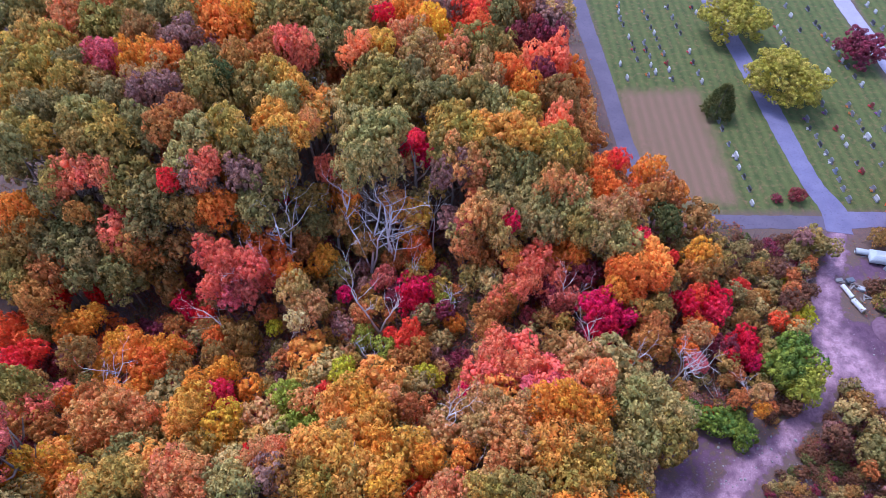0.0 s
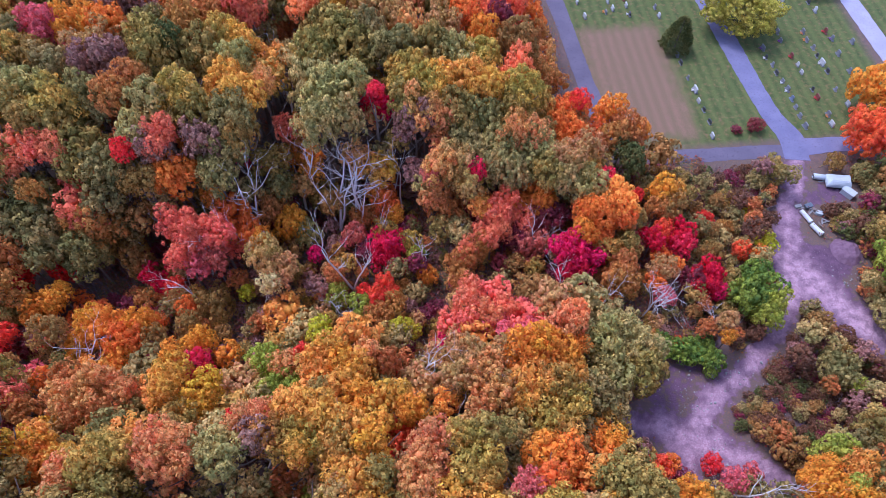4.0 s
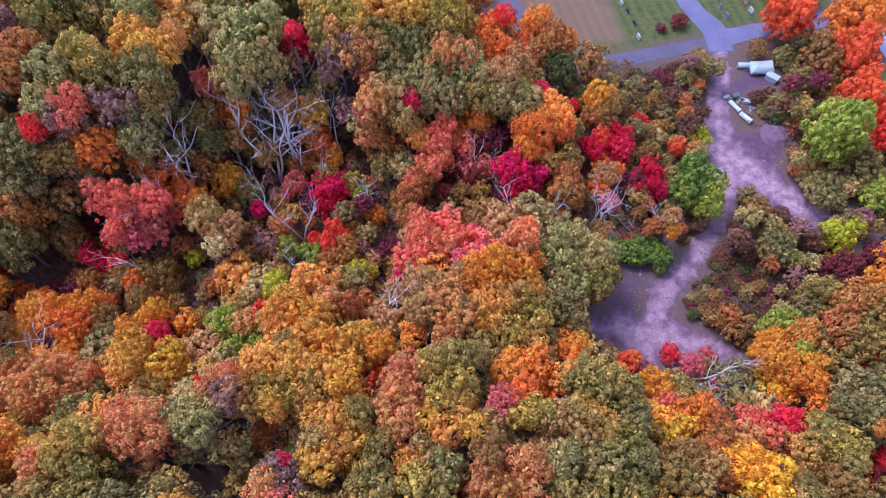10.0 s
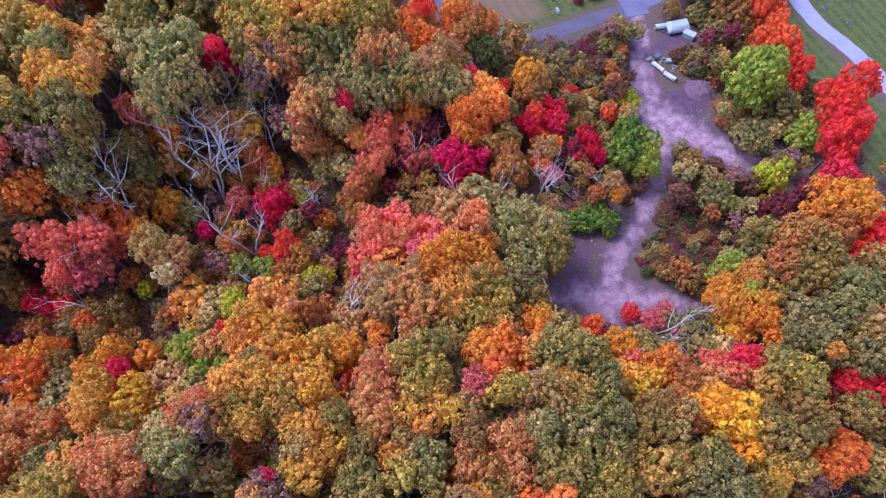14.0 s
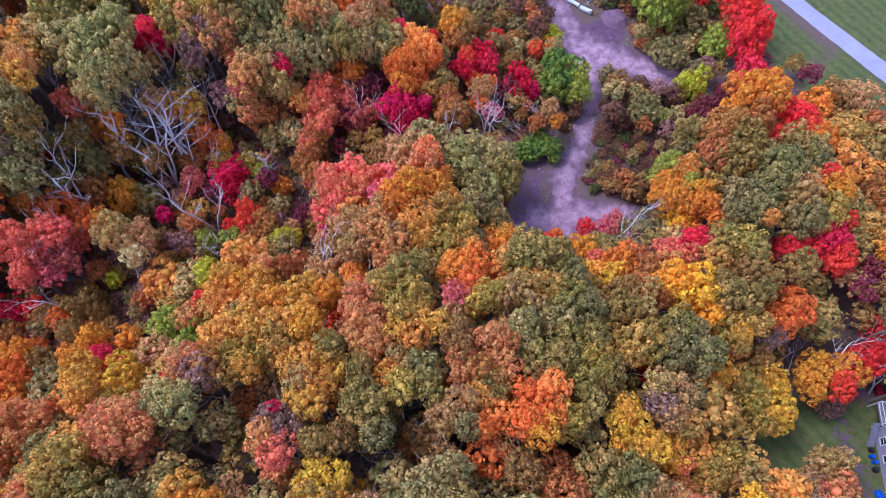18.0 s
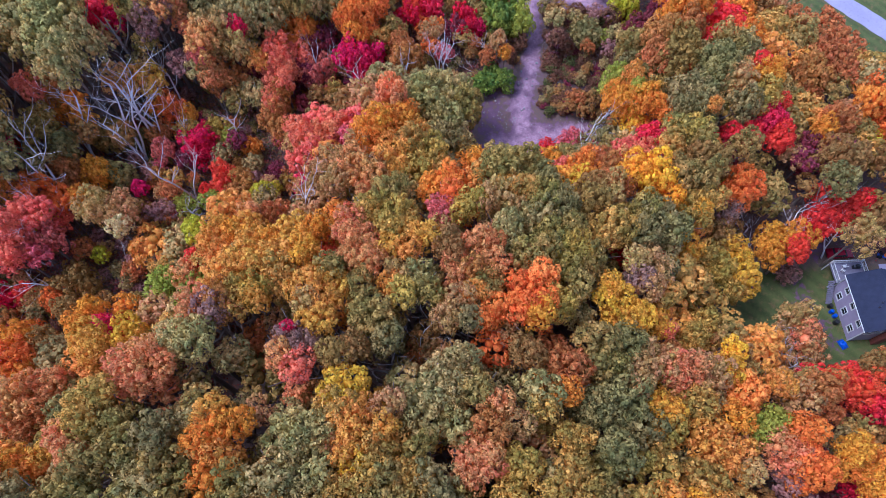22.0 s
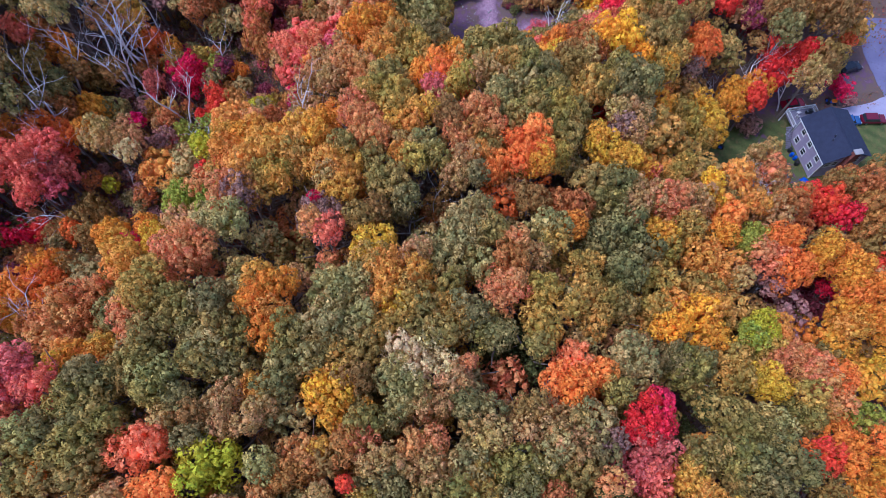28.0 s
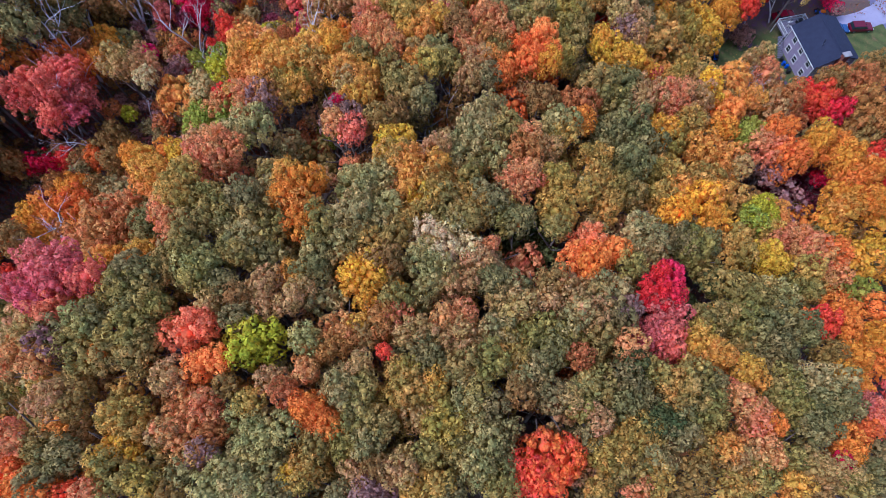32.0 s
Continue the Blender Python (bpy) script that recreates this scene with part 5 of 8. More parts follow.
tree(28.5, -25.8, 19.0, 1.5, "yellow")
tree(30.9, -21.2, 16.0, 2.9, "mustard")
tree(26.9, -20.7, 17.0, 2.1, "mustard")
tree(24.1, -18.0, 19.0, 1.1, "coral")
tree(22.6, -19.6, 18.0, 1.5, "rust")
tree(19.1, -19.7, 21.5, 2.6, "tan")
tree(19.6, -21.9, 22.0, 2.3, "peach")
tree(22.7, -24.2, 20.2, 2.3, "tan")
tree(20.9, -13.6, 24.1, 2.3, "honey")
tree(46.7, -42.8, 15.0, 2.5, "rust")
tree(43.2, -40.7, 15.0, 2.1, "umber")
tree(39.4, -39.2, 15.0, 2.3, "scarlet")
tree(41.1, -41.9, 15.0, 2.1, "scarlet")
tree(18.3, -18.8, 22.1, 3.1, "tan")
tree(14.6, -19.6, 22.4, 2.1, "tan")
tree(20.4, -22.6, 22.0, 2.9, "peach")
tree(22.7, -25.9, 20.7, 3.0, "tan")
tree(19.3, -26.5, 20.9, 2.5, "mustard")
tree(25.6, -30.5, 19.0, 2.8, "tangerine")
tree(21.1, -31.6, 19.9, 2.0, "amber")
tree(30.4, -34.7, 18.8, 3.0, "tan")
tree(29.5, -32.5, 19.4, 2.2, "gold")
tree(33.3, -36.8, 19.0, 2.5, "rust")
tree(25.3, -35.5, 18.0, 2.4, "lime")
tree(22.4, -34.8, 18.0, 2.0, "lime")
tree(39.3, -41.7, 16.0, 3.3, "scarlet")
tree(39.4, -44.8, 16.0, 2.7, "red")
tree(38.0, -39.2, 16.0, 2.3, "scarlet")
tree(39.0, -42.9, 11.0, 2.6, "plum")
tree(47.1, -46.0, 17.0, 3.2, "rust")
tree(45.6, -42.4, 15.0, 2.4, "umber")
tree(51.3, -46.6, 16.0, 2.8, "umber")
tree(42.1, -48.3, 17.0, 3.3, "rust")
tree(42.2, -50.8, 17.0, 2.7, "rust")
tree(39.9, -50.5, 15.0, 3.1, "umber")
tree(26.6, -38.6, 20.0, 2.4, "orange")
tree(22.6, -37.9, 20.0, 2.7, "peach")
tree(23.8, -41.1, 20.0, 2.7, "orange")
tree(25.2, -43.4, 19.0, 2.0, "amber")
tree(22.7, -40.6, 17.0, 2.2, "dust")
tree(29.9, -46.5, 19.2, 3.1, "amber")
tree(29.1, -44.1, 19.7, 2.2, "amber")
tree(27.8, -49.0, 19.1, 2.5, "amber")
tree(29.3, -48.8, 20.1, 2.0, "amber")
tree(36.0, -53.4, 15.0, 2.7, "scarlet")
tree(33.0, -55.8, 15.0, 2.3, "red")
tree(27.2, -51.8, 20.0, 3.0, "amber")
tree(30.0, -53.4, 18.8, 2.0, "amber")
tree(23.6, -51.1, 18.7, 2.3, "amber")
tree(24.0, -54.4, 20.3, 2.4, "amber")
tree(22.1, -52.7, 18.6, 2.3, "gold")
tree(28.2, -48.8, 13.0, 1.7, "crimson")
tree(28.1, -46.7, 9.0, 3.6, "plum")
tree(25.7, -44.9, 8.0, 3.0, "plum")
tree(27.3, -49.7, 9.0, 2.8, "plum")
tree(16.9, -31.4, 20.2, 3.3, "gold")
tree(17.2, -34.6, 18.9, 2.9, "gold")
tree(11.6, -33.1, 20.4, 3.0, "mustard")
tree(9.9, -35.2, 21.8, 2.4, "gold")
tree(17.5, -36.7, 19.2, 1.8, "tan")
tree(8.0, -28.8, 22.1, 3.0, "mustard")
tree(4.1, -29.2, 23.3, 2.0, "mustard")
tree(6.5, -30.7, 23.0, 2.0, "gold")
tree(14.4, -24.1, 21.5, 2.3, "honey")
tree(14.2, -26.4, 20.7, 2.1, "mustard")
tree(12.1, -19.0, 23.8, 3.2, "moss")
tree(9.8, -19.8, 22.8, 3.6, "moss")
tree(10.7, -23.5, 22.0, 3.4, "moss")
tree(8.8, -18.1, 23.1, 2.5, "moss")
tree(5.5, -23.5, 24.8, 2.7, "moss")
tree(2.8, -18.4, 24.9, 2.2, "mustard")
tree(8.8, -12.2, 25.4, 2.8, "rust")
tree(6.3, -14.3, 25.1, 1.9, "orange")
tree(13.6, -12.8, 25.0, 3.2, "olive")
tree(13.6, -15.1, 23.5, 2.5, "olive")
tree(17.5, -14.8, 23.1, 2.5, "moss")
tree(-0.5, -21.4, 25.7, 3.0, "mustard")
tree(2.6, -23.8, 23.6, 2.9, "olive")
tree(-1.6, -24.0, 25.1, 2.8, "mustard")
tree(-3.9, -21.2, 26.5, 1.9, "mustard")
tree(1.0, -26.1, 24.7, 2.3, "olive")
tree(6.4, -34.0, 22.2, 3.4, "yellow")
tree(2.9, -32.4, 24.1, 2.3, "yellow")
tree(6.4, -37.4, 21.6, 2.0, "amber")
tree(12.9, -42.3, 19.8, 2.4, "citron")
tree(10.8, -42.0, 19.4, 1.9, "lime")
tree(11.7, -43.8, 18.7, 2.1, "mustard")
tree(-39.1, 72.6, 9.0, 3.2, "umber")
tree(-38.0, 66.1, 9.0, 2.9, "moss")
tree(-33.9, 65.7, 8.0, 3.0, "honey")
tree(-40.3, 19.7, 30.1, 2.1, "peach")
tree(-40.7, 18.0, 29.9, 1.7, "peach")
tree(-36.7, 18.4, 30.1, 2.6, "olive")
tree(-36.8, 15.1, 30.6, 2.7, "olive")
tree(-40.1, 15.7, 31.0, 2.5, "olive")
tree(-33.3, 13.5, 30.6, 2.6, "moss")
tree(-36.8, 12.1, 29.9, 2.1, "sage")
tree(-34.2, 10.0, 30.3, 3.0, "olive")
tree(-36.9, 9.1, 30.9, 2.7, "sage")
tree(-34.7, 7.6, 29.8, 2.6, "olive")
tree(-38.9, 9.0, 31.1, 2.5, "olive")
tree(-37.1, 6.4, 29.5, 2.5, "moss")
tree(-27.2, 11.3, 30.1, 2.5, "gold")
tree(-26.5, 9.0, 30.0, 2.5, "amber")
tree(-29.9, 9.6, 30.5, 2.1, "amber")
tree(-29.5, 6.4, 30.2, 2.8, "gold")
tree(-31.5, 5.4, 30.1, 2.0, "amber")
tree(-13.8, 4.1, 28.0, 2.8, "honey")
tree(-15.3, 0.9, 28.7, 2.4, "gold")
tree(-16.2, 3.0, 29.0, 2.2, "mustard")
tree(-16.4, -0.9, 28.5, 1.7, "gold")
tree(-11.5, -1.0, 28.2, 2.1, "tan")
tree(-13.4, -2.9, 28.9, 1.7, "gold")
tree(-21.6, 3.8, 28.5, 3.2, "sage")
tree(-19.4, 2.6, 28.4, 2.7, "sage")
tree(-22.8, 1.8, 28.1, 2.9, "sage")
tree(-26.6, 1.2, 30.0, 2.6, "sage")
tree(-24.5, -1.6, 29.3, 2.6, "sage")
tree(-22.2, -1.8, 29.2, 2.0, "sage")
tree(-18.1, -2.2, 28.1, 2.2, "gold")
tree(-18.5, -3.7, 28.0, 1.9, "honey")
tree(-15.6, -4.1, 28.3, 2.4, "mustard")
tree(-17.9, -5.4, 29.2, 1.9, "mustard")
tree(-21.7, -5.1, 28.6, 2.2, "mustard")
tree(-17.9, -7.7, 28.4, 2.7, "olive")
tree(-14.7, -9.1, 28.1, 2.7, "mustard")
tree(-18.2, -10.7, 29.2, 2.6, "olive")
tree(-15.4, -11.5, 27.6, 2.0, "mustard")
tree(-13.2, -11.6, 28.7, 2.5, "moss")
tree(-13.8, -14.0, 27.2, 2.2, "olive")
tree(-13.4, -15.9, 28.3, 2.3, "moss")
tree(-3.3, -2.8, 27.7, 3.0, "sage")
tree(-0.8, -3.0, 26.9, 2.5, "sage")
tree(-5.4, -4.3, 27.8, 2.8, "sage")
tree(-8.7, -4.8, 27.3, 2.8, "sage")
tree(-6.8, -8.3, 26.7, 2.8, "sage")
tree(-12.0, -7.1, 27.7, 2.1, "olive")
tree(-5.8, -5.8, 27.0, 2.3, "olive")
tree(-4.4, -10.8, 27.3, 2.5, "rust")
tree(-1.9, -12.6, 26.5, 2.3, "tan")
tree(-1.6, -9.4, 26.9, 1.8, "peach")
tree(-2.4, -6.9, 27.8, 2.0, "olive")
tree(-7.7, -12.5, 27.7, 2.6, "peach")
tree(-9.9, -13.0, 28.0, 2.1, "peach")
tree(-6.5, -13.4, 27.9, 1.8, "peach")
tree(3.3, -12.1, 26.5, 2.9, "sage")
tree(2.1, -13.7, 26.1, 2.0, "mustard")
tree(6.0, -7.5, 25.7, 2.6, "umber")
tree(-4.9, -16.9, 26.6, 2.3, "mustard")
tree(-8.5, -19.6, 27.5, 2.7, "mustard")
tree(-11.4, -20.7, 28.1, 1.9, "olive")
tree(-11.3, -16.8, 20.0, 3.6, "pine")
tree(-13.8, -16.1, 18.0, 2.4, "pine")
tree(-9.8, -19.1, 14.0, 2.2, "pine")
tree(-51.4, 37.0, 15.0, 2.0, "rust")
tree(-56.5, 45.4, 15.0, 2.5, "umber")
tree(-55.1, 27.7, 30.3, 3.0, "rose")
tree(-57.9, 27.4, 30.0, 2.5, "rose")
tree(-54.2, 23.3, 31.7, 2.9, "rose")
tree(-52.7, 20.9, 31.6, 2.4, "coral")
tree(-57.6, 22.3, 30.5, 2.6, "coral")
tree(-58.4, 24.3, 30.1, 2.0, "rose")
tree(-52.7, 24.6, 31.5, 2.0, "rose")
tree(-49.0, 17.6, 31.4, 2.5, "moss")
tree(-47.7, 16.0, 30.3, 2.0, "moss")
tree(-51.2, 16.6, 31.5, 2.4, "olive")
tree(-50.0, 13.7, 31.5, 2.0, "olive")
tree(-49.8, 11.3, 31.0, 2.0, "olive")
tree(-51.9, 14.3, 30.5, 2.0, "moss")
tree(-45.5, 14.4, 30.1, 2.1, "olive")
tree(-43.7, 12.7, 30.0, 2.8, "sage")
tree(-42.1, 10.7, 30.6, 1.9, "sage")
tree(-44.9, 10.5, 31.3, 2.0, "olive")
tree(-42.7, 13.8, 31.0, 2.0, "olive")
tree(-43.3, 7.6, 30.3, 1.7, "moss")
tree(-43.6, 4.5, 31.4, 1.5, "umber")
tree(-45.9, 7.1, 30.1, 1.7, "tan")
tree(-41.4, 2.9, 30.8, 2.3, "tan")
tree(-41.7, 0.9, 30.1, 1.7, "tan")
tree(-37.2, 1.6, 29.4, 2.1, "gold")
tree(-38.0, -0.3, 29.8, 1.7, "tan")
tree(-40.0, -0.6, 31.0, 1.8, "tan")
tree(-39.7, 3.2, 30.0, 1.7, "tan")
tree(-32.6, 2.0, 29.0, 2.6, "sage")
tree(-35.0, 0.5, 30.0, 2.1, "moss")
tree(-50.5, 7.2, 30.6, 3.1, "salmon")
tree(-48.3, 6.0, 31.0, 2.2, "salmon")
tree(-52.2, 2.4, 31.0, 1.9, "tangerine")
tree(-50.2, 1.0, 31.3, 1.5, "tangerine")
tree(-54.8, 4.0, 31.6, 1.9, "tan")
tree(-46.0, -0.4, 30.6, 3.4, "citron")
tree(-56.8, 17.5, 31.1, 2.4, "sage")
tree(-58.9, 16.9, 30.2, 2.2, "olive")
tree(-55.3, 16.5, 30.5, 2.0, "moss")
tree(-59.1, 19.4, 30.2, 2.0, "moss")
tree(-54.7, 12.1, 31.6, 2.8, "olive")
tree(-52.6, 11.8, 30.6, 2.3, "olive")
tree(-57.3, 11.3, 31.3, 2.6, "olive")
tree(-54.8, 8.9, 31.6, 2.3, "olive")
tree(-59.3, 12.8, 30.7, 1.9, "olive")
tree(-58.3, 12.6, 30.4, 1.0, "orange")
tree(-62.5, 21.8, 30.4, 2.7, "tan")
tree(-64.0, 21.2, 30.9, 2.2, "peach")
tree(-63.2, 17.9, 30.7, 1.6, "peach")
tree(-60.4, 18.9, 30.1, 2.0, "dust")
tree(-49.2, 7.7, 20.0, 2.1, "pine")
tree(-45.2, 2.7, 31.2, 1.7, "moss")
tree(-42.4, -5.5, 31.4, 1.8, "sage")
tree(-30.1, 3.0, 30.2, 2.6, "olive")
tree(-30.4, -0.0, 30.0, 3.0, "sage")
tree(-28.7, -0.7, 29.8, 2.1, "olive")
tree(-27.9, -3.5, 29.3, 2.0, "mustard")
tree(-25.6, -5.3, 29.8, 2.4, "umber")
tree(-28.4, -5.9, 30.2, 2.1, "umber")
tree(-31.9, -5.7, 29.1, 3.6, "honey")
tree(-32.3, -4.2, 29.2, 1.8, "yellow")
tree(-29.7, -5.7, 29.0, 1.9, "honey")
tree(-32.0, -10.5, 29.7, 2.0, "olive")
tree(-22.7, -8.6, 29.6, 2.6, "linen")
tree(-22.0, -10.7, 28.9, 2.6, "linen")
tree(-25.2, -9.6, 29.8, 2.5, "sage")
tree(-19.7, -9.9, 28.4, 2.0, "linen")
tree(-25.5, -12.5, 29.3, 2.7, "sage")
tree(-20.7, -13.4, 28.3, 2.3, "linen")
tree(-21.5, -15.7, 29.1, 1.9, "tan")
tree(-25.3, -15.0, 28.8, 2.5, "tan")
tree(-28.0, -12.6, 28.5, 2.5, "sage")
tree(-18.6, -15.4, 28.4, 1.2, "peach")
tree(-22.5, -20.0, 29.0, 2.8, "moss")
tree(-22.6, -18.2, 29.6, 2.1, "moss")
tree(-23.7, -20.8, 28.7, 2.4, "tan")
tree(-23.6, -23.0, 29.8, 1.9, "tan")
tree(-18.0, -27.2, 29.1, 3.0, "tan")
tree(-17.6, -29.7, 27.9, 2.7, "tan")
tree(-18.3, -24.7, 29.0, 2.2, "umber")
tree(-20.3, -29.3, 29.5, 2.5, "sage")
tree(-20.8, -25.4, 29.6, 2.0, "tan")
tree(-30.6, -18.1, 30.0, 2.7, "tan")
tree(-28.7, -18.3, 29.3, 2.0, "peach")
tree(-30.5, -16.2, 29.7, 1.7, "peach")
tree(-30.7, -20.6, 29.9, 2.0, "tan")
tree(-34.8, -11.0, 30.2, 2.0, "rust")
tree(-33.7, -11.8, 29.4, 1.6, "coral")
tree(-33.8, -15.4, 30.6, 2.3, "tan")
tree(-34.6, -14.3, 30.1, 1.7, "tan")
tree(-38.8, -7.2, 29.6, 2.3, "peach")
tree(-40.9, -8.1, 30.2, 2.2, "rust")
tree(-39.1, -9.3, 29.7, 1.8, "rust")
tree(-37.4, -10.5, 30.2, 2.0, "umber")
tree(-36.8, -9.1, 29.5, 1.3, "gold")
tree(-35.3, -16.5, 30.1, 2.5, "moss")
tree(-35.2, -18.9, 29.7, 2.0, "moss")
tree(-38.0, -13.7, 30.9, 1.0, "scarlet")
tree(-40.5, -12.4, 31.0, 1.5, "tan")
tree(-43.5, -7.0, 30.3, 1.7, "rust")
tree(-45.1, -7.9, 31.5, 1.6, "peach")
tree(-28.4, -23.2, 29.6, 2.9, "sage")
tree(-28.6, -25.1, 29.1, 2.6, "mustard")
tree(-31.3, -24.3, 30.5, 2.4, "olive")
tree(-29.4, -27.3, 28.7, 2.4, "sage")
tree(-24.8, -26.6, 29.0, 2.5, "olive")
tree(-25.8, -28.9, 29.4, 2.6, "moss")
tree(-23.2, -29.8, 28.4, 2.5, "olive")
tree(-24.1, -32.5, 29.1, 1.6, "rust")
tree(-33.3, -21.6, 30.6, 2.4, "olive")
tree(-9.9, -25.1, 26.8, 2.7, "salmon")
tree(-9.0, -28.3, 27.2, 2.3, "tangerine")
tree(-12.6, -24.9, 27.2, 2.2, "tangerine")
tree(-12.6, -27.1, 28.5, 2.0, "orange")
tree(-4.8, -30.1, 26.5, 3.0, "sage")
tree(-6.2, -32.0, 25.3, 2.5, "sage")
tree(-9.8, -31.5, 27.3, 1.8, "olive")
tree(0.1, -37.3, 23.4, 3.0, "olive")
tree(2.0, -38.3, 22.1, 2.3, "moss")
tree(0.0, -35.2, 23.4, 2.1, "moss")
tree(4.4, -42.6, 22.1, 2.8, "mustard")
tree(5.5, -45.0, 20.9, 2.3, "honey")
tree(6.6, -47.5, 20.2, 2.4, "honey")
tree(9.9, -46.6, 18.7, 2.2, "peach")
tree(12.1, -49.4, 18.8, 2.8, "peach")
tree(11.5, -51.9, 19.2, 2.4, "peach")
tree(11.4, -54.6, 19.4, 2.7, "peach")
tree(7.9, -52.0, 20.0, 2.0, "mustard")
tree(13.7, -54.2, 19.3, 2.0, "orange")
tree(20.3, -54.3, 14.0, 1.8, "honey")
tree(22.3, -60.7, 13.0, 2.8, "honey")
tree(-7.4, -36.4, 26.3, 1.8, "red")
tree(-8.2, -34.8, 26.8, 1.2, "red")
tree(-11.3, -35.8, 27.7, 2.3, "red")
tree(-9.5, -37.8, 26.5, 1.7, "red")
tree(-12.6, -38.2, 27.1, 2.7, "rose")
tree(-16.0, -37.7, 27.6, 2.2, "rose")
tree(-15.4, -40.1, 28.6, 1.9, "coral")
tree(-14.7, -31.1, 28.6, 3.0, "sage")
tree(-18.3, -30.6, 29.3, 2.6, "tan")
tree(-17.2, -33.2, 29.2, 2.6, "moss")
tree(-20.8, -33.1, 28.8, 2.6, "olive")
tree(-15.0, -33.6, 28.2, 2.1, "dust")
tree(-19.8, -36.0, 29.5, 1.8, "peach")
tree(-2.2, -44.8, 23.0, 3.1, "olive")
tree(-1.7, -48.2, 23.0, 3.5, "olive")
tree(0.4, -49.7, 22.3, 2.9, "sage")
tree(-1.9, -52.1, 23.1, 3.0, "moss")
tree(-5.8, -49.0, 24.9, 2.9, "moss")
tree(-7.0, -46.2, 24.7, 2.5, "olive")
tree(-6.6, -51.7, 24.9, 2.6, "moss")
tree(5.9, -52.9, 19.0, 2.3, "olive")
tree(11.7, -60.3, 16.0, 2.8, "lime")
tree(6.1, -58.4, 18.8, 2.8, "orange")
tree(2.3, -57.0, 20.4, 1.9, "scarlet")
tree(3.5, -59.8, 20.0, 1.8, "orange")
tree(9.0, -62.7, 19.2, 2.0, "orange")
tree(5.3, -64.0, 18.8, 2.5, "amber")
tree(0.6, -62.4, 20.8, 2.0, "amber")
tree(-13.4, -45.1, 28.0, 2.0, "gold")
tree(-13.0, -43.1, 27.2, 1.6, "gold")
tree(-13.2, -46.4, 27.2, 1.4, "gold")
tree(-12.6, -49.3, 27.2, 2.0, "gold")
tree(-2.0, -54.9, 23.1, 1.9, "moss")
tree(-2.0, -59.2, 21.6, 2.2, "umber")
tree(-8.8, -43.2, 26.4, 2.6, "olive")
tree(-11.2, -42.7, 26.2, 1.8, "mustard")
tree(-5.9, -40.8, 18.0, 2.4, "pine")
tree(-63.7, 13.7, 30.3, 2.7, "tan")
tree(-65.3, 13.2, 31.5, 2.1, "tan")
tree(-62.5, 11.7, 30.1, 1.9, "umber")
tree(-63.9, 10.2, 30.9, 1.6, "umber")
tree(-69.9, 24.4, 19.0, 2.5, "olive")
tree(-68.2, 23.6, 18.0, 2.1, "lime")
tree(-61.1, 5.6, 31.4, 2.4, "mustard")
tree(-61.6, 3.4, 30.2, 2.1, "mustard")
tree(-56.5, 0.7, 30.1, 2.5, "peach")
tree(-55.2, -2.2, 31.3, 2.4, "peach")
tree(-58.5, -0.8, 30.8, 2.4, "peach")
tree(-57.1, -3.8, 30.7, 2.3, "rust")
tree(-59.6, 0.6, 30.6, 1.9, "tan")
tree(-59.9, -3.1, 30.7, 2.1, "peach")
tree(-58.6, -4.8, 31.0, 1.8, "dust")
tree(-51.8, -1.5, 30.7, 1.9, "umber")
tree(-53.5, -5.4, 30.2, 2.3, "sage")
tree(-52.4, -8.0, 30.8, 2.4, "sage")
tree(-54.0, -9.0, 31.8, 2.4, "sage")
tree(-51.6, -10.2, 31.4, 1.8, "sage")
tree(-51.6, -5.2, 31.3, 1.5, "mustard")
tree(-48.4, -7.4, 31.7, 1.7, "rust")
tree(-48.2, -5.3, 30.8, 1.6, "tan")
tree(-64.8, 3.4, 30.7, 2.2, "honey")
tree(-65.6, 3.5, 31.4, 1.8, "mustard")
tree(-63.6, 1.9, 30.2, 1.6, "honey")
tree(-65.9, 1.0, 31.4, 2.5, "olive")
tree(-63.5, -1.2, 30.3, 2.4, "olive")
tree(-64.7, -1.5, 31.1, 1.8, "mustard")
tree(-69.7, 8.0, 30.9, 2.5, "moss")
tree(-67.8, 6.5, 31.4, 1.8, "moss")
tree(-69.3, 10.5, 30.1, 1.8, "olive")
tree(-71.6, 7.7, 31.2, 1.8, "moss")
tree(-70.3, 13.7, 31.5, 1.8, "peach")
tree(-72.9, 11.3, 30.1, 1.7, "orange")
tree(-72.0, 6.3, 31.2, 1.8, "orange")
tree(-70.3, 4.0, 30.5, 1.4, "scarlet")
tree(-73.7, 8.5, 31.3, 1.5, "orange")
tree(-68.7, 1.9, 31.8, 1.5, "peach")
tree(-69.6, 13.3, 18.0, 2.2, "pine")
tree(-61.4, -4.0, 30.7, 1.8, "moss")
tree(-58.9, -7.4, 30.9, 2.2, "sage")
tree(-58.5, -9.8, 31.8, 2.3, "sage")
tree(-60.6, -7.9, 31.7, 1.8, "sage")
tree(-56.3, -8.8, 30.1, 2.3, "sage")
tree(-55.6, -11.7, 30.2, 2.2, "sage")
tree(-54.8, -13.8, 30.7, 1.2, "honey")
tree(-57.8, -12.6, 31.4, 1.8, "sage")
tree(-56.8, -14.0, 31.4, 1.8, "moss")
tree(-63.7, -4.8, 31.0, 1.7, "umber")
tree(-48.2, -11.7, 31.7, 2.1, "orange")
tree(-48.1, -13.9, 31.5, 1.6, "orange")
tree(-48.4, -10.5, 31.6, 1.5, "orange")
tree(-44.5, -12.3, 31.1, 2.3, "sage")
tree(-45.2, -14.4, 30.5, 2.4, "sage")
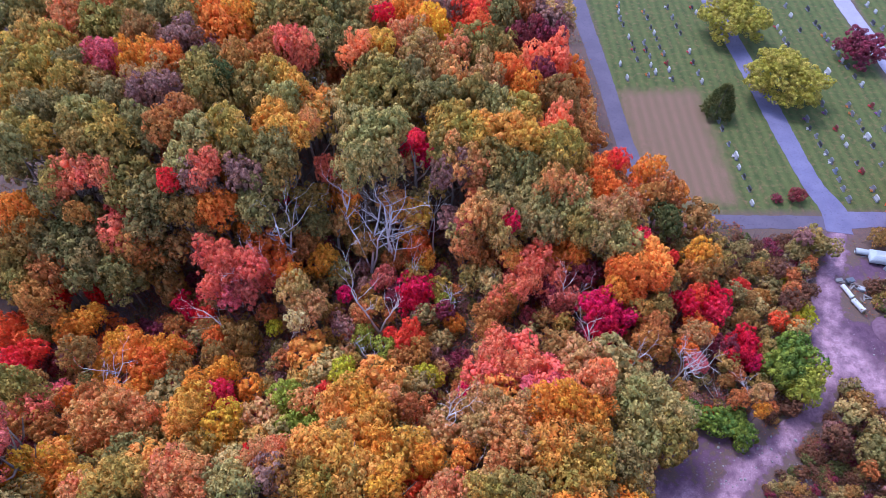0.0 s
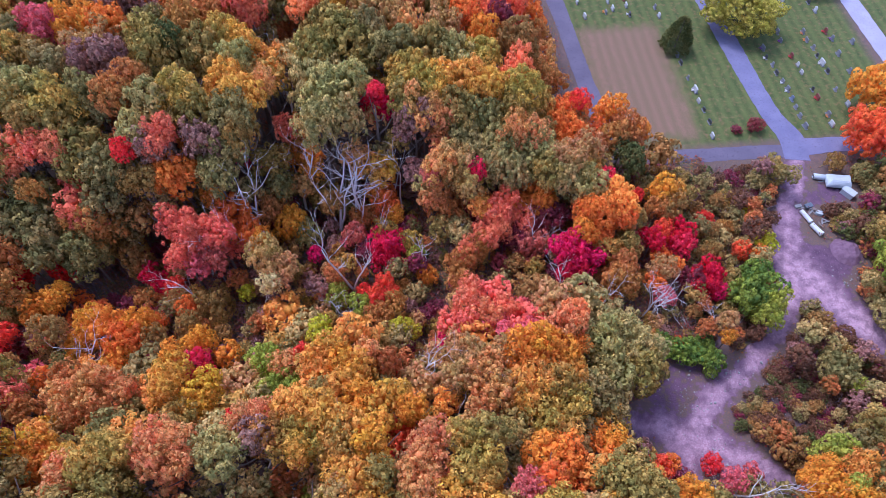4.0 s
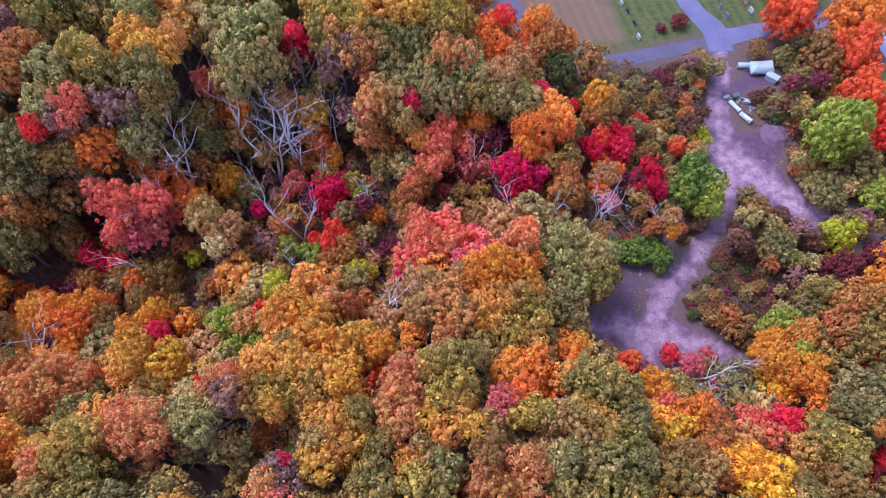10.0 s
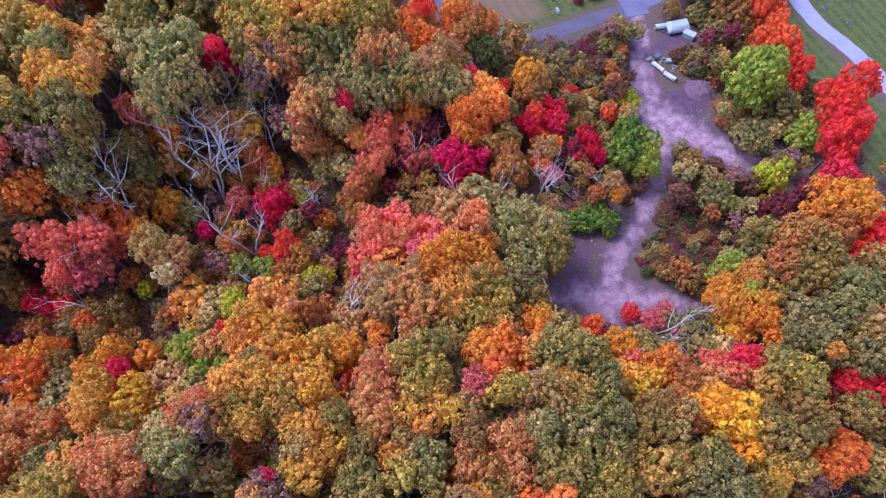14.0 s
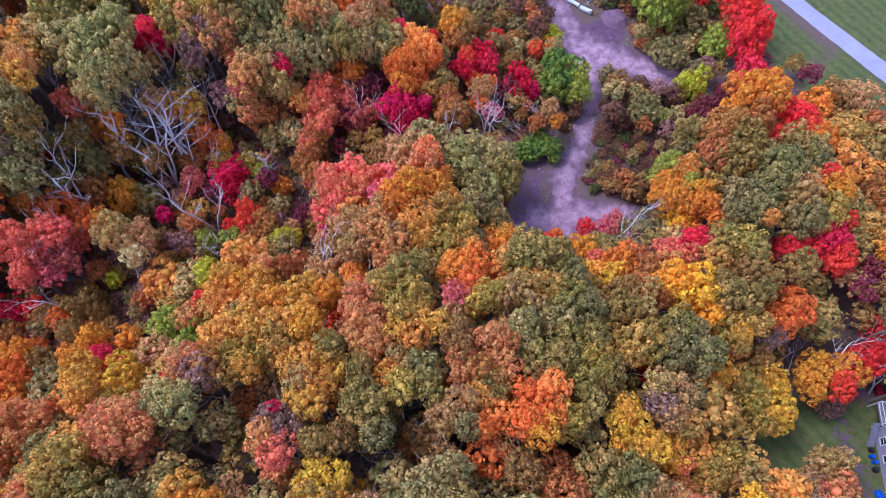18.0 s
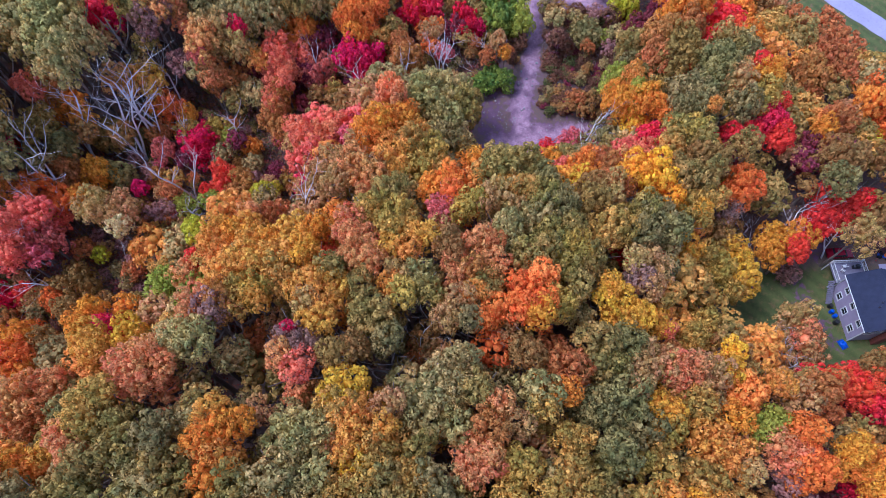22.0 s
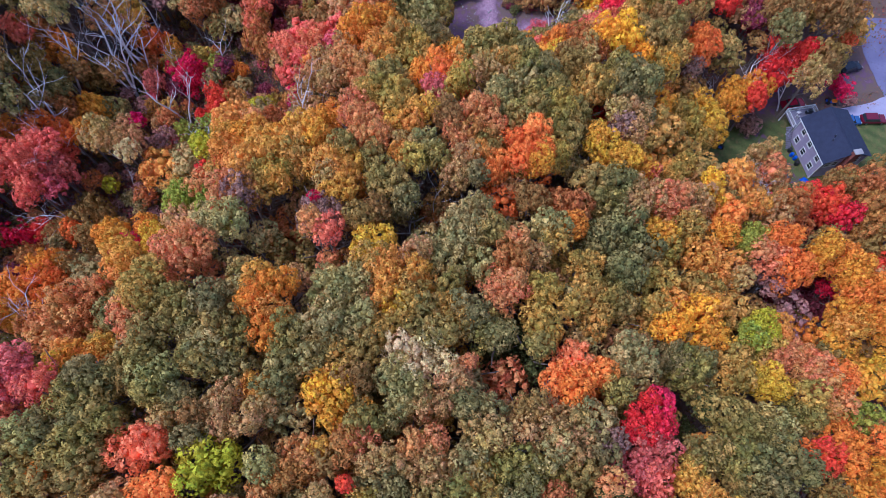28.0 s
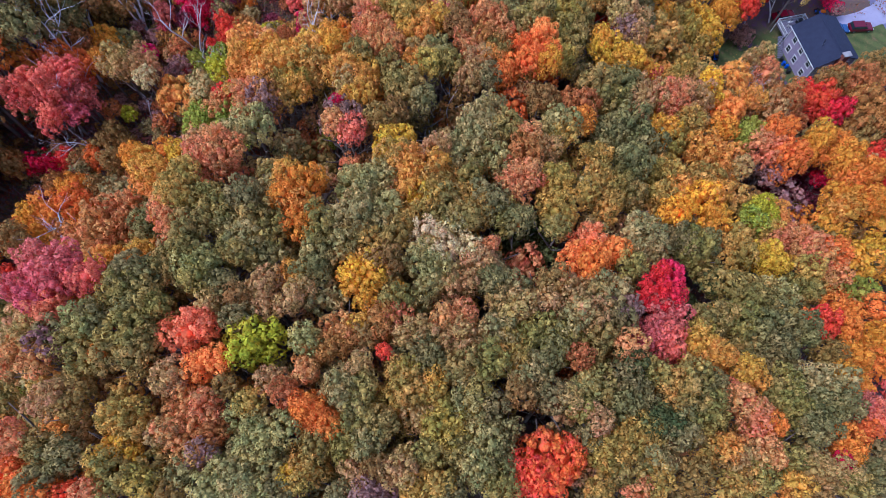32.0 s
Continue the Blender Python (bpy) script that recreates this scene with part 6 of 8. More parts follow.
tree(-43.0, -14.4, 31.2, 1.9, "olive")
tree(-45.4, -16.4, 31.3, 1.9, "olive")
tree(-39.3, -18.0, 31.2, 2.7, "mustard")
tree(-41.1, -17.7, 30.0, 2.2, "mustard")
tree(-41.0, -20.9, 29.7, 2.5, "tan")
tree(-38.3, -20.4, 30.1, 1.9, "mustard")
tree(-36.8, -20.2, 29.8, 1.7, "gold")
tree(-37.8, -16.8, 30.1, 1.8, "mustard")
tree(-38.2, -24.5, 29.5, 3.0, "mustard")
tree(-40.6, -24.6, 30.8, 2.5, "mustard")
tree(-37.0, -25.2, 30.1, 2.2, "sage")
tree(-41.3, -26.8, 30.2, 1.9, "olive")
tree(-34.7, -22.8, 29.3, 1.9, "sage")
tree(-34.8, -25.1, 30.2, 1.6, "olive")
tree(-35.0, -27.8, 29.3, 1.9, "moss")
tree(-39.0, -28.9, 31.1, 2.5, "sage")
tree(-39.6, -31.0, 30.1, 2.4, "moss")
tree(-41.7, -29.3, 31.4, 2.2, "sage")
tree(-36.3, -30.3, 29.5, 1.6, "moss")
tree(-42.1, -32.7, 30.5, 2.2, "olive")
tree(-28.5, -28.9, 30.0, 2.4, "sage")
tree(-31.9, -28.8, 29.8, 1.9, "umber")
tree(-29.9, -32.3, 29.5, 2.4, "moss")
tree(-29.1, -33.8, 30.2, 1.6, "tan")
tree(-35.4, -35.3, 29.5, 3.1, "ember")
tree(-38.5, -36.3, 31.0, 2.9, "ember")
tree(-34.5, -37.1, 30.0, 2.4, "ember")
tree(-38.7, -34.2, 30.0, 1.7, "scarlet")
tree(-50.3, -13.8, 30.6, 1.8, "olive")
tree(-52.9, -14.3, 30.5, 2.2, "mustard")
tree(-54.4, -15.2, 31.1, 1.4, "mustard")
tree(-48.4, -16.3, 30.8, 2.3, "olive")
tree(-46.9, -18.3, 30.9, 2.2, "sage")
tree(-44.4, -18.8, 31.2, 1.9, "olive")
tree(-46.5, -22.9, 31.5, 2.2, "tan")
tree(-47.8, -23.1, 31.3, 1.4, "tan")
tree(-51.2, -19.5, 30.5, 1.8, "tan")
tree(-48.8, -20.8, 31.2, 1.7, "umber")
tree(-52.8, -19.4, 31.2, 1.4, "moss")
tree(-50.9, -21.8, 31.6, 1.8, "dust")
tree(-43.7, -24.6, 30.6, 1.7, "olive")
tree(-47.7, -26.1, 31.0, 2.1, "mustard")
tree(-45.8, -27.7, 31.4, 1.8, "mustard")
tree(-45.5, -29.0, 30.6, 1.5, "moss")
tree(-26.9, -35.2, 29.0, 2.5, "sage")
tree(-29.2, -35.6, 29.7, 1.9, "olive")
tree(-25.6, -35.9, 29.0, 2.0, "olive")
tree(-23.1, -38.2, 29.6, 2.5, "moss")
tree(-23.7, -40.4, 28.8, 2.5, "moss")
tree(-26.2, -39.4, 28.8, 1.9, "moss")
tree(-20.9, -37.7, 29.0, 2.0, "pine")
tree(-20.5, -40.5, 28.9, 1.7, "olive")
tree(-20.1, -43.3, 29.6, 2.2, "mustard")
tree(-19.9, -45.6, 29.5, 2.8, "olive")
tree(-17.8, -47.2, 28.4, 2.5, "moss")
tree(-20.6, -47.8, 28.7, 2.5, "olive")
tree(-17.5, -44.3, 28.8, 2.0, "olive")
tree(-23.0, -45.8, 29.0, 1.9, "moss")
tree(-25.1, -44.0, 29.3, 2.3, "pine")
tree(-25.1, -46.2, 29.0, 1.9, "moss")
tree(-16.8, -49.8, 29.1, 1.9, "peach")
tree(-17.6, -52.4, 29.2, 1.9, "peach")
tree(-17.5, -54.6, 29.0, 1.4, "orange")
tree(-20.4, -54.5, 29.2, 2.0, "peach")
tree(-21.0, -55.8, 29.5, 1.6, "peach")
tree(-23.6, -50.1, 28.6, 2.3, "mustard")
tree(-23.0, -51.1, 29.8, 1.6, "gold")
tree(-29.0, -42.0, 29.0, 2.6, "mustard")
tree(-27.2, -43.2, 28.6, 2.3, "mustard")
tree(-31.0, -41.4, 29.7, 2.4, "mustard")
tree(-32.2, -39.9, 29.2, 1.7, "mustard")
tree(-28.7, -45.5, 29.0, 2.4, "sage")
tree(-31.0, -46.4, 29.9, 2.2, "mustard")
tree(-32.3, -43.7, 29.2, 2.1, "olive")
tree(-33.2, -45.4, 29.7, 1.6, "peach")
tree(-35.5, -41.8, 29.9, 1.7, "mustard")
tree(-29.3, -37.7, 30.3, 1.7, "tan")
tree(-31.4, -37.8, 29.0, 1.5, "moss")
tree(-27.7, -49.9, 29.4, 2.4, "umber")
tree(-23.4, -53.5, 28.9, 2.4, "tan")
tree(-24.5, -55.0, 28.5, 2.4, "mustard")
tree(-26.5, -53.4, 29.0, 1.9, "mustard")
tree(-23.0, -56.0, 28.7, 1.9, "olive")
tree(-10.4, -54.2, 26.1, 2.0, "olive")
tree(-8.8, -57.2, 25.6, 3.0, "sage")
tree(-7.3, -60.1, 24.8, 3.0, "sage")
tree(-13.5, -55.9, 27.6, 2.6, "olive")
tree(-11.0, -60.1, 26.3, 2.9, "moss")
tree(-9.0, -61.6, 25.7, 2.5, "moss")
tree(-14.6, -58.9, 28.1, 2.2, "moss")
tree(-13.0, -54.3, 26.7, 2.0, "olive")
tree(-4.1, -60.9, 23.5, 1.5, "amber")
tree(-5.9, -62.2, 23.8, 1.3, "amber")
tree(-13.6, -62.4, 28.2, 1.9, "orange")
tree(-9.8, -64.9, 25.1, 1.9, "orange")
tree(-14.5, -63.3, 28.1, 1.5, "amber")
tree(-16.0, -62.7, 28.0, 0.9, "crimson")
tree(-6.5, -63.7, 24.4, 1.6, "rose")
tree(-7.0, -65.4, 24.9, 1.6, "coral")
tree(-19.6, -57.6, 28.9, 1.7, "olive")
tree(-18.5, -61.1, 28.7, 2.3, "tan")
tree(-17.6, -62.3, 29.3, 2.1, "tan")
tree(-20.1, -61.9, 28.2, 1.9, "umber")
tree(-22.1, -59.3, 29.8, 1.6, "gold")
tree(-15.0, -66.7, 28.1, 2.2, "moss")
tree(-18.0, -64.7, 28.8, 1.9, "olive")

bare_tree(101.1, -1.3, 4.5, 20, 98)
bare_tree(76.6, -24.4, 6.2, 16, 82)
bare_tree(-11.3, 55.6, 22.9, 3, 10)
bare_tree(-13.5, 67.5, 27.0, 2, 11)
bare_tree(-14.0, 67.7, 24.6, 8, 9)
bare_tree(-9.3, 67.5, 27.0, 9, 4)
bare_tree(-10.1, 68.8, 26.6, 6, 6)
bare_tree(-20.4, 74.2, 26.7, 1, -164)
bare_tree(-21.0, 78.3, 16.9, 1, -165)
bare_tree(-3.1, 75.5, 17.8, 4, 1)
bare_tree(-1.5, 72.1, 20.5, 4, -0)
bare_tree(-26.4, 65.1, 27.0, 8, -154)
bare_tree(-27.7, 66.0, 27.0, 1, -157)
bare_tree(-6.1, 65.0, 15.0, 3, -174)
bare_tree(1.7, 59.1, 18.0, 1, 179)
bare_tree(24.9, 48.2, 16.7, 6, 154)
bare_tree(30.4, 47.2, 16.1, 3, 148)
bare_tree(38.9, 45.8, 16.8, 7, 142)
bare_tree(40.7, 45.8, 15.6, 5, 140)
bare_tree(40.6, 47.4, 13.1, 18, 143)
bare_tree(22.0, 60.8, 16.4, 8, -22)
bare_tree(18.3, 59.5, 10.6, 1, -17)
bare_tree(-0.9, 37.7, 24.6, 4, -1)
bare_tree(2.7, 35.5, 22.9, 2, -6)
bare_tree(3.3, 36.9, 17.6, 5, -8)
bare_tree(-54.3, 41.9, 18.8, 11, 49)
bare_tree(-55.5, 41.7, 8.8, 33, 48)
bare_tree(-47.0, 71.5, 16.2, 4, -146)
bare_tree(-48.3, 71.8, 13.9, 16, 31)
bare_tree(-50.9, 68.4, 10.8, 11, -142)
bare_tree(-23.9, 98.6, 26.1, 6, -165)
bare_tree(-26.0, 104.4, 24.1, 0, 14)
bare_tree(-24.2, 101.6, 19.3, 7, 12)
bare_tree(-24.9, 105.8, 15.2, 17, 11)
bare_tree(-78.4, 87.9, 15.0, 18, 39)
bare_tree(-40.3, 57.5, 9.2, 11, 34)
bare_tree(-24.0, 58.0, 14.1, 0, -157)
bare_tree(-27.2, 52.7, 8.3, 29, 23)
bare_tree(-49.1, 86.2, 9.6, 13, 28)
bare_tree(-33.0, 84.5, 19.0, 6, -157)
bare_tree(-10.6, 88.7, 9.4, 20, 5)
bare_tree(-5.1, 99.0, 17.6, 5, -176)
bare_tree(-12.7, 48.8, 13.7, 7, 13)
bare_tree(9.7, 59.5, 11.7, 5, -10)
bare_tree(51.0, 42.3, 10.2, 15, 132)
bare_tree(46.2, 42.4, 6.9, 38, 139)
bare_tree(-8.2, 5.6, 27.0, 5, 12)
bare_tree(-4.3, 4.6, 27.0, 2, 1)
bare_tree(44.1, 8.9, 12.9, 36, 117)
bare_tree(46.1, 13.3, 18.1, 10, -73)
bare_tree(52.4, -17.1, 15.7, 20, 83)
bare_tree(51.1, -20.2, 10.7, 38, 85)
bare_tree(42.8, 16.8, 18.7, 20, -72)
bare_tree(-21.3, 20.6, 14.9, 16, 28)
bare_tree(-14.5, 12.7, 17.7, 8, 26)
bare_tree(34.9, -36.4, 16.3, 34, 84)
bare_tree(37.6, -33.6, 17.4, 15, 81)
bare_tree(56.6, -20.8, 16.8, 14, 92)
bare_tree(58.6, -25.2, 13.6, 38, 93)
bare_tree(62.9, -27.9, 17.6, 16, 87)
bare_tree(21.1, -50.2, 11.1, 38, 70)
bare_tree(23.7, -42.4, 19.0, 11, 67)
bare_tree(-5.1, 5.1, 26.0, 5, -40)
bare_tree(-6.1, 7.4, 19.7, 3, -34)
bare_tree(-58.3, 47.1, 13.0, 38, -4)
bare_tree(-54.4, 48.6, 14.6, 38, -3)
bare_tree(-37.1, 60.8, 20.7, 1, -6)
bare_tree(-35.0, 53.7, 15.9, 24, 177)
bare_tree(-14.5, -15.3, 16.3, 12, 117)


# ---- materials of made things ----
SIDING = grained("lilac_grey_siding", (172, 158, 184), (158, 146, 172), 0.8, 0.7, bump=0.1, fine=20.0)
SHINGLE = grained("dark_navy_shingles", (34, 38, 62), (44, 48, 72), 1.2, 0.85, bump=0.4, fine=9.0)
WHITE = plain("white_paint", (226, 224, 228), 0.5)
OFFWHITE = plain("white_tarpaulin", (196, 200, 208), 0.45)
BRICK = grained("brick_red", (126, 66, 58), (150, 86, 74), 3.0, 0.9, bump=0.4, fine=10.0)
CONCRETE = grained("pale_concrete", (168, 162, 162), (146, 140, 144), 1.2, 0.9, fine=18.0)
DECKING = grained("grey_deck_boards", (128, 122, 140), (112, 106, 124), 1.5, 0.8, fine=14.0)
GRANITE = {
    "w": grained("white_marble", (206, 202, 206), (182, 178, 184), 3.0, 0.6, fine=30.0),
    "g": grained("grey_granite", (138, 136, 146), (118, 116, 126), 4.0, 0.55, fine=40.0),
    "d": grained("dark_granite", (58, 56, 64), (74, 70, 78), 4.0, 0.4, fine=40.0),
    "r": grained("red_granite", (140, 80, 76), (116, 64, 62), 4.0, 0.5, fine=40.0),
    "b": grained("blue_grey_granite", (128, 134, 160), (108, 114, 138), 4.0, 0.5, fine=40.0),
}
PETALS = {"r": plain("red_flowers", (206, 50, 60)), "f": plain("orange_flowers", (230, 140, 60)), "p": plain("purple_flowers", (138, 60, 150)), "W": plain("white_flowers", (226, 220, 224))}
TYRE = plain("black_rubber", (30, 30, 32), 0.85)
STEEL = plain("grey_steel", (150, 152, 158), 0.35, 0.9)
DARK = plain("black_plastic", (36, 36, 40), 0.5)
BLUE = plain("blue_plastic", (30, 84, 200), 0.4)
LAMP = plain("clear_lamp_cover", (214, 214, 210), 0.2)
TAIL = plain("red_lamp_cover", (150, 20, 24), 0.25)
GLASS, gn, gb = material("window_glass", 0.06)
gb.inputs["Base Color"].default_value = (0.03, 0.035, 0.045, 1)
gb.inputs["Specular IOR Level"].default_value = 0.8
PLANK = grained("weathered_planks", (150, 132, 126), (116, 100, 98), 2.0, 0.9, fine=16.0)


# ---- the cemetery ----
def tablet_mesh(mat, w, h, t, arch):
    """A headstone slab with an arched top."""
    n = 7
    outline = [(-w / 2, 0), (w / 2, 0)] + [(w / 2 * math.cos(math.pi * i / n), h - arch + arch * math.sin(math.pi * i / n)) for i in range(n + 1)]
    vs = [(x, -t / 2, z) for x, z in outline] + [(x, t / 2, z) for x, z in outline]
    k = len(outline)
    fs = [tuple(range(k)), tuple(reversed(range(k, 2 * k)))] + [(i, i + k, (i + 1) % k + k, (i + 1) % k) for i in range(k)]
    return mesh_of("tablet", vs, fs, [mat])


def bunch_mesh(mat, seed):
    """A small bunch of flower heads."""
    rng = random.Random(seed)
    bm = bmesh.new()
    for _ in range(14):
        m = Matrix.Translation((rng.uniform(-0.32, 0.32), rng.uniform(-0.2, 0.2), rng.uniform(0.12, 0.4)))
        bmesh.ops.create_icosphere(bm, subdivisions=1, radius=rng.uniform(0.08, 0.13), matrix=m)
    me = bpy.data.meshes.new("bouquet")
    bm.to_mesh(me)
    bm.free()
    me.materials.append(mat)
    return me


TABLETS = {k: [tablet_mesh(GRANITE[k], w, h, 0.24, a) for w, h, a in ((1.0, 0.95, 0.12), (0.8, 1.05, 0.25), (1.25, 0.85, 0.08))] for k in GRANITE}
PLINTHS = {}
for key in GRANITE:
    bm = box((1.45, 0.5, 0.22), (0, 0, 0.08), 0.03)
    PLINTHS[key] = bpy.data.meshes.new("plinth")
    bm.to_mesh(PLINTHS[key])
    bm.free()
    PLINTHS[key].materials.append(GRANITE["g" if key in "dw" else key])
BUNCHES = {k: bunch_mesh(m, i) for i, (k, m) in enumerate(PETALS.items())}
STONE_WORDS = {"w": "white marble headstone on mown cemetery grass", "g": "grey granite headstone on mown cemetery grass", "d": "dark polished granite headstone on cemetery grass", "r": "red granite headstone on mown cemetery grass", "b": "blue-grey granite headstone on cemetery grass"}
stone_rng = random.Random(21)


def headstone(x, y, kind):
    base = {"W": "w", "f": "g", "p": "g"}.get(kind, kind)
    label = STONE_WORDS[base] + (" with flowers before it" if kind in "rfp" else "")
    root = empty("headstone", pose(x, y, ground_height(x, y), 0, 0, -86 + stone_rng.uniform(-4, 4)), label, "headstone", "headstones of the cemetery")
    big = 1.35 if kind == "W" else stone_rng.uniform(0.85, 1.15)
    for name, me, z in (("plinth", PLINTHS[base], 0), ("tablet", stone_rng.choice(TABLETS[base]), 0.17)):
        ob = new(name, me)
        ob.parent, ob.location, ob.scale = root, (0, 0, z), (big, big, big)
    if kind in PETALS or stone_rng.random() < 0.18:
        ob = new("bouquet", BUNCHES.get(kind) or BUNCHES[stone_rng.choice("rfpW")])
        ob.parent, ob.location = root, (stone_rng.uniform(-0.4, 0.4), -0.5, 0)
    return root


headstone(47.3, 152.9, "w")
headstone(47.2, 149.8, "g")
headstone(47.6, 147.3, "d")
headstone(47.8, 156.0, "g")
headstone(48.1, 141.8, "w")
headstone(48.5, 139.2, "d")
headstone(48.5, 136.4, "d")
headstone(48.6, 132.5, "d")
headstone(50.3, 126.4, "f")
headstone(51.6, 130.3, "w")
headstone(44.9, 125.4, "w")
headstone(44.1, 130.8, "w")
headstone(52.2, 127.5, "w")
headstone(55.7, 131.0, "r")
headstone(55.8, 125.0, "d")
headstone(55.7, 128.4, "w")
headstone(55.7, 134.8, "g")
headstone(55.2, 137.5, "d")
headstone(55.1, 141.0, "d")
headstone(55.0, 143.4, "w")
headstone(52.0, 133.7, "g")
headstone(51.6, 139.4, "g")
headstone(51.5, 136.4, "d")
headstone(54.5, 150.3, "d")
headstone(54.1, 152.9, "g")
headstone(54.6, 145.9, "d")
headstone(60.8, 155.0, "d")
headstone(61.2, 150.3, "g")
headstone(61.4, 146.6, "d")
headstone(61.8, 143.4, "d")
headstone(67.4, 154.7, "d")
headstone(68.0, 152.4, "w")
headstone(62.3, 135.5, "w")
headstone(62.2, 131.2, "d")
headstone(62.5, 127.1, "g")
headstone(62.7, 123.9, "w")
headstone(63.4, 110.4, "g")
headstone(63.5, 107.8, "d")
headstone(63.7, 102.8, "g")
headstone(64.2, 98.9, "W")
headstone(64.0, 95.6, "w")
headstone(64.3, 92.9, "d")
headstone(64.5, 89.4, "d")
headstone(63.9, 85.5, "w")
headstone(82.6, 149.1, "g")
headstone(82.5, 144.9, "g")
headstone(82.1, 141.0, "g")
headstone(87.1, 152.4, "d")
headstone(92.9, 155.5, "g")
headstone(93.0, 151.1, "w")
headstone(87.7, 145.9, "w")
headstone(87.9, 143.4, "w")
headstone(87.9, 140.6, "g")
headstone(88.3, 138.7, "d")
headstone(93.3, 144.6, "d")
headstone(98.6, 154.2, "d")
headstone(98.4, 147.8, "d")
headstone(98.8, 145.9, "d")
headstone(98.9, 142.5, "g")
headstone(99.3, 140.6, "g")
headstone(99.4, 137.3, "w")
headstone(99.8, 134.8, "g")
headstone(99.6, 131.9, "w")
headstone(100.2, 129.7, "d")
headstone(100.6, 126.0, "d")
headstone(101.1, 122.9, "w")
headstone(94.5, 127.5, "W")
headstone(93.1, 124.5, "W")
headstone(89.2, 116.2, "g")
headstone(89.0, 113.3, "p")
headstone(83.9, 111.0, "g")
headstone(83.6, 108.0, "d")
headstone(84.2, 105.5, "g")
headstone(84.1, 102.8, "d")
headstone(84.6, 100.2, "g")
headstone(84.7, 97.6, "g")
headstone(84.5, 94.6, "b")
headstone(84.4, 92.1, "g")
headstone(89.6, 108.0, "r")
headstone(90.0, 105.1, "w")
headstone(89.9, 102.6, "w")
headstone(95.3, 115.8, "g")
headstone(95.1, 112.9, "f")
headstone(95.6, 110.2, "g")
headstone(95.5, 107.6, "d")
headstone(95.6, 105.1, "W")
headstone(95.8, 102.4, "d")
headstone(90.2, 97.1, "d")
headstone(90.3, 94.6, "r")
headstone(100.6, 115.4, "r")
headstone(101.2, 112.9, "g")
headstone(95.3, 96.7, "g")
headstone(113.7, 147.8, "d")
headstone(116.4, 152.9, "w")
headstone(115.3, 156.0, "w")
headstone(115.2, 145.4, "g")
headstone(84.3, 89.5, "g")
headstone(84.3, 86.5, "g")
headstone(90.6, 89.5, "f")
headstone(90.2, 86.7, "w")
headstone(96.1, 92.1, "w")
headstone(96.2, 88.4, "d")
headstone(100.6, 107.8, "g")
headstone(100.8, 102.1, "g")
headstone(100.9, 99.6, "d")
headstone(105.4, 111.4, "g")
headstone(120.8, 67.5, "g")
headstone(117.7, 66.9, "g")
headstone(117.5, 63.9, "g")
headstone(126.2, 67.2, "w")
headstone(124.3, 64.1, "g")
headstone(119.4, 58.3, "g")
headstone(121.8, 70.3, "g")
headstone(117.9, 70.9, "g")


def evergreen(x, y, h, r):
    """A dense dark conical evergreen."""
    rng = np.random.default_rng(9)
    root = empty("cypress_tree", pose(x, y, ground_height(x, y)), "dark green conical evergreen on cemetery lawn", "evergreen")
    v, f = tube([(0, 0, -0.1), (0, 0, h * 0.5), (0, 0, h * 0.95)], [0.2, 0.12, 0.03], 7)
    t = new("trunk", mesh_of("trunk", v, f, [BARK], True))
    t.parent = root
    V, F = [], []
    for i in range(3200):
        z = h * (0.06 + 0.94 * rng.random() ** 1.3)
        w = rng.uniform(0, 6.2832)
        rr = r * (1 - z / h) ** 0.5 * rng.uniform(0.75, 1.1) * (1 + 0.15 * math.sin(5 * w + z))
        p = np.array((rr * math.cos(w), rr * math.sin(w), z))
        out = np.array((math.cos(w), math.sin(w), 0.5)) + rng.normal(size=3) * 0.25
        out /= np.linalg.norm(out)
        a = np.cross(out, rng.normal(size=3))
        a /= np.linalg.norm(a)
        s = rng.uniform(0.2, 0.42)
        o = len(V)
        V += [p - a * s * 0.5, p + out * s * 1.4, p + a * s * 0.5, p - out * s * 0.6]
        F.append((o, o + 1, o + 2, o + 3))
    c = new("crown", mesh_of("crown", V, F, [LEAVES["pine"]]))
    c.parent = root


evergreen(63.5, 113.0, 8.5, 3.3)


# ---- the house by the wood ----
HOUSE = pose(53.2, -39.3, 0.0, 0, 0, 50.4)
LENGTH, DEPTH, EAVE, RIDGE = 9.2, 8.2, 5.6, 7.5


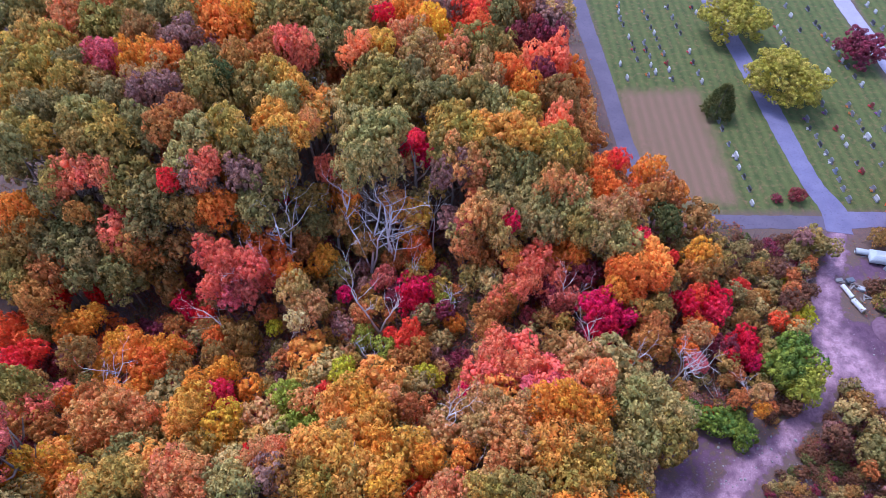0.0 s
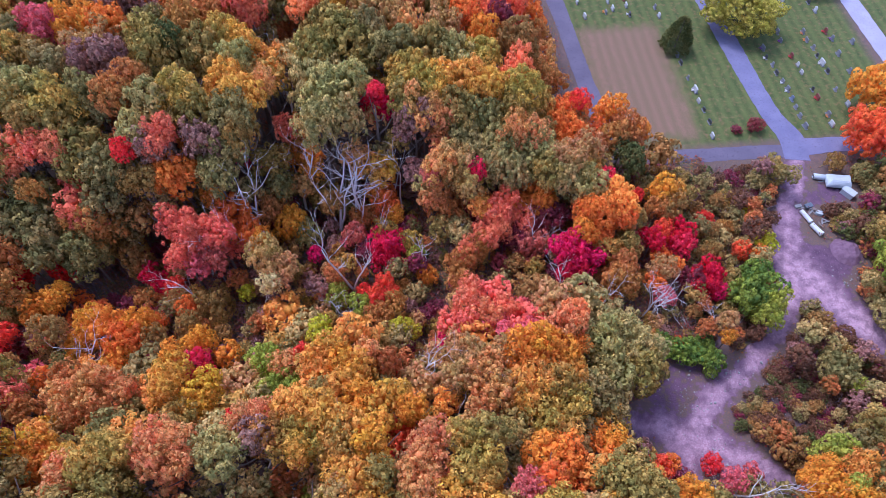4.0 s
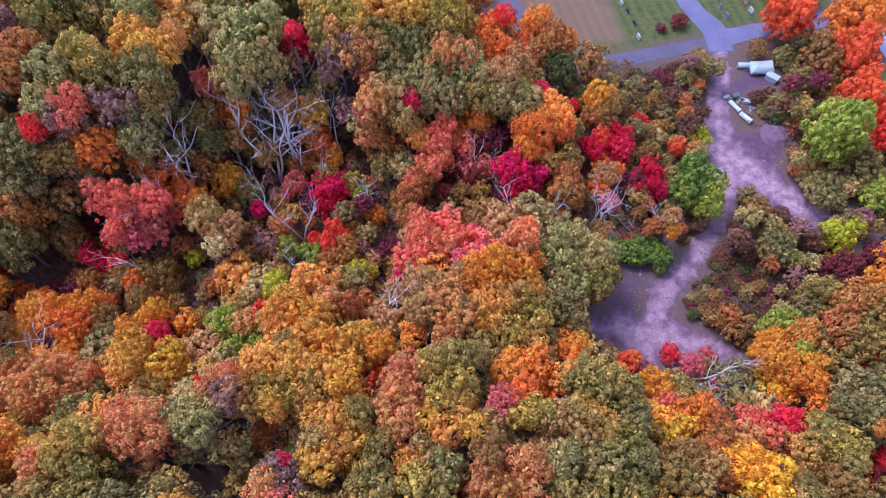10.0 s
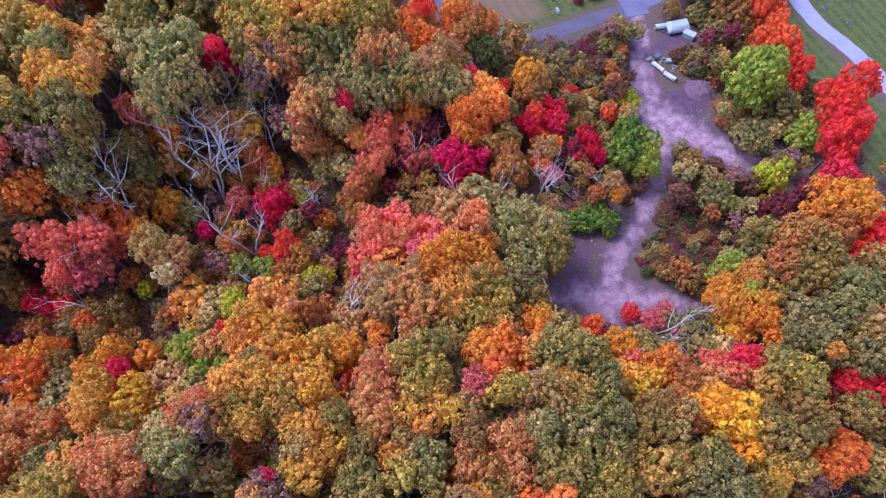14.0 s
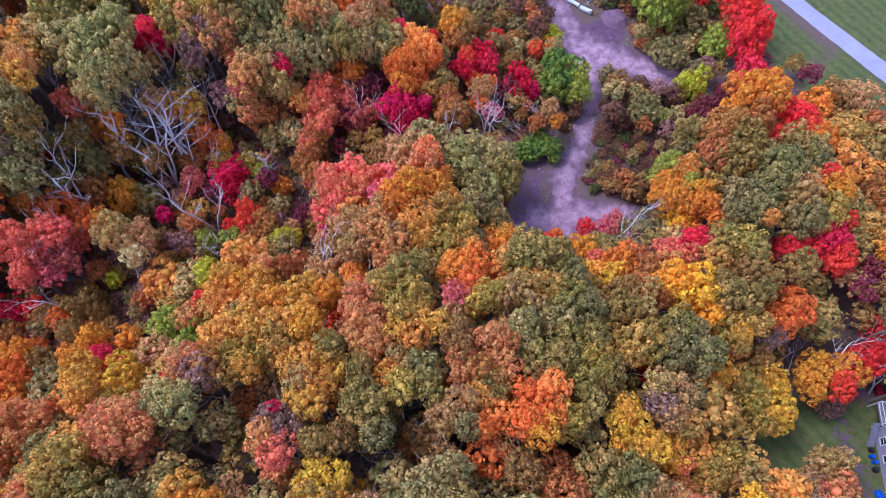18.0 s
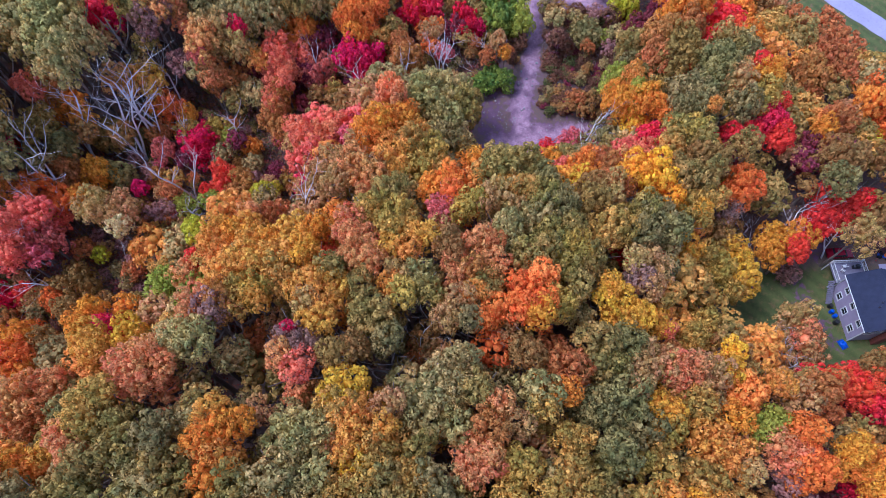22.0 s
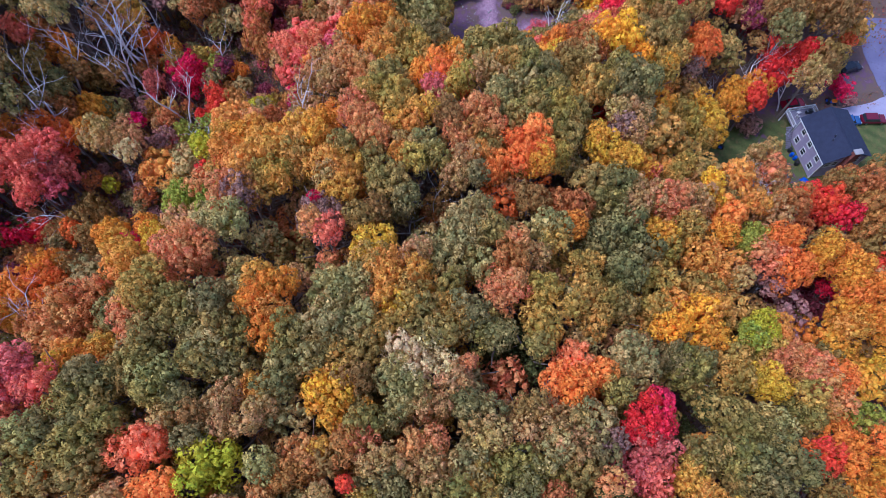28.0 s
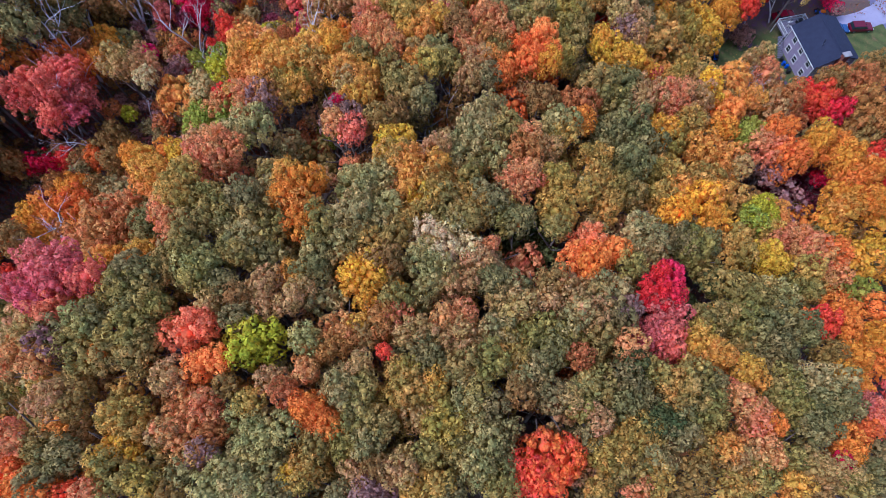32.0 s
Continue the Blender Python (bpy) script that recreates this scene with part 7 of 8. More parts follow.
def wall_with_openings(name, width, height, holes, gable=0.0, thick=0.2):
    """An upright wall in the x-z plane with openings cut through, and a gable on top. Its outside is at y = 0, its thickness towards -y."""
    xs_ = sorted({0.0, width, *[v for h in holes for v in (h[0], h[0] + h[2])]})
    zs_ = sorted({-0.3, height, *[v for h in holes for v in (h[1], h[1] + h[3])]})
    bm = bmesh.new()
    for x0, x1 in zip(xs_, xs_[1:]):
        for z0, z1 in zip(zs_, zs_[1:]):
            cx, cz = (x0 + x1) / 2, (z0 + z1) / 2
            if any(h[0] < cx < h[0] + h[2] and h[1] < cz < h[1] + h[3] for h in holes):
                continue
            v = [bm.verts.new(p) for p in ((x0, 0, z0), (x1, 0, z0), (x1, 0, z1), (x0, 0, z1))]
            bm.faces.new(v)
    if gable:
        bm.faces.new([bm.verts.new(p) for p in ((0, 0, height), (width, 0, height), (width / 2, 0, height + gable))])
    bmesh.ops.remove_doubles(bm, verts=bm.verts, dist=0.001)
    out = bmesh.ops.extrude_face_region(bm, geom=list(bm.faces))
    bmesh.ops.translate(bm, vec=(0, -thick, 0), verts=[g for g in out["geom"] if isinstance(g, bmesh.types.BMVert)])
    bmesh.ops.recalc_face_normals(bm, faces=bm.faces)
    return bm


def window_part(parent, m, w=0.95, h=1.35):
    """A sash window: white frame, mullion and dark panes."""
    bm = bmesh.new()
    for sx, sz, px, pz in ((w + 0.28, 0.14, 0, h / 2 + 0.07), (w + 0.36, 0.16, 0, -h / 2 - 0.08), (0.14, h, -w / 2 - 0.07, 0), (0.14, h, w / 2 + 0.07, 0)):
        b2 = box((sx, 0.18, sz), (px, 0.0, pz))
        me = bpy.data.meshes.new("t")
        b2.to_mesh(me)
        b2.free()
        bm.from_mesh(me)
        bpy.data.meshes.remove(me)
    frame_ob = part("window", bm, WHITE, parent, "white-framed double sash window")
    frame_ob.matrix_basis = m
    part("mullion", box((w, 0.07, 0.07), (0, -0.02, 0)), WHITE, frame_ob)
    for z in (-h / 4, h / 4):
        part("pane", box((w, 0.03, h / 2 - 0.04), (0, -0.05, z)), GLASS, frame_ob, "dark reflecting glass pane")


def house():
    root = empty("house", HOUSE, "two-storey lilac-grey clapboard house with dark roof", "house")
    long_holes = [(x - 0.47, z - 0.67, 0.95, 1.35) for z in (4.35, 1.75) for x in (1.6, 4.6, 7.2)]
    end_holes = [(x - 0.47, z - 0.67, 0.95, 1.35) for z, row in ((4.35, (1.7, 4.1 + 1.6, 7.0)), (1.75, (1.6, 2.7))) for x in row]
    w1 = part("wall", wall_with_openings("wall", LENGTH, EAVE, long_holes), SIDING, root)
    for h in long_holes:
        window_part(w1, pose(h[0] + 0.475, 0.0, h[1] + 0.675))
    turn_end = pose(0, -DEPTH, 0, 0, 0, 90)
    w2 = part("wall", wall_with_openings("wall", DEPTH, EAVE, end_holes, RIDGE - EAVE), SIDING, root)
    w2.matrix_basis = turn_end
    for h in end_holes:
        window_part(w2, pose(h[0] + 0.475, 0.0, h[1] + 0.675))
    w3 = part("wall", wall_with_openings("wall", DEPTH, EAVE, [(1.2, 2.8, 0.95, 2.05), (4.5, 3.7, 0.95, 1.35)], RIDGE - EAVE), SIDING, root)
    w3.matrix_basis = pose(LENGTH, 0, 0, 0, 0, -90)
    window_part(w3, pose(4.975, 0.0, 4.375))
    w4 = part("wall", wall_with_openings("wall", LENGTH, EAVE, [(4.1, 0.1, 1.0, 2.1), (1.2, 3.7, 0.95, 1.35), (7, 3.7, 0.95, 1.35)]), SIDING, root)
    w4.matrix_basis = pose(LENGTH, -DEPTH, 0, 0, 0, 180)
    part("door", box((1.0, 0.06, 2.1), (4.6, -0.08, 1.15)), WHITE, w4, "white panelled front door")
    part("deck_door", box((0.95, 0.06, 2.05), (1.675, -0.08, 3.825)), GLASS, w3, "glazed door to the deck")
    for x, y in ((0, 0), (LENGTH, 0), (0, -DEPTH), (LENGTH, -DEPTH)):
        part("corner_board", box((0.16, 0.16, EAVE), (x, y, EAVE / 2 - 0.02)), WHITE, root)
    # roof: two slopes with an overhang, courses of shingles standing a little proud
    half = DEPTH / 2 + 0.4
    slope = math.atan2(RIDGE - EAVE, DEPTH / 2)
    run = half / math.cos(slope)
    for side in (1, -1):
        bm = box((LENGTH + 0.7, run, 0.16), (0, run / 2, 0.1))
        slab = part("roof", bm, SHINGLE, root, "dark navy asphalt shingle roof slope")
        slab.matrix_basis = pose(LENGTH / 2, -DEPTH / 2, RIDGE + 0.02) @ pose(0, 0, 0, 0, 0, 0 if side == 1 else 180) @ pose(0, 0, 0, -math.degrees(slope), 0, 0)
        n = int(run / 0.28)
        for i in range(n):
            course = part("shingle_course", box((LENGTH + 0.72, 0.27, 0.025), (0, (i + 0.5) * run / n, 0.19)), SHINGLE, slab)
            course.rotation_euler = (radians(-1.2), 0, 0)
        part("gutter", box((LENGTH + 0.7, 0.12, 0.12), (0, run + 0.06, 0.02)), WHITE, slab)
    part("ridge_cap", box((LENGTH + 0.72, 0.3, 0.08), (LENGTH / 2, -DEPTH / 2, RIDGE + 0.26), 0.02), SHINGLE, root)
    for x, y, z in ((3.3, -2.2, RIDGE - 0.35), (3.9, -2.7, RIDGE - 0.12)):
        part("vent_pipe", box((0.14, 0.14, 0.5), (x, y, z), 0.03), STEEL, root)
    ch = part("chimney", box((0.85, 1.25, 8.5), (-0.44, -DEPTH / 2 - 0.2, 4.1), 0.02), BRICK, root, "red brick chimney up the gable")
    part("chimney_cap", box((1.05, 1.5, 0.18), (-0.44, -DEPTH / 2 - 0.2, 8.44), 0.02), CONCRETE, ch)
    part("foundation", box((LENGTH - 0.1, DEPTH - 0.1, 0.6), (LENGTH / 2, -DEPTH / 2, -0.05)), CONCRETE, root)
    # deck on posts at the far gable, with a white railing
    x0, x1, y0, y1, z = LENGTH + 0.02, LENGTH + 3.7, -5.0, 0.5, 2.75
    deck = part("deck", box((x1 - x0, y1 - y0, 0.14), ((x0 + x1) / 2, (y0 + y1) / 2, z - 0.16)), DECKING, root, "raised grey deck with white railing")
    for i in range(24):
        yy = y0 + (i + 0.5) * (y1 - y0) / 24
        part("deck_board", box((x1 - x0, (y1 - y0) / 24 - 0.02, 0.06), ((x0 + x1) / 2, yy, z - 0.05)), DECKING, deck)
    for x, y in ((x1 - 0.1, y0 + 0.1), (x1 - 0.1, -2.2), (x1 - 0.1, y1 - 0.1), (x0 + 0.3, y1 - 0.1), (x0 + 0.3, y0 + 0.1)):
        part("post", box((0.16, 0.16, z + 1.05), (x, y, (z + 1.05) / 2)), WHITE, deck)
    for (ax, ay), (bx, by) in (((x0, y1 - 0.1), (x1, y1 - 0.1)), ((x1 - 0.1, y1), (x1 - 0.1, y0)), ((x0, y0 + 0.1), (x1, y0 + 0.1))):
        w, d = max(abs(bx - ax), 0.1), max(abs(by - ay), 0.1)
        for zz in (1.0, 0.12):
            part("rail", box((w, d, 0.08), ((ax + bx) / 2, (ay + by) / 2, z + zz)), WHITE, deck)
        k = int(max(w, d) / 0.16)
        for i in range(k):
            t = (i + 0.5) / k
            part("baluster", box((0.04, 0.04, 0.9), (ax + (bx - ax) * t, ay + (by - ay) * t, z + 0.55)), WHITE, deck)
    for i in range(12):
        part("step", box((0.28, 1.1, 0.06), (x0 - 0.3 - i * 0.26 + 0.6, y1 + 0.6, z - 0.1 - i * 0.23)), DECKING, deck)


house()


def local(x, y, z=0.0, turn=0.0):
    return HOUSE @ pose(x, y, z, 0, 0, turn)


def drum(m, mat, label, r=0.32, h=0.9):
    root = empty("barrel", m, label, "barrel")
    v, f = tube([(0, 0, 0.0), (0, 0, 0.04), (0, 0, h * 0.5), (0, 0, h - 0.04), (0, 0, h)], [r * 0.9, r, r * 1.06, r, r * 0.9], 14)
    o = new("body", mesh_of("body", v, f, [mat], False))
    o.parent = root
    for z in (h * 0.33, h * 0.66):
        v, f = tube([(0, 0, z - 0.03), (0, 0, z), (0, 0, z + 0.03)], [r * 1.02, r * 1.1, r * 1.02], 14)
        o = new("hoop", mesh_of("hoop", v, f, [mat], True))
        o.parent = root


drum(local(4.2, 1.0), BLUE, "blue plastic rain barrel by the house")
drum(local(5.0, 1.3), BLUE, "blue plastic rain barrel by the house")
drum(local(3.1, 1.1), DARK, "black plastic bin beside the house", 0.4, 0.95)
drum(local(6.0, 1.2), DARK, "black plastic bin beside the house", 0.36, 0.9)


def tarp_heap(m, mat, label, w=1.6, d=1.2, h=0.7, seed=1):
    """A lumpy heap under a sheet."""
    rng = random.Random(seed)
    bm = bmesh.new()
    bmesh.ops.create_grid(bm, x_segments=14, y_segments=12, size=0.5)
    for v in bm.verts:
        e = max(0, 1 - (abs(v.co.x) * 2) ** 4) * max(0, 1 - (abs(v.co.y) * 2) ** 4)
        v.co.z = h * e * (0.75 + 0.35 * noise.noise(Vector((v.co.x * 4 + seed, v.co.y * 4, 0)))) + 0.02
        v.co.x *= w * (1 + 0.1 * noise.noise(Vector((v.co.y * 5, seed, 0))))
        v.co.y *= d
    ob = part("tarpaulin_cover", bm, mat, None)
    ob.matrix_basis = m
    ob.data.polygons.foreach_set("use_smooth", [True] * len(ob.data.polygons))
    return tagged(ob, label, "tarpaulin")


tarp_heap(local(-0.6, 0.9, 0, 20), BLUE, "blue tarpaulin over a heap beside the house")
tarp_heap(pose(56.8, -22.8, 0.1, 0, 0, 30), BLUE, "small blue tarpaulin heap on the yard edge", 1.5, 1.0, 0.6, 2)


def lounge_chair(m, mat, label):
    root = empty("deck_chair", m, label, "chair")
    part("seat", box((0.55, 0.5, 0.06), (0, 0, 0.42), 0.02), mat, root)
    b = part("backrest", box((0.55, 0.06, 0.6), (0, 0, 0), 0.02), mat, root)
    b.matrix_basis = pose(0, 0.28, 0.72, -14)
    for x in (-0.23, 0.23):
        for y in (-0.2, 0.2):
            part("leg", box((0.05, 0.05, 0.42), (x, y, 0.21)), mat, root)
        part("armrest", box((0.06, 0.5, 0.05), (x, 0, 0.64)), mat, root)


lounge_chair(local(11.2, -1.0, 2.73, 40), WHITE, "white plastic chair on the deck")
lounge_chair(local(12.0, -1.6, 2.73, 100), WHITE, "white plastic chair on the deck")


def grill(m):
    root = empty("barbecue_grill", m, "black covered barbecue grill on the deck", "grill")
    part("cart", box((1.2, 0.55, 0.7), (0, 0, 0.4), 0.03), DARK, root)
    part("hood", box((0.8, 0.5, 0.32), (0, 0, 0.92), 0.12), DARK, root)
    for x in (-0.5, 0.5):
        part("side_shelf", box((0.3, 0.5, 0.04), (x, 0, 0.78)), STEEL, root)


grill(local(11.8, -3.6, 2.73, 90))


# ---- vehicles ----
def car(m, paint, label, length=4.7, width=1.85, height=1.68, wagon=True):
    """A parked car: shaped body, glazed cabin, wheels and lamps. It points along +x."""
    root = empty("car", m, label, "car")
    L, W = length, width

    def loft(profile, half, inset):
        bm = bmesh.new()
        rows = []
        for x, z in profile:
            w = half - inset * z
            rows.append([bm.verts.new((x, -w, z)), bm.verts.new((x, w, z))])
        for i in range(len(rows)):
            a, b = rows[i], rows[(i + 1) % len(rows)]
            bm.faces.new((a[0], a[1], b[1], b[0]))
        bm.faces.new([r[0] for r in rows])
        bm.faces.new([r[1] for r in reversed(rows)])
        bmesh.ops.recalc_face_normals(bm, faces=bm.faces)
        bmesh.ops.bevel(bm, geom=list(bm.edges), offset=0.06, segments=2, affect="EDGES")
        return bm

    body = part("body", loft([(-L / 2, 0.35), (-L / 2, 0.95), (-L * 0.3, 1.02), (L * 0.2, 1.0), (L * 0.46, 0.86), (L / 2, 0.6), (L / 2, 0.32)], W / 2, 0.0), paint, root)
    back = -L * 0.46 if wagon else -L * 0.3
    part("cabin", loft([(back, 0.98), (back + 0.25, height - 0.08), (L * 0.06, height - 0.06), (L * 0.24, 0.96)], W / 2 + 0.02, 0.08), GLASS, root, "dark glass cabin windows")
    part("roof", box((L * 0.5 if wagon else L * 0.36, W * 0.78, 0.08), ((back + 0.3 + L * 0.06) / 2, 0, height - 0.04), 0.03), paint, root)
    for x in (-L * 0.31, L * 0.32):
        for y in (-1, 1):
            wheel = empty("wheel", pose(x, y * (W / 2 - 0.1), 0.34), "", "")
            wheel.parent = root
            v, f = tube([(0, -0.11, 0), (0, -0.09, 0), (0, 0.09, 0), (0, 0.11, 0)], [0.28, 0.34, 0.34, 0.28], 18)
            t = new("tyre", mesh_of("tyre", v, f + [tuple(range(18))], [TYRE]))
            t.parent = wheel
            v, f = tube([(0, y * 0.08, 0), (0, y * 0.125, 0)], [0.21, 0.19], 12)
            t = new("rim", mesh_of("rim", v, f, [STEEL]))
            t.parent = wheel
            for k in list(wheel.keys()):
                del wheel[k]
    for y in (-1, 1):
        part("headlight", box((0.1, 0.36, 0.16), (L / 2 - 0.02, y * W * 0.36, 0.68), 0.03), LAMP, root)
        part("tail_light", box((0.08, 0.2, 0.3), (-L / 2, y * W * 0.42, 0.8), 0.02), TAIL, root)
        part("wing_mirror", box((0.12, 0.2, 0.14), (L * 0.17, y * (W / 2 + 0.1), 1.05), 0.03), paint, root)
    part("bumper", box((0.16, W * 0.96, 0.2), (L / 2, 0, 0.42), 0.05), DARK, root)
    part("bumper", box((0.16, W * 0.96, 0.2), (-L / 2, 0, 0.42), 0.05), DARK, root)


def between(x0, y0, x1, y1):
    return pose((x0 + x1) / 2, (y0 + y1) / 2, ground_height(x0, y0) + 0.05, 0, 0, math.degrees(math.atan2(y1 - y0, x1 - x0)))


MAROON = plain("maroon_car_paint", (112, 22, 50), 0.25)
NAVY = plain("blue_car_paint", (58, 92, 150), 0.25)
BLACK = plain("black_car_paint", (34, 36, 52), 0.25)
RED = plain("red_car_paint", (138, 20, 44), 0.25)
car(between(70.6, -41.2, 73.5, -44.6), MAROON, "maroon estate car parked on the driveway")
car(between(67.4, -38.0, 70.2, -41.0), NAVY, "blue car parked on the driveway", 4.4, 1.8, 1.55, False)
car(between(78.4, -33.0, 82.3, -35.3), BLACK, "black van parked on bare ground", 4.8, 1.9, 1.8)
car(between(63.7, -28.0, 67.3, -31.0), RED, "dark red car parked behind the deck", 4.6, 1.8, 1.5, False)


def garden_tractor(m):
    root = empty("garden_tractor", m, "small blue garden tractor with orange hood", "tractor")
    part("hood", box((0.9, 0.6, 0.5), (0.5, 0, 0.75), 0.08), plain("orange_paint", (236, 140, 30), 0.4), root)
    part("chassis", box((1.9, 0.7, 0.25), (0, 0, 0.45), 0.05), BLUE, root)
    part("seat", box((0.5, 0.5, 0.4), (-0.5, 0, 0.85), 0.08), DARK, root)
    for x, r in ((0.7, 0.28), (-0.6, 0.42)):
        for y in (-0.45, 0.45):
            v, f = tube([(x, y - 0.12, r), (x, y + 0.12, r)], [r, r], 14)
            w = new("tyre", mesh_of("tyre", v, f + [tuple(range(14))], [TYRE]))
            w.parent = root
    part("bucket", box((0.5, 1.1, 0.5), (1.4, 0, 0.35), 0.06), STEEL, root)


garden_tractor(pose(70.9, -34.9, 0.1, 0, 0, -60))
garden_tractor(pose(48.9, -23.3, 0.1, 0, 0, 20))


# ---- the stored things beside the dirt track ----
def covered_trailer(m):
    """A trailer under a stretched white cover, with a ridge and sloping ends."""
    root = empty("covered_trailer", m, "white tarpaulin-covered trailer beside the dirt track", "trailer")
    bm = bmesh.new()
    lo = [(-2.5, -1.4), (2.2, -1.5), (2.6, 1.4), (-2.2, 1.5)]
    hi = [(-1.7, -0.7), (1.8, -0.9), (1.9, 0.8), (-1.5, 0.5)]
    a = [bm.verts.new((x, y, 0.5)) for x, y in lo]
    b = [bm.verts.new((x, y, 1.2)) for x, y in lo]
    c = [bm.verts.new((x, y, 1.85 + 0.12 * i)) for i, (x, y) in enumerate(hi)]
    for r1, r2 in ((a, b), (b, c)):
        for i in range(4):
            bm.faces.new((r1[i], r1[(i + 1) % 4], r2[(i + 1) % 4], r2[i]))
    bm.faces.new(c)
    bm.faces.new(list(reversed(a)))
    bmesh.ops.bevel(bm, geom=list(bm.edges), offset=0.12, segments=2, affect="EDGES")
    part("cover", bm, OFFWHITE, root, "stretched white tarpaulin cover")
    for x in (-0.5, 0.5):
        for y in (-1.25, 1.25):
            v, f = tube([(x, y - 0.12, 0.36), (x, y + 0.12, 0.36)], [0.36, 0.36], 14)
            w = new("wheel", mesh_of("wheel", v, f + [tuple(range(14))], [TYRE]))
            w.parent = root
    part("drawbar", box((1.6, 0.12, 0.12), (-2.9, 0, 0.45)), STEEL, root)


covered_trailer(pose(84.9, 71.4, 0, 0, 0, -10))


def crate(m, size, mat, label, name="storage_box"):
    root = empty(name, m, label, "box")
    part("body", box(size, (0, 0, size[2] / 2), 0.06), mat, root)
    part("lid", box((size[0] + 0.08, size[1] + 0.08, 0.08), (0, 0, size[2] + 0.02), 0.03), mat, root)


crate(pose(86.0, 68.7, 0, 0, 0, -56), (2.5, 1.5, 1.2), OFFWHITE, "white storage box beside the trailer")


def tank(m, length, r, label, mat):
    root = empty("tank", m, label, "tank")
    v, f = tube([(-length / 2, 0, r), (-length / 2 + 0.15, 0, r), (length / 2 - 0.15, 0, r), (length / 2, 0, r)], [r * 0.7, r, r, r * 0.7], 16)
    o = new("shell", mesh_of("shell", v, f + [tuple(range(16))], [mat], True))
    o.parent = root
    for x in (-length * 0.3, length * 0.3):
        part("cradle", box((0.15, r * 1.6, r * 0.6), (x, 0, r * 0.3)), STEEL, root)


tank(pose(81.9, 73.0, 0, 0, 0, -15), 2.6, 0.6, "long white tank lying in the grass", OFFWHITE)


def culvert(m, length, r):
    """A hollow concrete pipe lying on its side."""
    root = empty("concrete_pipe", m, "whitewashed concrete pipe lying beside the track", "pipe", "concrete pipes by the track")
    n, bm = 20, bmesh.new()
    rings = []
    for x, q in ((-length / 2, r), (length / 2 - 0.3, r), (length / 2 - 0.3, r * 1.12), (length / 2, r * 1.12), (length / 2, r * 0.8), (-length / 2, r * 0.8)):
        rings.append([bm.verts.new((x, q * math.cos(6.2832 * k / n), r * 1.1 + q * math.sin(6.2832 * k / n))) for k in range(n)])
    for i in range(len(rings)):
        a, b = rings[i], rings[(i + 1) % len(rings)]
        for k in range(n):
            bm.faces.new((a[k], a[(k + 1) % n], b[(k + 1) % n], b[k]))
    part("barrel", bm, WHITE, root)


culvert(pose(75.7, 64.0, 0, 0, 0, -72), 2.9, 0.42)
culvert(pose(76.5, 60.9, 0, 0, 0, -66), 2.7, 0.5)


def plank_pile(x, y, n, seed, length=2.4):
    rng = random.Random(seed)
    for i in range(n):
        ob = part("plank", box((length * rng.uniform(0.5, 1), 0.26, 0.07), (0, 0, 0), 0.01), PLANK if rng.random() < 0.6 else CONCRETE, None)
        ob.matrix_basis = pose(x + rng.uniform(-1.2, 1.2), y + rng.uniform(-1, 1), 0.12 + 0.07 * i, rng.uniform(-3, 3), rng.uniform(-3, 3), rng.uniform(0, 180))
        tagged(ob, "loose weathered plank on the junk heap", "plank", "junk beside the track")


plank_pile(77.2, 65.4, 9, 1)
plank_pile(78.2, 62.5, 6, 2, 1.8)
crate(pose(77.0, 66.3, 0, 0, 0, 15), (1.5, 0.9, 0.8), STEEL, "grey metal box on the junk heap")
crate(pose(78.6, 64.6, 0, 0, 0, -25), (1.2, 0.8, 0.6), OFFWHITE, "white cooler box on the junk heap")
crate(pose(83.4, 63.6, 0, 0, 0, 30), (1.0, 0.6, 0.5), OFFWHITE, "white box in the brush")
crate(pose(75.2, 66.6, 0, 0, 0, 10), (1.3, 0.6, 0.4), CONCRETE, "concrete block beside the track")


def gravel_heap(x, y, r, h, seed, label):
    """A rounded heap with a rough surface."""
    bm = bmesh.new()
    bmesh.ops.create_grid(bm, x_segments=36, y_segments=36, size=1)
    for v in bm.verts:
        d = math.hypot(v.co.x, v.co.y)
        k = max(0.0, 1 - d * d)
        n = noise.fractal(Vector((v.co.x * 3, v.co.y * 3, seed)), 0.9, 2.0, 4)
        v.co = Vector((v.co.x * r, v.co.y * r, h * k * (0.9 + 0.2 * n) + 0.06 * n - 0.12))
    ob = part("gravel_mound", bm, SOIL, None)
    ob.location = (x, y, ground_height(x, y))
    ob.data.polygons.foreach_set("use_smooth", [True] * len(ob.data.polygons))
    tagged(ob, label, "heap")


SOIL = grained("pink_gravel", (108, 78, 98), (130, 98, 118), 1.4, 0.95, bump=0.6, fine=9.0)
gravel_heap(80.6, 55.8, 3.2, 1.7, 3, "rounded heap of pink gravel by the track")
gravel_heap(84.6, 37.4, 2.4, 0.9, 8, "low heap of pinkish soil at the track end")


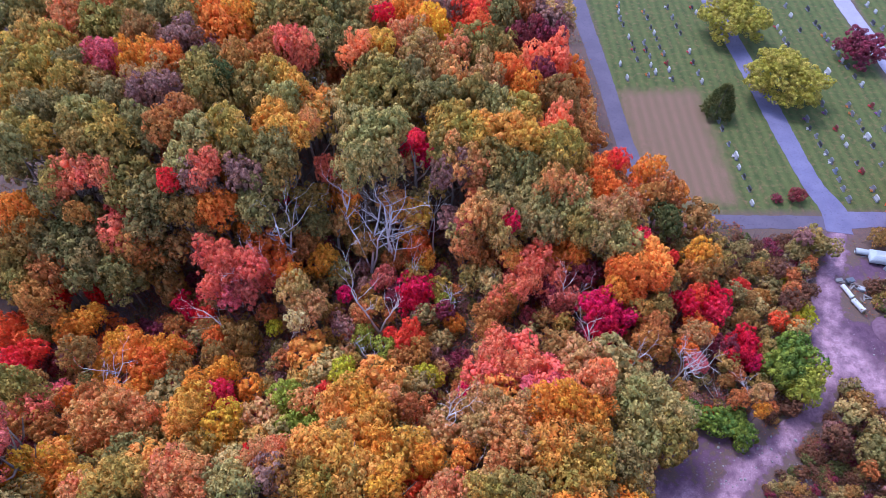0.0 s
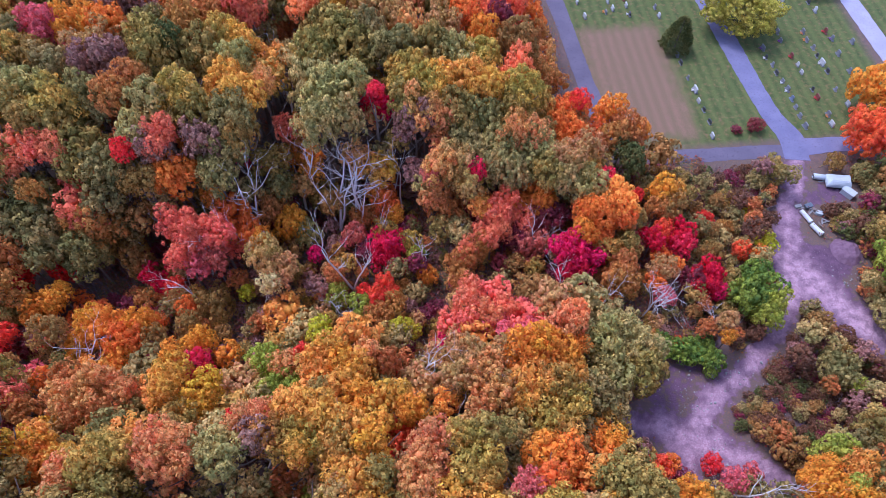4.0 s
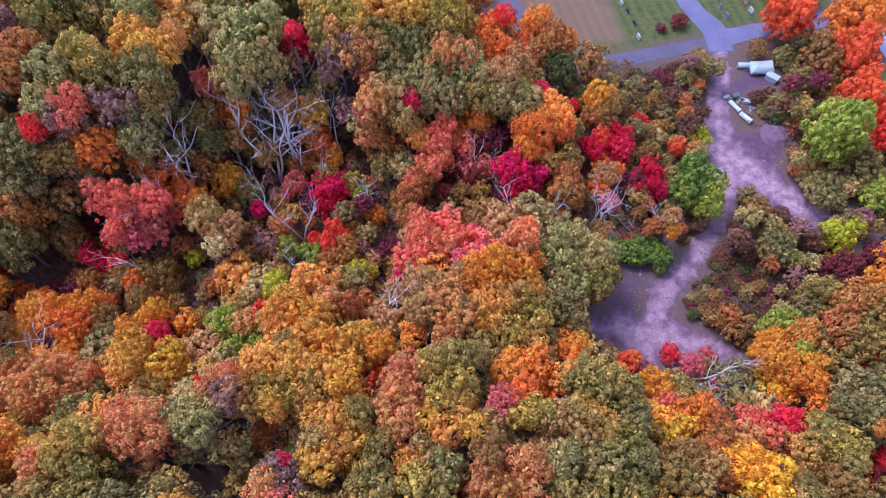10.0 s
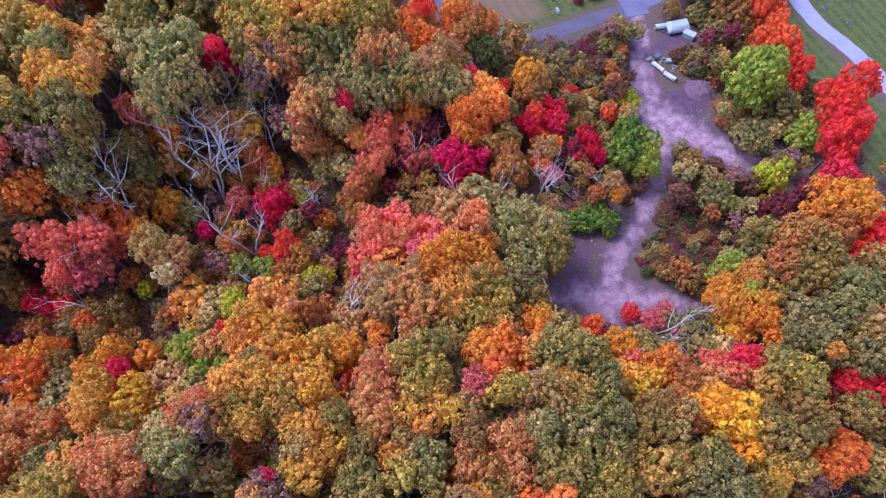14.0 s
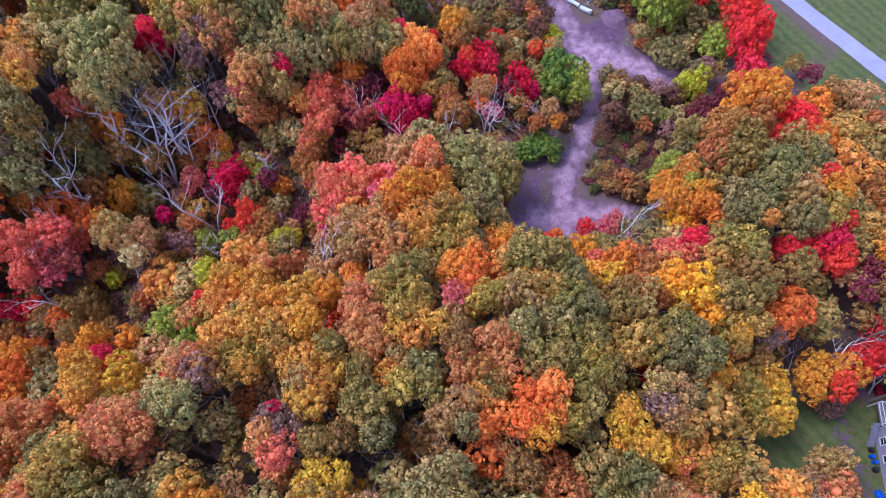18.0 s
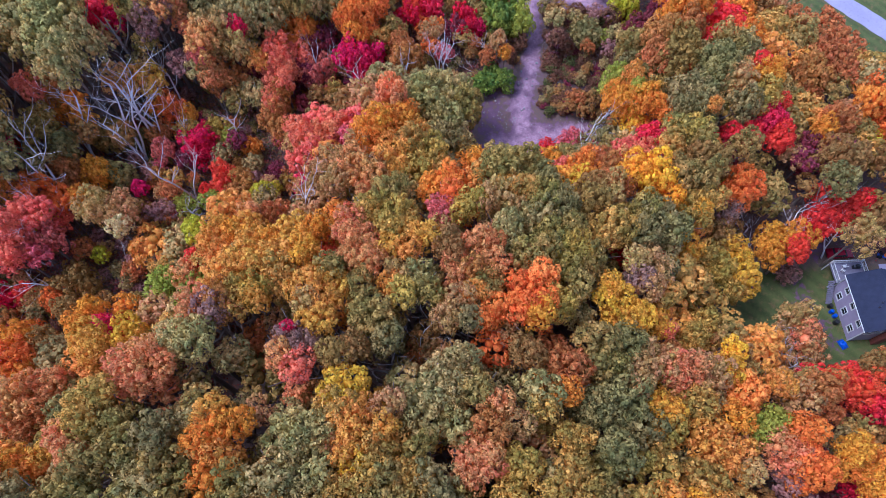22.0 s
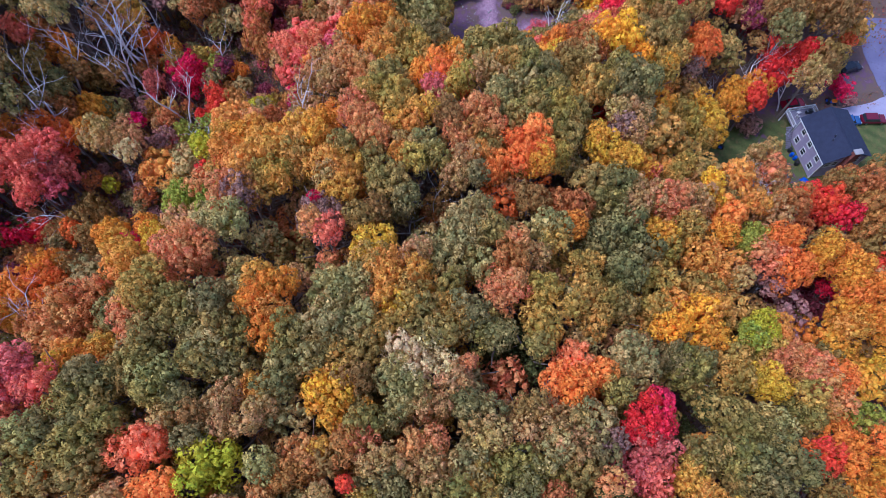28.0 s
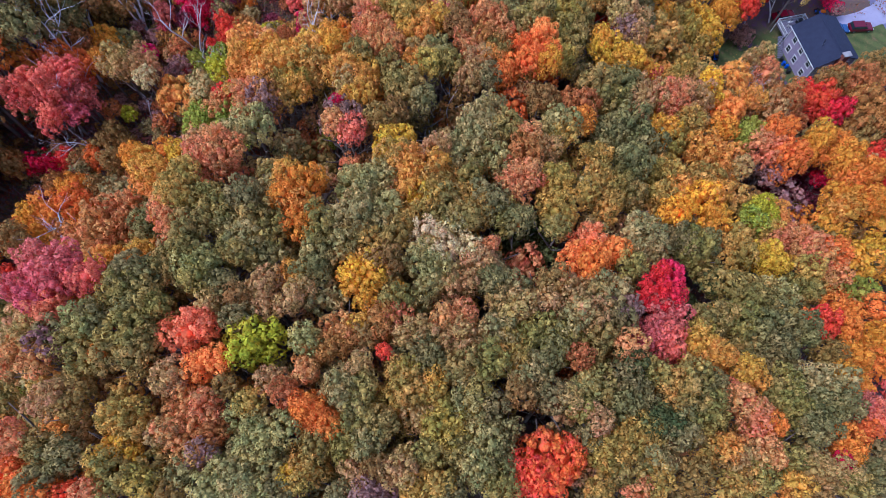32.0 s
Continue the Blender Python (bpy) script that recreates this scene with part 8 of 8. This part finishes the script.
def rubble():
    """Broken pale stones strewn by the track."""
    rng = random.Random(17)
    bm = bmesh.new()
    spots = [(69.5, 43.2, 2.2, 70), (57, 31, 4.0, 70), (55.5, 26, 3.0, 50), (84.5, 64.5, 1.5, 12), (72, 35.8, 2.5, 16), (50, 35, 3.0, 40), (44, 31, 5.0, 60), (46, 19, 6.0, 50), (78, 50, 3.0, 30)]
    for x, y, s, n in spots:
        for _ in range(n):
            r = rng.uniform(0.06, 0.3) * (1.0 if rng.random() < 0.3 else 0.6)
            px, py = rng.gauss(x, s * 0.5), rng.gauss(y, s * 0.5)
            m = pose(px, py, ground_height(px, py) + r * 0.4, rng.uniform(0, 90), rng.uniform(0, 90), rng.uniform(0, 90)) @ Matrix.Diagonal((rng.uniform(0.8, 1.4), rng.uniform(0.7, 1.2), rng.uniform(0.5, 0.9), 1))
            bmesh.ops.create_icosphere(bm, subdivisions=1, radius=r, matrix=m)
    ob = part("rubble", bm, CONCRETE, None)
    tagged(ob, "broken pale stones strewn beside the dirt track", "stones", kind="stuff")


rubble()


# ---- forest beyond and the brush under the trees ----
LANES = ([(36, 172, 2.5), (40, 120, 2), (42, 92, 3), (48, 82, 3), (79, 80, 3), (110, 80, 3)], [(110, 172, 3), (113, 75, 3), (117, -40, 3)], [(66, -80, 5), (80, -47, 5), (96, -32, 5)])
PLAN_X, PLAN_Y = np.meshgrid(np.arange(-212.0, 205.0), np.arange(-182.0, 294.0))
plan_dirt, plan_lawn, _, _ = masks(PLAN_X, PLAN_Y)
PLAN_LANE = np.minimum.reduce([chain_distance(PLAN_X, PLAN_Y, c) for c in LANES])
PLAN_CLEAR = (plan_dirt < 0.1) & (plan_lawn < 0.15) & (PLAN_LANE >= 1.5)
PLAN_BRUSH = (np.minimum.reduce([chain_distance(PLAN_X, PLAN_Y, c) for c in (TRACK, APRON, BRANCH, LAYBY, SPUR, STORE, SCRUB, [(43, 82, 3), (79, 80, 3), (110, 80, 3)])]) >= 1.3) & (plan_lawn < 0.15)


def looked_up(table, x, y):
    return bool(table[int(round(min(max(y, -182), 293) + 182)), int(round(min(max(x, -212), 204) + 212))])


def clear_of(x, y):
    return looked_up(PLAN_CLEAR, x, y)


UPPER = ("olive", "sage", "mustard", "olive", "gold", "umber", "tan", "moss")
UNDER = ("umber", "rust", "dust", "olive", "dust", "moss", "rust", "mustard", "umber", "plum", "tan", "orange", "dust", "moss", "rose")
BRAMBLE = ("bramble", "rust", "dust", "olive", "bramble", "sage", "umber", "moss")
BROWN = ("bramble", "bramble", "bramble", "moss", "bramble", "pine", "umber", "bramble", "plum")
OPEN = ("olive", "pine", "umber", "plum", "moss", "dust", "rust", "mustard", "olive")
THICKET = ("pine", "olive", "olive", "rust", "plum", "sage")
SHOWY = ("crimson", "yellow", "ember", "salmon", "citron", "tangerine", "red")


def fill_between():
    """Younger trees and shrubs that close the gaps between the tall crowns."""
    rng = random.Random(11)
    tall = np.array([f[:4] for f in FOREST])
    low_plants = []
    made, plan, V, L, N, M, slots, source, count = [], [], [], [], [], [], [], {}, 0
    for i in range(9000):
        x, y = rng.uniform(-92, 108), rng.uniform(-82, 150)
        if not clear_of(x, y) or (79 < x < 90 and 65 < y < 76) or (73 < x < 80 and 58 < y < 69) or (x > 100 and y > 45) or (43 < x < 70 and -48 < y < -18):
            continue
        d = np.hypot(tall[:, 0] - x, tall[:, 1] - y)
        k = int(np.argmin(d - tall[:, 3]))
        gap = d[k] - tall[k, 3]
        near = np.argsort(d)[:4]
        h = float(np.mean(tall[near, 2]))
        if gap < (-1.0 if h > 16 else -0.8) or any((x - a) ** 2 + (y - b) ** 2 < (1.15 * c) ** 2 for a, b, c in made):
            continue
        if PLAN_LANE[int(round(y + 182)), int(round(x + 212))] < 3.6 or (x > 20 and y > 83) or (34 < x < 62 and -36 < y < -14 and abs(y + 25) < 0.6 * (x - 26)):
            continue
        low = h < 13 or (x > 50 and y > 15)
        if low and x < 50 and rng.random() < 0.12:
            continue
        shade = BRAMBLE if x < 84 else THICKET
        r = rng.uniform(1.0, 1.9) if low else min(3.6, max(2.0, gap + 1.4))
        made.append((x, y, r))
        near_leaves = FOREST[int(near[rng.randrange(2)])][4]
        if low:
            top, kind = r * rng.uniform(1.8, 4.4), rng.choice(UNDER if x < 48 else shade)
        else:
            top = h * rng.uniform(0.72, 0.92)
            kind = near_leaves if rng.random() < 0.5 and near_leaves not in SHOWY else rng.choice(UPPER)
        plan.append((x, y, r, top, kind))
    # brambles and thickets by the track, the lane, the stored things and in the open wood
    for x0, x1, y0, y1, n, kinds, big in ((48, 79, 17, 44, 560, BROWN, 1.3), (44, 71, 62, 79, 230, BROWN, 1.3), (79, 103, 40, 79, 420, THICKET, 1.7), (54, 70, 44, 62, 130, BRAMBLE, 1.3), (-50, 50, 36, 80, 500, OPEN, 1.5)):
        for _ in range(n):
            x, y = rng.uniform(x0, x1), rng.uniform(y0, y1)
            if looked_up(PLAN_BRUSH, x, y) and not (79 < x < 89 and 65 < y < 76) and not (73 < x < 80 and 58 < y < 69):
                r = rng.uniform(0.6, big)
                low_plants.append((x, y, r, r * rng.uniform(1.0, 1.8), rng.choice(kinds)))
    for i, (x, y, r, top, kind) in enumerate(plan + low_plants):
        me = rng.choice(SPARSE if i < len(plan) and r > 2.2 else BUSH)
        if me.name not in source:
            v = np.empty(len(me.vertices) * 3, np.float32)
            me.vertices.foreach_get("co", v)
            l = np.empty(len(me.loops), np.int32)
            me.loops.foreach_get("vertex_index", l)
            n = np.empty(len(me.polygons), np.int32)
            me.polygons.foreach_get("loop_total", n)
            source[me.name] = (v.reshape(-1, 3), l, n)
        v, l, n = source[me.name]
        w = rng.uniform(0, 6.28)
        c, s = math.cos(w), math.sin(w)
        R = np.array([[c, -s, 0], [s, c, 0], [0, 0, 1]])
        half = min(r, top * 0.5)
        V.append((v * np.array([r / 2.2, r / 2.2, half / 2.0])) @ R.T + np.array([x, y, ground_height(x, y) + top - half]))
        L.append(l + count)
        N.append(n)
        count += len(v)
        if kind not in slots:
            slots.append(kind)
        M.append(np.full(len(n), slots.index(kind)))
    me = mesh_of_arrays("young_growth", np.concatenate(V), np.concatenate(L), np.concatenate(N), None, np.concatenate(M))
    for k in slots:
        me.materials.append(LEAVES[k])
    tagged(new("young_growth", me), "young trees and tall shrubs in muted autumn colours", "undergrowth", kind="stuff")


fill_between()


def far_woods():
    """Woods outside the walked part: one mesh of rough crowns."""
    rng = random.Random(3)
    tall = np.array([f[:4] for f in FOREST])
    src = [m for m in MIDDLE[:3]]
    data = []
    for m in src:
        v = np.array([p.co for p in m.vertices])
        f = np.array([p.vertices for p in m.polygons if len(p.vertices) == 4])[::10]
        used, inv = np.unique(f, return_inverse=True)
        v2 = v[used]
        cen = v2[inv.reshape(f.shape)]
        mid = cen.mean(1, keepdims=True)
        data.append(((cen - mid) * 3.6 + mid).reshape(-1, 3))
    pieces = []
    for i in range(2000):
        x, y = rng.uniform(-210, 200), rng.uniform(-180, 290)
        inside = -88 < x < 118 and -85 < y < 165
        if inside or not clear_of(x, y) or (x > 34 and y > 60 and x < 200) or (x > 100 and y > -40):
            continue
        if (np.hypot(tall[:, 0] - x, tall[:, 1] - y) < 0.8 * (tall[:, 3] + 4)).any():
            continue
        v = data[i % 3]
        k = rng.uniform(1.0, 1.5)
        pieces.append(v * k + np.array([x, y, rng.uniform(15, 19)]))
    V = np.concatenate(pieces)
    me = bpy.data.meshes.new("far_woods")
    me.from_pydata(V.tolist(), [], np.arange(len(V)).reshape(-1, 4).tolist())
    me.materials.append(LEAVES["mustard"])
    tagged(new("far_woods", me), "mixed olive and gold woods further off", "woods", kind="stuff")


far_woods()


def brush_material():
    m, n, b = material("mixed_brush_leaves", 0.8)
    geo = n.nodes.new("ShaderNodeNewGeometry")
    t = noise_node(n, 0.16, 3.0)
    add = n.nodes.new("ShaderNodeMath")
    add.operation = "MULTIPLY_ADD"
    n.links.new(geo.outputs["Random Per Island"], add.inputs[0])
    add.inputs[1].default_value = 0.45
    n.links.new(t.outputs[0], add.inputs[2])
    cr = n.nodes.new("ShaderNodeValToRGB")
    cr.color_ramp.elements[0].position, cr.color_ramp.elements[0].color = 0.42, lin((96, 100, 58))
    cr.color_ramp.elements[1].position, cr.color_ramp.elements[1].color = 0.98, lin((150, 60, 58))
    for p, c in ((0.55, (120, 102, 56)), (0.66, (112, 82, 70)), (0.76, (168, 102, 56)), (0.87, (128, 74, 72))):
        cr.color_ramp.elements.new(p).color = lin(c)
    n.links.new(add.outputs[0], cr.inputs[0])
    n.links.new(cr.outputs[0], b.inputs["Base Color"])
    return m


def brush():
    """Low brambles, saplings and litter over the forest floor."""
    rng = np.random.default_rng(5)
    X = rng.uniform(-95, 112, 30000)
    Y = rng.uniform(-85, 150, 30000)
    d, l, _, _ = masks(X, Y)
    keep = (d < 0.12) & (l < 0.1)
    for c in ([(36, 172, 2.5), (40, 120, 2), (42, 92, 3), (48, 82, 3), (79, 80, 3), (110, 80, 3)], [(110, 172, 3), (113, 75, 3), (117, -40, 3)]):
        keep &= chain_distance(X, Y, c) > 0.8
    X, Y = X[keep], Y[keep]
    X = np.concatenate([X, rng.uniform(-56, 60, 26000)])
    Y = np.concatenate([Y, rng.uniform(28, 80, 26000)])
    d, l, _, _ = masks(X, Y)
    X, Y = X[(d < 0.12) & (l < 0.1)], Y[(d < 0.12) & (l < 0.1)]
    N = len(X)
    tall = 0.4 + 1.6 * (0.5 + 0.5 * np.sin(X * 0.31 + 2 * np.sin(Y * 0.23))) * rng.uniform(0.3, 1, N)
    C = np.repeat(np.stack([X, Y, tall], -1), 5, 0)
    C[:, 0] += rng.normal(0, 0.55, len(C))
    C[:, 1] += rng.normal(0, 0.55, len(C))
    C[:, 2] *= rng.uniform(0.2, 1.1, len(C))
    C[:, 2] += 0.1
    nrm = rng.normal(size=C.shape) * 0.5 + np.array([0, 0, 1.0])
    nrm /= np.linalg.norm(nrm, axis=1)[:, None]
    a = np.cross(nrm, rng.normal(size=C.shape))
    a /= np.linalg.norm(a, axis=1)[:, None]
    b = np.cross(nrm, a)
    s = rng.uniform(0.1, 0.26, (len(C), 1))
    V = np.stack([C - a * s, C - b * s * 0.7, C + a * s, C + b * s * 0.7], 1).reshape(-1, 3)
    me = bpy.data.meshes.new("underbrush")
    me.from_pydata(V.tolist(), [], np.arange(len(V)).reshape(-1, 4).tolist())
    me.materials.append(brush_material())
    tagged(new("underbrush", me), "brown, olive and plum underbrush on the forest floor", "underbrush", kind="stuff")


brush()


def saplings():
    """Thin leafless saplings and brambles that haze the open wood."""
    rng = random.Random(31)
    pieces = []
    for i in range(4200):
        x, y = rng.uniform(-60, 72), rng.uniform(24, 80)
        if not clear_of(x, y):
            continue
        h = rng.uniform(1.2, 4.5)
        lean = Vector((rng.uniform(-0.3, 0.3), rng.uniform(-0.3, 0.3), 1)) * h
        base = Vector((x, y, 0))
        pieces.append(tube([base, base + lean * 0.5, base + lean], [0.035, 0.025, 0.008], 3))
        for k in range(4):
            t = rng.uniform(0.3, 0.9)
            w = rng.uniform(0, 6.28)
            s = base + lean * t
            pieces.append(tube([s, s + Vector((math.cos(w), math.sin(w), 0.9)) * h * rng.uniform(0.12, 0.3)], [0.02, 0.006], 3))
    me = mesh_of("saplings", *merged(pieces), [TWIG])
    tagged(new("bare_brush", me), "thin leafless purple-grey saplings on the forest floor", "brush", kind="stuff")


TWIG = grained("purple_grey_twigs", (158, 136, 150), (122, 102, 114), 0.6, 0.9, bump=0.0)
saplings()
